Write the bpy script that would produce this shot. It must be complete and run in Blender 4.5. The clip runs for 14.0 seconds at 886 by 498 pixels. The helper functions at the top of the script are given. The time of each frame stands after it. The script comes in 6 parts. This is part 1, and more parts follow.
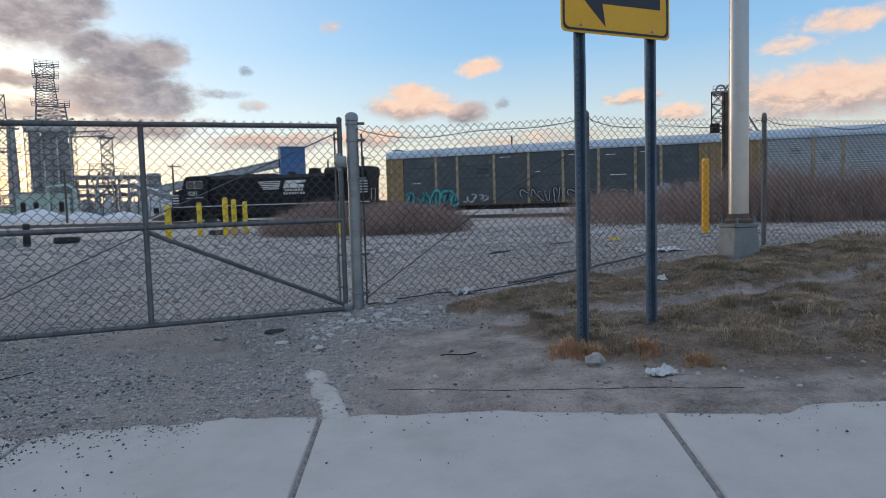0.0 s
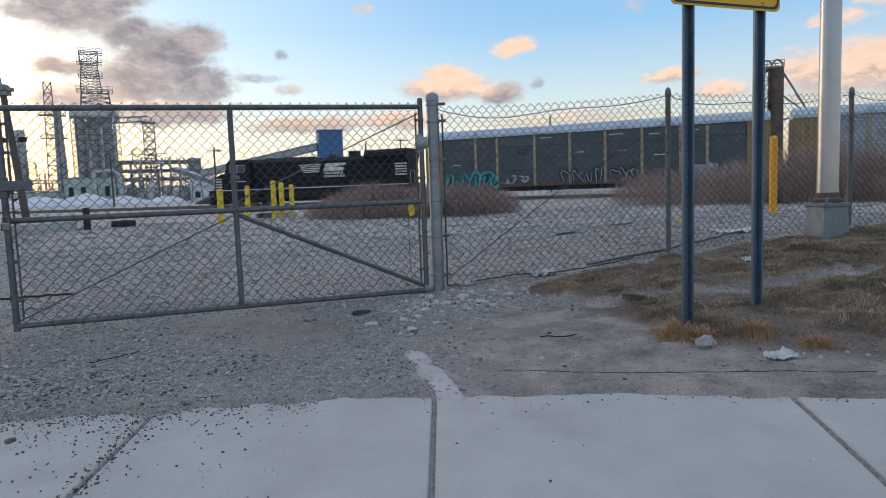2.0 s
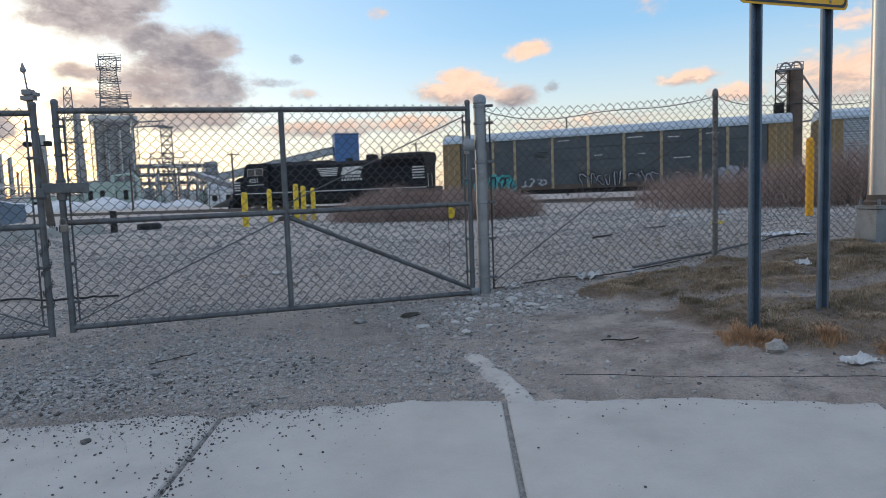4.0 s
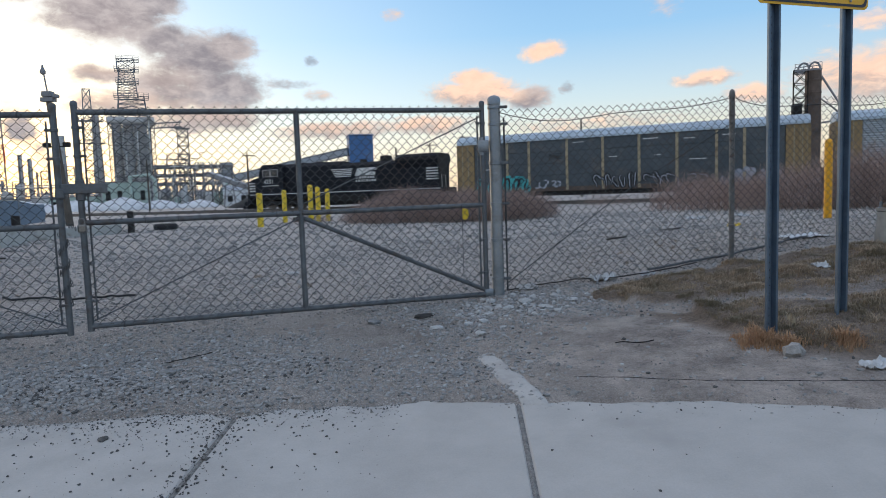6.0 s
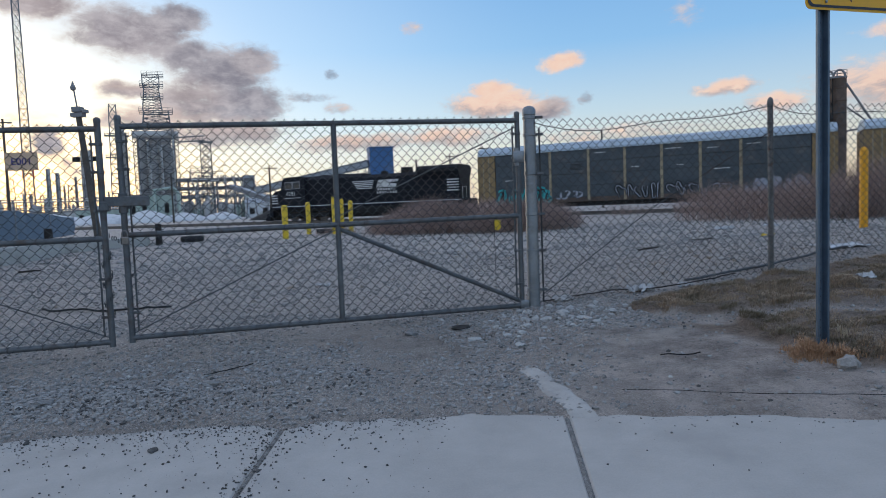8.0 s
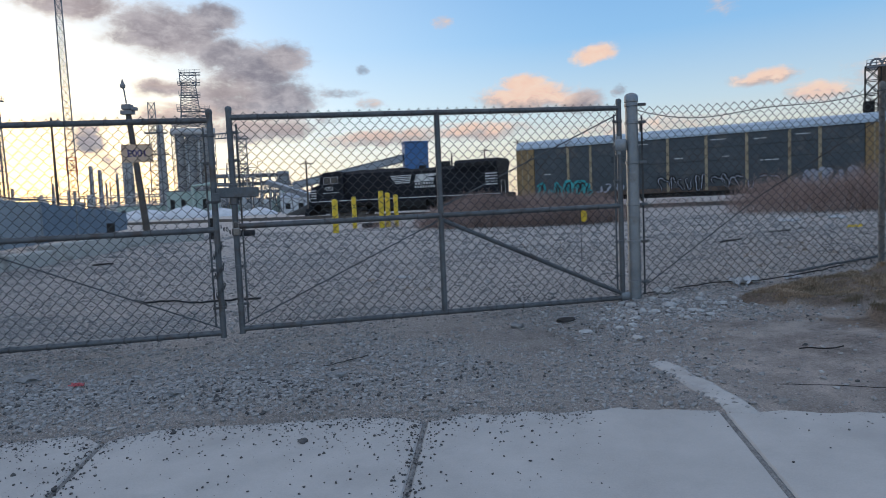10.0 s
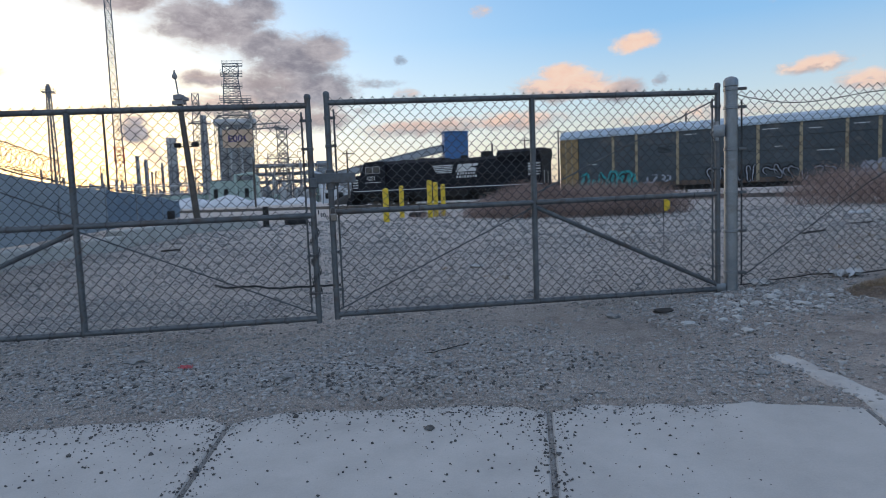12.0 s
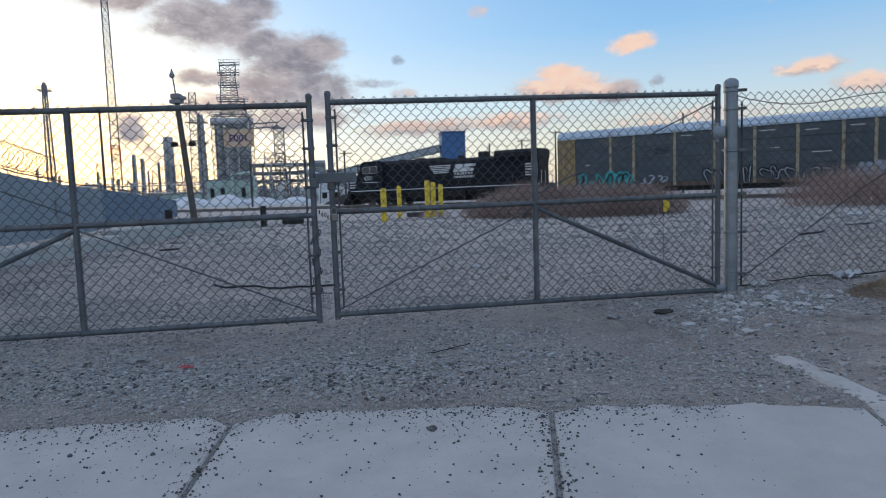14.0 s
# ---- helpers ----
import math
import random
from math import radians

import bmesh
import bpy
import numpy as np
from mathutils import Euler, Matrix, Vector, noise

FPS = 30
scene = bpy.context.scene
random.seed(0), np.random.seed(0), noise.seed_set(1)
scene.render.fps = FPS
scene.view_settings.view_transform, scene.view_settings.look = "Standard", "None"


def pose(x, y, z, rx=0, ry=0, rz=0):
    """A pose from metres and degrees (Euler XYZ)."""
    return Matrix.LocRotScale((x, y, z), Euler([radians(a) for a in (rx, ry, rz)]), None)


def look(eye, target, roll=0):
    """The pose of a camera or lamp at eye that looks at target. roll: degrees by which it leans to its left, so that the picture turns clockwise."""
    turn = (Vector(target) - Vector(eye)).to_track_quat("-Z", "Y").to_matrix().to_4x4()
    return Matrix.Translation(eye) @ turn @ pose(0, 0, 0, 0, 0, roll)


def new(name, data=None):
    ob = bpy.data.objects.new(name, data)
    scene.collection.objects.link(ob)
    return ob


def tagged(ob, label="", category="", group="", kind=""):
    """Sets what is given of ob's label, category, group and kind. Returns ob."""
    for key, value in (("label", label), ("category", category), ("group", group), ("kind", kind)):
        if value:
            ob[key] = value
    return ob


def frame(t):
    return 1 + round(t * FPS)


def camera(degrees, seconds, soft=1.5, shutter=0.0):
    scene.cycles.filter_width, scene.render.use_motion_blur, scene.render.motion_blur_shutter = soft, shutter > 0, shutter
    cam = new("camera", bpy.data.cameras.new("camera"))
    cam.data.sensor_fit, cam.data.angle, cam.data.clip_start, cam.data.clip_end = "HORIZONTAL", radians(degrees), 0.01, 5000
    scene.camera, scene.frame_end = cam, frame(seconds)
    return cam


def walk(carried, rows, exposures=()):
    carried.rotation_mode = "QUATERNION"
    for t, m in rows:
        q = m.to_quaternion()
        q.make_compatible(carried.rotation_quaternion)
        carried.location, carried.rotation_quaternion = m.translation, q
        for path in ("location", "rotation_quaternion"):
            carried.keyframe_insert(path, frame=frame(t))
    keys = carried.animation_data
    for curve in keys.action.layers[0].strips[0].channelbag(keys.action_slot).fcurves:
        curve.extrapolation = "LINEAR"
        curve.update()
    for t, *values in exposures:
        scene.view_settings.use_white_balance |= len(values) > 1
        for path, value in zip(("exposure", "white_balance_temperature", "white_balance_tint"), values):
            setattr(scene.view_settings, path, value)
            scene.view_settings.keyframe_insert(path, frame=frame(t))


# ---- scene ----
cam = camera(69.2, 14.0, soft=0.9)
PATH = [
    (0, (-0.34, 1.009, 1.419), (-0.15, 2.995, 1.286), -1.6),
    (0.5, (-0.382, 1.017, 1.42), (-0.214, 3.004, 1.271), -1.6),
    (1, (-0.48, 1.037, 1.419), (-0.324, 3.023, 1.244), -1.7),
    (1.5, (-0.614, 1.062, 1.418), (-0.496, 3.048, 1.216), -2.0),
    (2, (-0.791, 1.075, 1.423), (-0.71, 3.064, 1.238), -2.0),
    (2.5, (-0.983, 1.098, 1.423), (-0.903, 3.089, 1.251), -2.1),
    (3, (-1.096, 1.115, 1.423), (-1.026, 3.107, 1.258), -2.1),
    (5.5, (-1.115, 1.118, 1.419), (-1.111, 3.109, 1.231), -1.9),
    (6, (-1.114, 1.117, 1.422), (-1.117, 3.11, 1.254), -1.9),
    (6.5, (-1.118, 1.113, 1.424), (-1.134, 3.109, 1.296), -2.0),
    (7, (-1.12, 1.116, 1.426), (-1.137, 3.112, 1.314), -2.0),
    (7.5, (-1.152, 1.122, 1.42), (-1.202, 3.117, 1.297), -2.2),
    (8, (-1.268, 1.136, 1.424), (-1.33, 3.131, 1.293), -2.2),
    (10.5, (-2.059, 1.206, 1.408), (-2.256, 3.19, 1.258), -2.5),
    (11, (-2.195, 1.216, 1.404), (-2.427, 3.196, 1.245), -2.4),
    (11.5, (-2.323, 1.215, 1.402), (-2.578, 3.192, 1.235), -2.2),
    (12, (-2.403, 1.214, 1.401), (-2.675, 3.188, 1.232), -2.2),
    (12.5, (-2.439, 1.216, 1.402), (-2.719, 3.189, 1.234), -2.1),
    (13, (-2.435, 1.216, 1.405), (-2.719, 3.189, 1.239), -2.0),
    (13.5, (-2.437, 1.216, 1.402), (-2.706, 3.191, 1.238), -1.9),
    (14, (-2.436, 1.212, 1.403), (-2.698, 3.187, 1.234), -2.0),
]
walk(cam, [(t, look(eye, target, roll)) for t, eye, target, roll in PATH],
     [(0, -0.14, 6280, 10), (3, 0.0, 6450, 10), (6.5, -0.03, 6400, 10), (7, -0.13, 6200, 10), (8, -0.26, 5950, 10), (10.5, -0.24, 5950, 10), (14, -0.22, 5970, 10)])

SKY = 1.12

# ---- world and light ----
def nodes_of(tree):
    tree.nodes.clear()
    return tree.nodes, tree.links


class Graph:
    """A small writer of node trees."""

    def __init__(self, tree):
        self.tree, (self.n, self.l) = tree, nodes_of(tree)

    def put(self, sock, value):
        if isinstance(value, bpy.types.NodeSocket):
            self.l.new(value, sock)
        elif isinstance(value, (tuple, list)) and len(value) == 3 and sock.type == "RGBA":
            sock.default_value = (*value, 1)
        else:
            sock.default_value = value

    def math(self, op, *args, clamp=False):
        node = self.n.new("ShaderNodeMath")
        node.operation, node.use_clamp = op, clamp
        for i, a in enumerate(args):
            self.put(node.inputs[i], a)
        return node.outputs[0]

    def vmath(self, op, *args):
        node = self.n.new("ShaderNodeVectorMath")
        node.operation = op
        for i, a in enumerate(args):
            self.put(node.inputs[i], a)
        return node.outputs[0]

    def mix(self, fac, a, b, blend="MIX"):
        node = self.n.new("ShaderNodeMix")
        node.data_type, node.blend_type = "RGBA", blend
        self.put(node.inputs[0], fac), self.put(node.inputs[6], a), self.put(node.inputs[7], b)
        return node.outputs[2]

    def noise(self, scale, detail=4, rough=0.55, vector=None, distort=0.0):
        node = self.n.new("ShaderNodeTexNoise")
        node.inputs["Scale"].default_value, node.inputs["Detail"].default_value = scale, detail
        node.inputs["Roughness"].default_value, node.inputs["Distortion"].default_value = rough, distort
        if vector is not None:
            self.l.new(vector, node.inputs["Vector"])
        return node.outputs["Fac"]

    def ramp(self, fac, *stops):
        node = self.n.new("ShaderNodeValToRGB")
        self.put(node.inputs[0], fac)
        e = node.color_ramp.elements
        while len(e) < len(stops):
            e.new(0.5)
        for el, (p, c) in zip(e, stops):
            el.position, el.color = p, (*c, 1) if isinstance(c, (tuple, list)) else (c, c, c, 1)
        return node.outputs[0]

    def smooth(self, x, lo, hi):
        node = self.n.new("ShaderNodeMapRange")
        node.interpolation_type = "SMOOTHSTEP"
        self.put(node.inputs[0], x)
        node.inputs[1].default_value, node.inputs[2].default_value = lo, hi
        return node.outputs[0]


SUN_AZ, SUN_EL = -42.0, 4.0            # degrees right of the y axis, degrees up
# clouds: azimuth, elevation, half width, half height (degrees), warmth, thickness
CLOUDS = [
    (-26.5, 14.4, 5.6, 2.3, 0.08, 1.0), (-23.2, 15.6, 3.0, 1.5, 0.05, 1.0), (-22.6, 12.9, 3.2, 1.7, 0.05, 0.95), (-20.2, 11.6, 4.6, 2.6, 0.05, 1.0), (-18.8, 9.2, 4.6, 2.4, 0.05, 1.0), (-22.6, 9.2, 4.2, 2.6, 0.15, 0.9),
    (-17.4, 12.6, 2.4, 1.5, 0.10, 0.95), (-33.5, 15.9, 4.6, 1.3, 0.15, 0.95), (-27.3, 10.1, 3.0, 0.9, 0.25, 0.9), (-26.0, 8.0, 5.0, 1.2, 0.40, 0.85),
    (-20.0, 6.9, 6.6, 1.5, 0.25, 0.85), (-12.9, 9.7, 2.6, 0.6, 0.05, 0.7), (-10.2, 8.8, 1.6, 0.7, 0.55, 0.6),
    (3.3, 8.8, 4.9, 1.5, 0.85, 1.0), (3.0, 10.0, 2.6, 0.9, 1.0, 1.0), (7.7, 8.2, 2.8, 1.1, 0.25, 0.95), (9.1, 11.9, 2.1, 1.0, 0.95, 1.0),
    (22.2, 8.7, 3.0, 0.8, 0.95, 0.9), (-3.9, 15.2, 1.0, 0.7, 0.6, 0.6), (11.1, 8.7, 0.6, 0.6, 0.0, 0.65),
    (36.5, 7.9, 9.5, 2.4, 0.8, 1.0), (25.9, 7.3, 2.6, 0.9, 0.9, 0.85), (37.4, 12.8, 4.2, 1.1, 0.8, 0.8),
    (33.6, 11.5, 2.6, 0.8, 0.85, 0.7), (-34.0, 7.6, 3.4, 0.9, 0.5, 0.5), (-43.0, 10.0, 3.0, 0.9, 0.6, 0.7),
    (-9.0, 5.9, 7.0, 0.9, 0.6, 0.8), (-1.3, 6.2, 5.6, 1.0, 0.8, 0.8), (13.0, 5.6, 9.0, 1.0, 0.85, 0.55),
    (-11.0, 11.8, 0.8, 0.5, 0.0, 0.65), (-14.0, 7.6, 2.2, 0.5, 0.1, 0.55), (19.2, 14.7, 1.8, 1.3, 0.6, 0.45),
    # the first two below stand for the refinery's steam plume
    (-32.7, 6.0, 1.9, 1.9, 0.0, 0.9), (-31.6, 4.0, 1.0, 1.6, 0.0, 0.7), (-2.0, 20.0, 5.0, 1.0, 0.4, 0.4),
]

world = bpy.data.worlds.new("dusk_sky")
scene.world = world
world.use_nodes = True
g = Graph(world.node_tree)
co = g.n.new("ShaderNodeTexCoord").outputs["Generated"]
sep = g.n.new("ShaderNodeSeparateXYZ")
g.l.new(co, sep.inputs[0])
az = g.math("MULTIPLY", g.math("ARCTAN2", sep.outputs[0], sep.outputs[1]), 57.2958)
el = g.math("MULTIPLY", g.math("ARCSINE", sep.outputs[2]), 57.2958)
sky = g.n.new("ShaderNodeTexSky")
sky.sky_type, sky.sun_disc = "NISHITA", False
sky.sun_elevation, sky.sun_rotation = radians(SUN_EL), radians(SUN_AZ)
sky.air_density, sky.dust_density, sky.ozone_density = 1.0, 0.6, 1.5
# clear air: pale at the horizon, blue higher up, and a glow round the hidden sun
up = g.smooth(el, -1.0, 26.0)
clear = g.ramp(up, (0.0, (0.72, 0.58, 0.42)), (0.10, (0.66, 0.60, 0.52)), (0.24, (0.50, 0.60, 0.66)), (0.55, (0.25, 0.46, 0.70)), (1.0, (0.16, 0.35, 0.64)))
da = g.math("SUBTRACT", az, SUN_AZ)
glow = g.math("SUBTRACT", 1.0, g.smooth(g.math("SQRT", g.math("ADD", g.math("MULTIPLY", da, da), g.math("MULTIPLY", g.math("MULTIPLY", el, el), 1.6))), 4.0, 34.0))
halo = g.math("SUBTRACT", 1.0, g.smooth(g.math("SQRT", g.math("ADD", g.math("MULTIPLY", da, da), g.math("MULTIPLY", g.math("MULTIPLY", el, el), 1.2))), 18.0, 56.0))
clear = g.mix(g.math("MULTIPLY", halo, 0.45), clear, (0.80, 0.92, 1.0))
clear = g.mix(g.math("POWER", glow, 1.2), clear, (1.26, 1.02, 0.68))
clear = g.mix(0.06, clear, g.mix(1.0, clear, sky.outputs[0], "ADD"))
flat = g.n.new("ShaderNodeCombineXYZ")
g.l.new(az, flat.inputs[0]), g.l.new(el, flat.inputs[1])
n1 = g.noise(0.22, 7, 0.66, flat.outputs[0])
n2 = g.noise(0.42, 6, 0.6, g.vmath("MULTIPLY", flat.outputs[0], (0.8, 1.2, 1.0)))
n3 = g.noise(0.21, 5, 0.6, g.vmath("ADD", flat.outputs[0], (37.0, 11.0, 5.0)))
n4 = g.noise(0.85, 7, 0.62, g.vmath("MULTIPLY", flat.outputs[0], (0.8, 1.5, 1.0)), 0.4)
wob_x = g.math("MULTIPLY", g.math("SUBTRACT", n1, 0.5), 3.6)
wob_y = g.math("MULTIPLY", g.math("SUBTRACT", n3, 0.5), 1.6)
ua, ue = g.math("ADD", az, wob_x), g.math("ADD", el, wob_y)
field, warm, lift = 0.0, 0.0, 0.0
for a, e, w, h, heat, thick in CLOUDS:
    x = g.math("DIVIDE", g.math("SUBTRACT", ua, a), w)
    y = g.math("DIVIDE", g.math("SUBTRACT", ue, e), h)
    d = g.math("SQRT", g.math("ADD", g.math("MULTIPLY", x, x), g.math("MULTIPLY", y, y)))
    m = g.math("MULTIPLY", g.math("SUBTRACT", 1.0, g.smooth(d, 0.25, 1.45)), thick)
    field = g.math("MAXIMUM", field, m)
    warm = g.math("MAXIMUM", warm, g.math("MULTIPLY", m, heat))
    lift = g.math("MAXIMUM", lift, g.math("MULTIPLY", g.math("ADD", m, 0.15), g.math("ADD", 0.5, g.math("MULTIPLY", y, 0.5)), clamp=True))
# ragged, billowing edges out of the soft field
ragged = g.math("ADD", field, g.math("MULTIPLY", g.math("SUBTRACT", n4, 0.5), 1.05))
mask = g.math("MULTIPLY", g.smooth(ragged, 0.22, 0.92), g.smooth(field, 0.02, 0.3))
warm = g.math("DIVIDE", warm, g.math("MAXIMUM", field, 0.05), clamp=True)
thin = g.math("SUBTRACT", 1.0, g.smooth(ragged, 0.40, 0.95))
shade = g.mix(g.smooth(g.math("ADD", g.math("MULTIPLY", n2, 0.6), g.math("MULTIPLY", n4, 0.4)), 0.36, 0.66), (0.20, 0.205, 0.25), (0.50, 0.475, 0.49))
bright = g.mix(n4, (0.95, 0.56, 0.40), (1.0, 0.80, 0.62))
crest = g.smooth(g.math("ADD", lift, g.math("MULTIPLY", g.math("SUBTRACT", n4, 0.5), 1.1)), 0.15, 0.62)
cloud = g.mix(g.math("ADD", g.math("MULTIPLY", warm, g.math("ADD", 0.42, g.math("MULTIPLY", crest, 0.75))), g.math("MULTIPLY", g.math("MULTIPLY", crest, glow), 0.20), clamp=True), shade, bright)
cloud = g.mix(g.math("MULTIPLY", thin, g.math("MULTIPLY", glow, 0.9)), cloud, (1.25, 0.98, 0.66))
final = g.mix(mask, clear, cloud)
# unseen broken pale cloud, added high overhead to lift the ambient light
high = g.math("MULTIPLY", g.smooth(el, 24.0, 40.0), g.smooth(g.noise(2.2, 5, 0.6, co), 0.36, 0.6))
final = g.mix(g.math("MULTIPLY", high, 0.9), final, (0.86, 0.84, 0.86))
# the ground's own grey below the horizon
final = g.mix(g.smooth(el, -3.0, -0.5), (0.16, 0.15, 0.15), final)
bg = g.n.new("ShaderNodeBackground")
g.l.new(final, bg.inputs[0])
bg.inputs[1].default_value = SKY
out = g.n.new("ShaderNodeOutputWorld")
g.l.new(bg.outputs[0], out.inputs[0])

sun = new("sun", bpy.data.lights.new("sun", "SUN"))
sun.data.energy, sun.data.angle, sun.data.color = 0.5, radians(12), (1.0, 0.78, 0.55)
sun.matrix_world = look((0, 0, 0), (-math.sin(radians(SUN_AZ)), -math.cos(radians(SUN_AZ)), -math.tan(radians(SUN_EL + 4))))


# ---- materials ----
def material(name, low, high, rough=0.8, metal=0.0, scale=6.0, fine=60.0, bump=0.15, dist=0.01, stain=None, stain_scale=1.2, stain_at=(0.52, 0.68), coat=0.0, spec=0.5, island=0.0):
    """A painted, earthen or metal surface: two scales of variation, a stain and a fine relief."""
    m = bpy.data.materials.new(name)
    m.use_nodes = True
    q = Graph(m.node_tree)
    tc = q.n.new("ShaderNodeTexCoord").outputs["Object"]
    big, small = q.noise(scale, 5, 0.6, tc), q.noise(fine, 3, 0.6, tc)
    fac = q.math("ADD", q.math("MULTIPLY", big, 0.65), q.math("MULTIPLY", small, 0.35))
    col = q.ramp(fac, (0.34, low), (0.66, high))
    if island:
        info = q.n.new("ShaderNodeNewGeometry")
        col = q.mix(q.math("MULTIPLY", info.outputs["Random Per Island"], island), col, tuple(min(1, c * 2.2) for c in high))
    if stain is not None:
        patch = q.smooth(q.noise(stain_scale, 6, 0.65, tc), *stain_at)
        col = q.mix(q.math("MULTIPLY", patch, 0.75), col, stain)
    p = q.n.new("ShaderNodeBsdfPrincipled")
    q.l.new(col, p.inputs["Base Color"])
    q.l.new(q.math("ADD", rough - 0.08, q.math("MULTIPLY", small, 0.16), clamp=True), p.inputs["Roughness"])
    p.inputs["Metallic"].default_value, p.inputs["Coat Weight"].default_value = metal, coat
    p.inputs["Specular IOR Level"].default_value = spec
    if bump:
        b = q.n.new("ShaderNodeBump")
        b.inputs["Strength"].default_value, b.inputs["Distance"].default_value = bump, dist
        q.l.new(fac, b.inputs["Height"])
        q.l.new(b.outputs[0], p.inputs["Normal"])
    o = q.n.new("ShaderNodeOutputMaterial")
    q.l.new(p.outputs[0], o.inputs[0])
    return m


GALV = material("galvanised_steel", (0.20, 0.22, 0.24), (0.34, 0.36, 0.38), 0.5, 0.6, 5, 90, 0.1, 0.002, (0.16, 0.14, 0.12), 3)
RUSTPOST = material("rust_flecked_post", (0.13, 0.127, 0.123), (0.25, 0.24, 0.23), 0.7, 0.3, 8, 70, 0.2, 0.003, (0.10, 0.06, 0.04), 14, (0.55, 0.66))
GATE = material("weathered_gate_pipe", (0.09, 0.098, 0.108), (0.17, 0.18, 0.19), 0.6, 0.4, 7, 80, 0.15, 0.002, (0.10, 0.075, 0.06), 5)
WIRE = material("fence_wire", (0.042, 0.046, 0.05), (0.095, 0.10, 0.105), 0.6, 0.5, 9, 60, 0.0, 0.0, (0.09, 0.06, 0.045), 2)
POLE = material("pole_steel", (0.40, 0.385, 0.385), (0.50, 0.48, 0.475), 0.36, 0.75, 2, 60, 0.06, 0.002, (0.35, 0.34, 0.33), 2)
SHOE = material("cast_pole_base", (0.15, 0.165, 0.18), (0.25, 0.27, 0.285), 0.6, 0.3, 5, 70, 0.2, 0.004, (0.14, 0.12, 0.10), 4)
SIGNPOST = material("sign_channel_post", (0.075, 0.11, 0.155), (0.13, 0.175, 0.23), 0.5, 0.5, 6, 90, 0.1, 0.002)
SIGNYEL = material("sign_yellow", (0.74, 0.37, 0.004), (0.82, 0.43, 0.008), 0.4, 0.0, 2, 40, 0.02, 0.001)
SIGNBLK = material("sign_black", (0.012, 0.013, 0.025), (0.02, 0.02, 0.035), 0.45, 0.0, 2, 40, 0.02, 0.001)
SAFETY = material("bollard_yellow", (0.72, 0.48, 0.02), (0.82, 0.58, 0.04), 0.5, 0.0, 4, 60, 0.1, 0.003, (0.42, 0.30, 0.08), 5, (0.6, 0.75))
ORANGE = material("bollard_amber", (0.76, 0.34, 0.006), (0.84, 0.40, 0.012), 0.5, 0.0, 4, 60, 0.1, 0.003, (0.30, 0.09, 0.02), 6, (0.62, 0.76))
CONCRETE = material("pavement_concrete", (0.375, 0.352, 0.331), (0.465, 0.438, 0.412), 0.85, 0.0, 3.4, 110, 0.4, 0.004, (0.34, 0.32, 0.303), 2.4, (0.5, 0.8))
BARRIER = material("barrier_concrete", (0.36, 0.355, 0.33), (0.50, 0.49, 0.455), 0.85, 0.0, 3, 50, 0.3, 0.006, (0.20, 0.18, 0.15), 2)


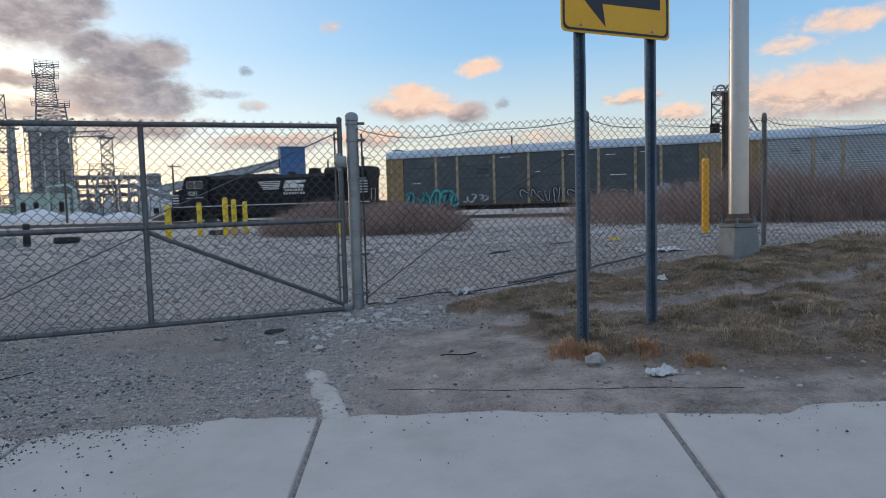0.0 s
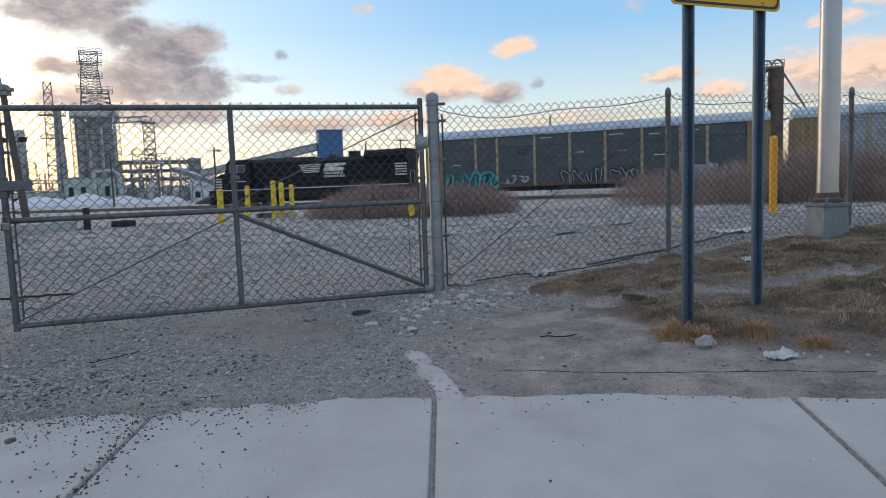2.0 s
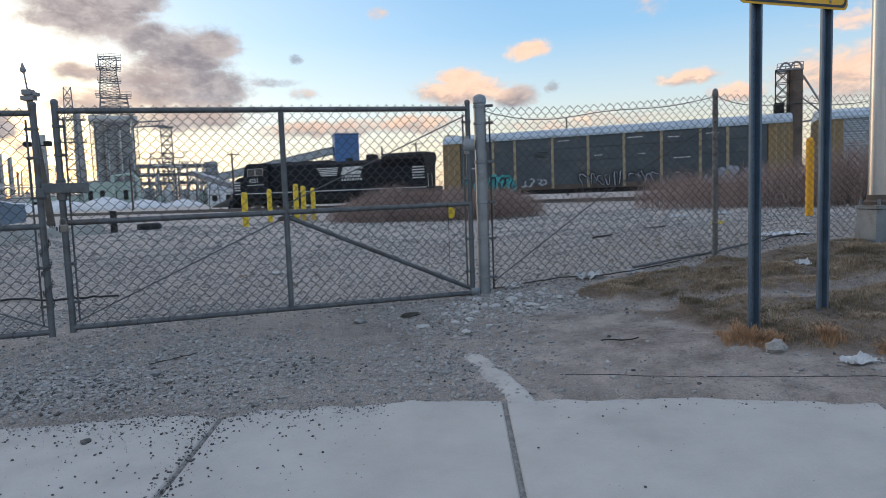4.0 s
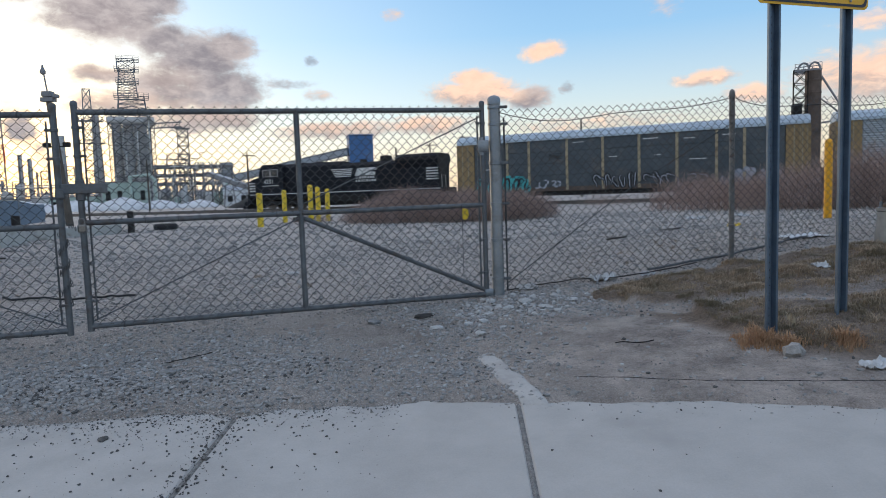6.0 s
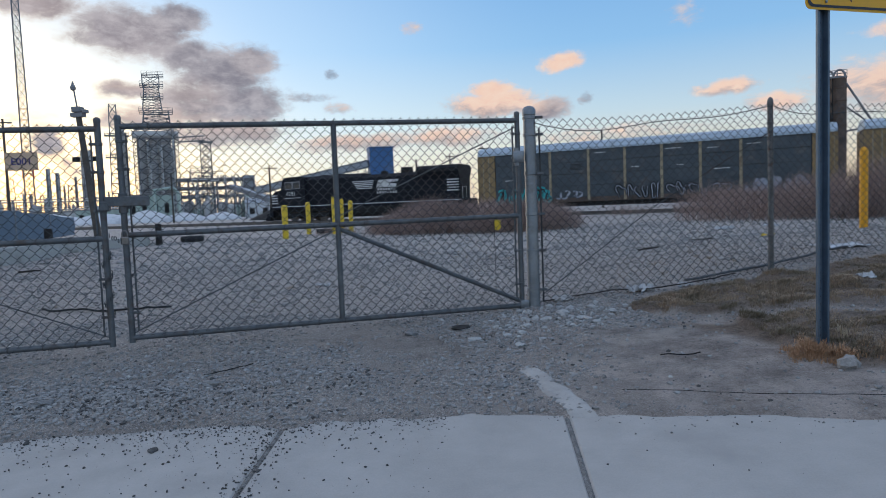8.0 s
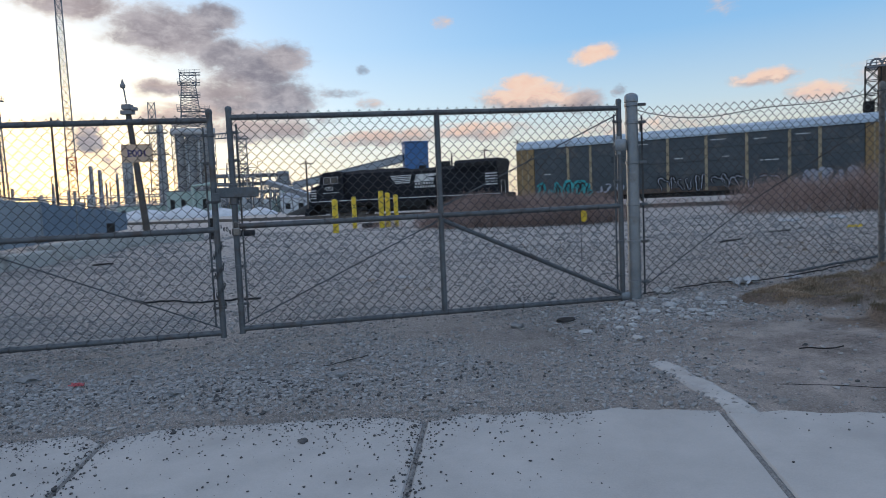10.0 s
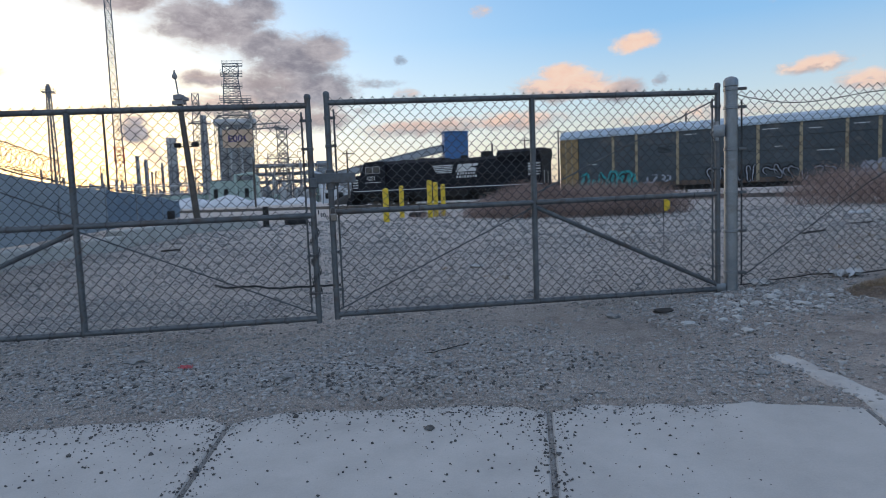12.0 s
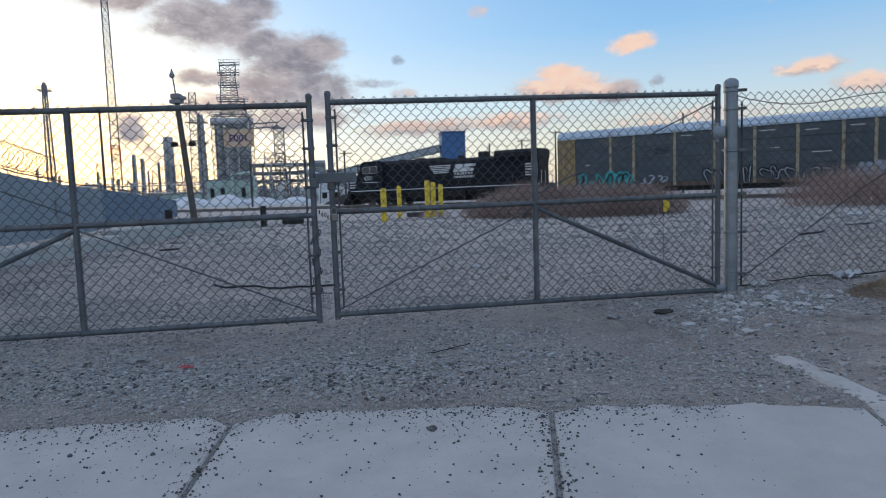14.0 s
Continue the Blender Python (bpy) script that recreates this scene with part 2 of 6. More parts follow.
# ---- mesh writer ----
class Shape:
    """Collects points and faces of one mesh."""

    def __init__(self):
        self.v, self.f = [], []

    def add(self, pts, faces, m=None):
        k = len(self.v)
        self.v += [tuple(m @ Vector(p)) for p in pts] if m else [tuple(p) for p in pts]
        self.f += [tuple(k + i for i in f) for f in faces]
        return self

    def box(self, x0, y0, z0, x1, y1, z1, m=None, c=0.0):
        """A box with its edges cut by c."""
        c = min(c, (x1 - x0) * 0.45, (y1 - y0) * 0.45, (z1 - z0) * 0.45)
        if c <= 0:
            p = [(x, y, z) for z in (z0, z1) for y in (y0, y1) for x in (x0, x1)]
            return self.add(p, [(0, 2, 3, 1), (4, 5, 7, 6), (0, 1, 5, 4), (2, 6, 7, 3), (0, 4, 6, 2), (1, 3, 7, 5)], m)
        def ring(i, z):
            return [(x0 + i, y0 + c, z), (x0 + c, y0 + i, z), (x1 - c, y0 + i, z), (x1 - i, y0 + c, z), (x1 - i, y1 - c, z), (x1 - c, y1 - i, z), (x0 + c, y1 - i, z), (x0 + i, y1 - c, z)]
        p = ring(c * 0.7, z0) + ring(0, z0 + c) + ring(0, z1 - c) + ring(c * 0.7, z1)
        f = [tuple(range(7, -1, -1)), tuple(range(24, 32))]
        for r in range(3):
            f += [(8 * r + i, 8 * r + (i + 1) % 8, 8 * r + 8 + (i + 1) % 8, 8 * r + 8 + i) for i in range(8)]
        return self.add(p, f, m)

    def prism(self, outline, a, b, axis="y", m=None):
        """An outline of two coordinates pushed out from a to b along an axis."""
        n = len(outline)
        put = {"y": lambda u, v, w: (u, w, v), "x": lambda u, v, w: (w, u, v), "z": lambda u, v, w: (u, v, w)}[axis]
        p = [put(u, v, a) for u, v in outline] + [put(u, v, b) for u, v in outline]
        f = [tuple(range(n)), tuple(range(2 * n - 1, n - 1, -1))] + [(i, n + i, n + (i + 1) % n, (i + 1) % n) for i in range(n)]
        return self.add(p, f, m)

    def rod(self, a, b, r, r2=None, n=10, caps=True):
        a, b = Vector(a), Vector(b)
        r2 = r if r2 is None else r2
        q = (b - a).to_track_quat("Z", "Y").to_matrix()
        p = []
        for c, s in ((a, r), (b, r2)):
            p += [c + q @ Vector((s * math.cos(2 * math.pi * i / n), s * math.sin(2 * math.pi * i / n), 0)) for i in range(n)]
        f = [(i, (i + 1) % n, n + (i + 1) % n, n + i) for i in range(n)]
        if caps:
            f += [tuple(range(n - 1, -1, -1)), tuple(range(n, 2 * n))]
        return self.add(p, f)

    def wire(self, pts, r, n=4):
        """A bent wire through points."""
        pts = [Vector(p) for p in pts]
        p, f = [], []
        for i, c in enumerate(pts):
            t = (pts[min(i + 1, len(pts) - 1)] - pts[max(i - 1, 0)]).normalized()
            side = t.cross(Vector((0.13, 0.97, 0.21))).normalized()
            top = side.cross(t)
            p += [c + side * (r * math.cos(2 * math.pi * j / n)) + top * (r * math.sin(2 * math.pi * j / n)) for j in range(n)]
        for i in range(len(pts) - 1):
            f += [(n * i + j, n * i + (j + 1) % n, n * i + n + (j + 1) % n, n * i + n + j) for j in range(n)]
        return self.add(p, f)

    def lathe(self, profile, n=16, m=None):
        """Radius and height pairs turned about z."""
        p = [(r * math.cos(2 * math.pi * i / n), r * math.sin(2 * math.pi * i / n), z) for r, z in profile for i in range(n)]
        f = []
        for k in range(len(profile) - 1):
            f += [(n * k + i, n * k + (i + 1) % n, n * k + n + (i + 1) % n, n * k + n + i) for i in range(n)]
        f += [tuple(range(n - 1, -1, -1)), tuple(range(len(p) - n, len(p)))]
        return self.add(p, f, m)

    def mesh(self, name, mat, smooth=False):
        me = bpy.data.meshes.new(name)
        me.from_pydata(self.v, [], self.f)
        me.materials.append(mat)
        if smooth:
            me.polygons.foreach_set("use_smooth", [True] * len(me.polygons))
            me.set_sharp_from_angle(angle=radians(40))
        me.update()
        return me


def thing(name, label, category, group="", at=(0, 0, 0), turn=0.0, kind=""):
    ob = new(name)
    ob.empty_display_size = 0.1
    ob.matrix_world = pose(*at, 0, 0, turn)
    return tagged(ob, label, category, group, kind)


def part(name, shape, mat, parent, label="", smooth=False):
    ob = new(name, shape.mesh(name, mat, smooth))
    ob.parent = parent
    return tagged(ob, label)


def solid(name, shape, mat, label, category, group="", at=(0, 0, 0), turn=0.0, kind="", smooth=False):
    ob = new(name, shape.mesh(name, mat, smooth))
    ob.matrix_world = pose(*at, 0, 0, turn)
    return tagged(ob, label, category, group, kind)


def step(x, a, b):
    t = min(1.0, max(0.0, (x - a) / (b - a)))
    return t * t * (3 - 2 * t)


def n2d(x, y, s, seed=0.0):
    return noise.noise(Vector((x * s, y * s, seed)))


# ---- ground ----
def land(x, y):
    """Height of the lie of the land, without its small bumps."""
    z = 0.19 + 0.045 * (min(y, 10.5) - 4.5)
    z += 0.03 * step(y, 5.5, 8.0)
    z -= 0.13 * step(y, 24, 34)
    rise = (0.064 + 0.013 * step(y, 4.8, 5.4)) * min(5.5, max(0.0, x + 1.2))
    return z + rise * step(y, 1.5, 3.9) * (1 - 0.95 * step(y, 8.5, 16.5))


SLAB_BACK = 5.0


def along(x, pairs):
    """Straight lines between pairs of x and value."""
    for (x0, v0), (x1, v1) in zip(pairs, pairs[1:]):
        if x <= x1:
            return v0 + (v1 - v0) * max(0.0, (x - x0) / (x1 - x0))
    return pairs[-1][1]


def dirt_edge(x):
    """How far towards the road the dirt has crept over the pavement."""
    e = along(x, [(-9, 3.6), (-5.4, 4.30), (-4.1, 4.60), (-2.4, 4.78), (-1.4, 4.79), (-0.75, 4.69), (0.33, 4.42), (1.1, 4.13), (1.64, 3.95), (1.74, 4.02), (2.3, 3.95), (9, 3.7)])
    for j, d in ((-4.08, 0.13), (-2.33, 0.10), (-5.85, 0.2)):
        e -= d * math.exp(-((x - j) / 0.14) ** 2)
    return e + 0.035 * n2d(x, 0, 1.9, 3) + 0.03 * n2d(x, 0, 6.0, 5)


def grassy(x, y):
    """How far inside the grass verge a place lies, 0 to 1."""
    front = along(x, [(0.2, 6.9), (0.4, 6.5), (0.82, 6.42), (0.90, 5.22), (1.05, 5.02), (1.5, 4.80), (2.5, 4.32), (9, 3.9)])
    back = along(x, [(0.2, 7.0), (0.6, 7.35), (2.0, 7.62), (3.2, 7.75), (5.9, 8.6), (9, 9.5)])
    if x < 0.25:
        return 0.0
    w = 0.10 * n2d(x, y, 2.3, 8) + 0.06 * n2d(x, y, 7, 3)
    k = (0.25 * step(y + w - front, 0.0, 0.1) + 0.75 * step(y + w - front, 0.1, 0.45 if x > 1.3 else 0.2)) * (1 - step(y + w - back, -0.15, 0.05))
    path = along(x, [(0.2, 6.6), (0.8, 6.3), (1.9, 6.08), (3.06, 6.2), (4.15, 6.35), (9, 7.2)])
    k *= 1 - step(0.16 - abs(y - path + 0.6 * w), 0.0, 0.08)
    bare = n2d(x, y, 1.1, 21)
    return k * (1 - 0.6 * step(bare, 0.12, 0.4) * (1 if y < path else 0.35))


def soil(x, y):
    """Where dark earth shows between and before the grass."""
    front = along(x, [(0.2, 6.7), (0.4, 6.3), (0.85, 5.35), (1.05, 4.9), (1.5, 4.6), (2.0, 4.25), (2.5, 4.1), (9, 3.7)])
    back = along(x, [(0.2, 7.0), (0.6, 7.35), (2.0, 7.62), (3.2, 7.75), (5.9, 8.6), (9, 9.5)])
    path = along(x, [(0.2, 6.6), (0.8, 6.3), (1.9, 6.08), (3.06, 6.2), (4.15, 6.35), (9, 7.2)])
    w = 0.12 * n2d(x, y, 2.0, 18) + 0.06 * n2d(x, y, 6, 13)
    k = step(y + w - front, -0.1, 0.3) * (1 - step(y + w - back, -0.1, 0.15))
    return k * (1 - 0.9 * step(0.20 - abs(y - path + 0.4 * w), 0.0, 0.08))


def heaped(x, y):
    """Loose gravel thrown up beside the pavement by passing wheels."""
    k = math.exp(-(((x + 3.3) / 0.75) ** 2 + ((y - 5.12) / 0.24) ** 2)) + 0.7 * math.exp(-(((x + 5.4) / 0.9) ** 2 + ((y - 5.0) / 0.3) ** 2)) + 0.5 * math.exp(-(((x + 2.3) / 0.4) ** 2 + ((y - 5.5) / 0.2) ** 2))
    return k * (1 + 0.8 * n2d(x, y, 3.5, 71))


def bumps(x, y):
    if y > 30 or abs(x) > 30:
        return 0.0
    b = 0.030 * n2d(x, y, 0.55, 1) + 0.016 * n2d(x, y, 1.9, 2)
    if y < 13:
        b += 0.035 * heaped(x, y)
        b += 0.009 * n2d(x, y, 6, 4) + 0.008 * n2d(x, y, 14, 6)
    return b


def ground_z(x, y):
    base = land(x, y)
    if y < 3.2:
        return base - 0.05
    k = step(y - dirt_edge(x), -0.17, 0.07)
    mound = 0.05 * grassy(x, y) * (1 + 1.2 * n2d(x, y, 3.1, 12)) if y < 10 else 0.0
    return base - 0.05 * (1 - k) + k * (0.024 + mound + bumps(x, y) * step(y, 4.5, 5.6))


def spaced(*runs):
    vals = []
    for a, b, n in runs:
        vals += [a + (b - a) * i / n for i in range(n)]
    return vals + [runs[-1][1]]


xs = spaced((-2500, -200, 6), (-200, -40, 10), (-40, -8, 24), (-8, 6, 330), (6, 40, 28), (40, 200, 10), (200, 2500, 6))
ys = spaced((-300, -10, 6), (-10, 3.2, 6), (3.2, 8.6, 150), (8.6, 16, 80), (16, 60, 60), (60, 200, 12), (200, 4000, 8))

def gravel_material(name):
    """Dirt packed with small crushed stones of several greys."""
    m = bpy.data.materials.new(name)
    m.use_nodes = True
    q = Graph(m.node_tree)
    tc = q.n.new("ShaderNodeTexCoord").outputs["Object"]
    def cells(scale):
        v = q.n.new("ShaderNodeTexVoronoi")
        v.inputs["Scale"].default_value = scale
        q.l.new(tc, v.inputs["Vector"])
        sp = q.n.new("ShaderNodeSeparateColor")
        q.l.new(v.outputs["Color"], sp.inputs[0])
        return v.outputs["Distance"], sp.outputs[0]
    d1, c1 = cells(105.0)
    d2, c2 = cells(55.0)
    big, mid = q.noise(0.7, 5, 0.6, tc), q.noise(4.0, 5, 0.65, tc)
    crumb, dust = q.noise(34.0, 6, 0.72, tc), q.noise(120.0, 4, 0.7, tc)
    grain = q.math("ADD", q.math("MULTIPLY", crumb, 0.6), q.math("MULTIPLY", dust, 0.4))
    dirt = q.ramp(q.math("ADD", q.math("ADD", q.math("MULTIPLY", big, 0.35), q.math("MULTIPLY", mid, 0.3)), q.math("MULTIPLY", grain, 0.35)), (0.39, (0.15, 0.136, 0.126)), (0.61, (0.53, 0.49, 0.46)))
    chips = q.ramp(c1, (0.0, (0.07, 0.07, 0.075)), (0.5, (0.28, 0.275, 0.275)), (0.85, (0.46, 0.45, 0.44)), (1.0, (0.58, 0.57, 0.56)))
    lumps = q.ramp(c2, (0.0, (0.09, 0.09, 0.095)), (0.8, (0.34, 0.335, 0.33)), (1.0, (0.48, 0.47, 0.46)))
    sx = q.n.new("ShaderNodeSeparateXYZ")
    q.l.new(tc, sx.inputs[0])
    bare = q.math("MULTIPLY", q.smooth(q.math("ADD", sx.outputs[0], q.math("MULTIPLY", mid, 2.0)), -0.6, 1.6), q.math("SUBTRACT", 1.0, q.smooth(q.math("ADD", sx.outputs[1], mid), 6.6, 7.6)))
    strewn = q.math("MULTIPLY", q.smooth(q.math("ADD", mid, q.math("MULTIPLY", big, 0.6)), 0.66, 0.86), q.math("SUBTRACT", 1.0, q.math("MULTIPLY", bare, 0.8)))
    col = q.mix(q.math("MULTIPLY", q.math("ADD", 0.30, q.math("MULTIPLY", strewn, 0.40)), q.smooth(d1, 0.62, 0.35)), dirt, chips)
    col = q.mix(q.math("MULTIPLY", strewn, q.math("MULTIPLY", 0.3, q.smooth(d2, 0.5, 0.3))), col, lumps)
    # trampled dark streaks, and pale broken stones scattered over them
    streak = q.smooth(q.noise(1.0, 6, 0.68, q.vmath("MULTIPLY", tc, (0.45, 1.7, 1.0))), 0.56, 0.68)
    col = q.mix(q.math("MULTIPLY", streak, 0.42), col, (0.095, 0.087, 0.082))
    d3, c3 = cells(30.0)
    yard = q.smooth(q.math("ADD", sx.outputs[1], q.math("MULTIPLY", sx.outputs[0], -0.3)), 7.3, 8.4)
    col = q.mix(q.math("MULTIPLY", q.math("MULTIPLY", yard, 0.16), q.math("SUBTRACT", 1.0, q.math("MULTIPLY", q.smooth(sx.outputs[0], -2.0, 3.0), 0.75))), col, (0.50, 0.49, 0.485))
    pale = q.math("MULTIPLY", q.smooth(c3, 0.64, 0.70), q.smooth(d3, 0.46, 0.30))
    col = q.mix(q.math("MULTIPLY", pale, q.math("MULTIPLY", q.math("MAXIMUM", yard, q.math("ADD", 0.02, q.math("MULTIPLY", strewn, 0.08))), q.math("SUBTRACT", 0.85, q.math("MULTIPLY", bare, 0.65)))), col, q.ramp(c2, (0.0, (0.40, 0.395, 0.385)), (1.0, (0.80, 0.79, 0.77))))
    # trodden brown dirt, with a paler worn trail across it
    brown = q.ramp(q.math("ADD", q.math("MULTIPLY", mid, 0.5), q.math("MULTIPLY", grain, 0.5)), (0.41, (0.115, 0.097, 0.088)), (0.59, (0.43, 0.382, 0.357)))
    col = q.mix(q.math("MULTIPLY", bare, 0.62), col, brown)
    worn = q.n.new("ShaderNodeAttribute")
    worn.attribute_name = "trail"
    col = q.mix(q.math("MULTIPLY", worn.outputs["Fac"], q.math("MULTIPLY", q.smooth(mid, 0.3, 0.6), 0.45)), col, (0.40, 0.375, 0.352))
    at = q.n.new("ShaderNodeAttribute")
    at.attribute_name = "soil"
    earth = q.ramp(q.math("ADD", q.math("MULTIPLY", mid, 0.45), q.math("MULTIPLY", q.noise(38.0, 5, 0.7, tc), 0.55)), (0.38, (0.06, 0.046, 0.035)), (0.62, (0.22, 0.172, 0.132)))
    col = q.mix(q.math("MULTIPLY", at.outputs["Fac"], 0.85), col, earth)
    # shade between the stones, painted in as a darker colour
    gaps = q.smooth(d1, 0.75, 0.30)
    col = q.mix(q.math("MULTIPLY", q.math("SUBTRACT", 1.0, gaps), q.math("ADD", 0.06, q.math("MULTIPLY", strewn, 0.4))), col, (0.085, 0.079, 0.074))
    # shade of small pits, painted as dark flecks by the crumb noise
    col = q.mix(q.math("MULTIPLY", q.smooth(crumb, 0.56, 0.66), 0.55), col, (0.11, 0.10, 0.093))
    col = q.mix(1.0, col, (1.49, 1.39, 1.315), "MULTIPLY")
    p = q.n.new("ShaderNodeBsdfPrincipled")
    q.l.new(col, p.inputs["Base Color"])
    p.inputs["Roughness"].default_value = 0.85
    p.inputs["Specular IOR Level"].default_value = 0.4
    h = q.math("ADD", q.math("MULTIPLY", q.math("MULTIPLY", q.math("SUBTRACT", 1.0, d1), q.math("ADD", 0.25, strewn)), 0.4), q.math("ADD", q.math("MULTIPLY", q.math("MULTIPLY", q.math("SUBTRACT", 1.0, d2), strewn), 0.9), q.math("ADD", q.math("MULTIPLY", mid, 0.4), q.math("MULTIPLY", grain, 3.4))))
    b = q.n.new("ShaderNodeBump")
    b.inputs["Strength"].default_value, b.inputs["Distance"].default_value = 0.85, 0.022
    q.l.new(h, b.inputs["Height"])
    q.l.new(b.outputs[0], p.inputs["Normal"])
    o = q.n.new("ShaderNodeOutputMaterial")
    q.l.new(p.outputs[0], o.inputs[0])
    return m


GROUND = gravel_material("gravel_ground")
ASPHALT = material("asphalt", (0.045, 0.045, 0.047), (0.07, 0.07, 0.072), 0.9, 0.0, 2, 90, 0.3, 0.005)
LOCO = material("locomotive_black", (0.005, 0.0055, 0.009), (0.011, 0.012, 0.018), 0.6, 0.0, 1.0, 12, 0.05, 0.01, (0.018, 0.017, 0.016), 0.6, spec=0.25)
RACK = material("wagon_dark_panel", (0.056, 0.070, 0.080), (0.092, 0.108, 0.120), 0.6, 0.2, 1.0, 14, 0.05, 0.01, (0.14, 0.13, 0.12), 0.7)
BOLLARDS = [(-7.38, 23.2, 1.15), (-8.1, 29.6, 1.4), (-6.45, 27.2, 1.5), (-6.38, 28.4, 1.45), (-6.3, 30.2, 1.42)]
LOCOTRIM = material("worn_white_paint", (0.55, 0.55, 0.54), (0.72, 0.72, 0.70), 0.6, 0.0, 2, 20, 0.0, 0.0, (0.25, 0.23, 0.21), 1.5)
BLACKGEAR = material("greasy_underframe", (0.008, 0.0075, 0.007), (0.02, 0.018, 0.016), 0.75, 0.1, 3, 25, 0.2, 0.01)
CABGLASS = material("dark_cab_glass", (0.03, 0.04, 0.05), (0.05, 0.06, 0.07), 0.08, 0.0, 2, 10, 0.0)
RACKROOF = material("wagon_galvanised_roof", (0.36, 0.44, 0.52), (0.48, 0.56, 0.64), 0.45, 0.3, 0.8, 12, 0.05, 0.01, (0.30, 0.32, 0.34), 0.7)
RACKPOST = material("wagon_rusty_post", (0.29, 0.235, 0.15), (0.40, 0.33, 0.22), 0.8, 0.0, 1.5, 16, 0.15, 0.01, (0.16, 0.10, 0.06), 1.2)
RACKEND = material("wagon_tan_end_door", (0.26, 0.17, 0.075), (0.36, 0.25, 0.12), 0.8, 0.0, 0.9, 14, 0.1, 0.01, (0.12, 0.085, 0.055), 0.9, (0.45, 0.7))
RACKSILVER = material("wagon_silver_louvre", (0.34, 0.38, 0.42), (0.50, 0.54, 0.58), 0.5, 0.3, 0.9, 14, 0.05, 0.01, (0.20, 0.19, 0.18), 0.9)
TEAL = material("teal_graffiti_paint", (0.03, 0.28, 0.30), (0.07, 0.42, 0.42), 0.6, 0.0, 1.5, 10, 0.0)
INK = material("black_graffiti_paint", (0.01, 0.01, 0.012), (0.02, 0.02, 0.024), 0.6, 0.0, 1.5, 10, 0.0)
PALEINK = material("pale_graffiti_paint", (0.26, 0.28, 0.33), (0.40, 0.42, 0.48), 0.6, 0.0, 1.5, 10, 0.0)
RUSTRAIL = material("rail_steel", (0.12, 0.10, 0.085), (0.21, 0.185, 0.165), 0.55, 0.4, 2, 30, 0.1, 0.003)
TIE = material("creosote_sleeper", (0.05, 0.042, 0.036), (0.10, 0.085, 0.07), 0.9, 0.0, 4, 30, 0.3, 0.01, island=0.15)
BALLAST = material("track_ballast", (0.10, 0.095, 0.09), (0.22, 0.21, 0.20), 0.95, 0.0, 2, 18, 0.8, 0.06)
# plant steel and vessel greys set paler, standing in for distance haze
STEEL = material("plant_structural_steel", (0.20, 0.20, 0.21), (0.30, 0.30, 0.31), 0.7, 0.2, 0.1, 1.0, 0.0)
VESSEL = material("plant_vessel_cladding", (0.42, 0.42, 0.42), (0.58, 0.58, 0.57), 0.6, 0.2, 0.12, 1.5, 0.05, 0.1, (0.14, 0.12, 0.11), 0.15)
PALEGREEN = material("pale_green_cladding", (0.33, 0.42, 0.38), (0.44, 0.52, 0.47), 0.7, 0.0, 0.2, 2, 0.05, 0.05, (0.28, 0.30, 0.27), 0.2)
REDPAINT = material("warning_red_paint", (0.45, 0.07, 0.04), (0.58, 0.11, 0.06), 0.7, 0.0, 0.2, 2, 0.0)
TARP = material("white_tarpaulin", (0.58, 0.58, 0.60), (0.74, 0.74, 0.75), 0.8, 0.0, 0.15, 1.2, 0.5, 0.4, (0.40, 0.40, 0.42), 0.3)
BLUECLAD = material("blue_silo_cladding", (0.05, 0.13, 0.30), (0.08, 0.19, 0.40), 0.6, 0.1, 0.4, 4, 0.05, 0.02, (0.12, 0.16, 0.24), 0.4)
GALLERY = material("conveyor_gallery_sheet", (0.30, 0.33, 0.37), (0.44, 0.47, 0.50), 0.6, 0.2, 0.5, 5, 0.05, 0.02, (0.22, 0.21, 0.2), 0.5)
SHEDWHITE = material("white_shed_sheet", (0.55, 0.56, 0.57), (0.68, 0.69, 0.70), 0.7, 0.0, 0.4, 5, 0.05, 0.02)
WEATHERWOOD = material("weathered_pole_wood", (0.07, 0.06, 0.05), (0.14, 0.12, 0.10), 0.9, 0.0, 2, 25, 0.2, 0.01)
SCREEN = material("blue_windscreen_fabric", (0.11, 0.158, 0.215), (0.175, 0.23, 0.29), 0.9, 0.0, 1.2, 30, 0.3, 0.02, (0.17, 0.20, 0.23), 0.7)
GREYSCREEN = material("faded_windscreen_fabric", (0.21, 0.245, 0.28), (0.30, 0.335, 0.36), 0.9, 0.0, 1.2, 30, 0.3, 0.02, (0.23, 0.26, 0.275), 0.7)
TWIG = material("dry_weed_stems", (0.20, 0.138, 0.115), (0.34, 0.245, 0.21), 0.95, 0.0, 0.8, 12, 0.0, 0.0, island=0.25)
STRAW = material("dead_grass", (0.15, 0.114, 0.082), (0.39, 0.295, 0.207), 0.95, 0.0, 2.2, 14, 0.0, 0.0, (0.165, 0.138, 0.09), 1.7, (0.46, 0.6), island=0.34)
STALK = material("bleached_stalks", (0.38, 0.31, 0.22), (0.55, 0.46, 0.34), 0.95, 0.0, 2, 14, 0.0)
DARKRUST = material("dark_rusty_vessel", (0.085, 0.062, 0.05), (0.17, 0.125, 0.10), 0.85, 0.1, 0.6, 6, 0.1, 0.02, (0.06, 0.05, 0.045), 0.5)
DUSTYSLAB = material("dusty_broken_concrete", (0.38, 0.357, 0.337), (0.48, 0.453, 0.428), 0.9, 0.0, 5, 70, 0.3, 0.005, (0.33, 0.30, 0.28), 3.5, (0.46, 0.66))
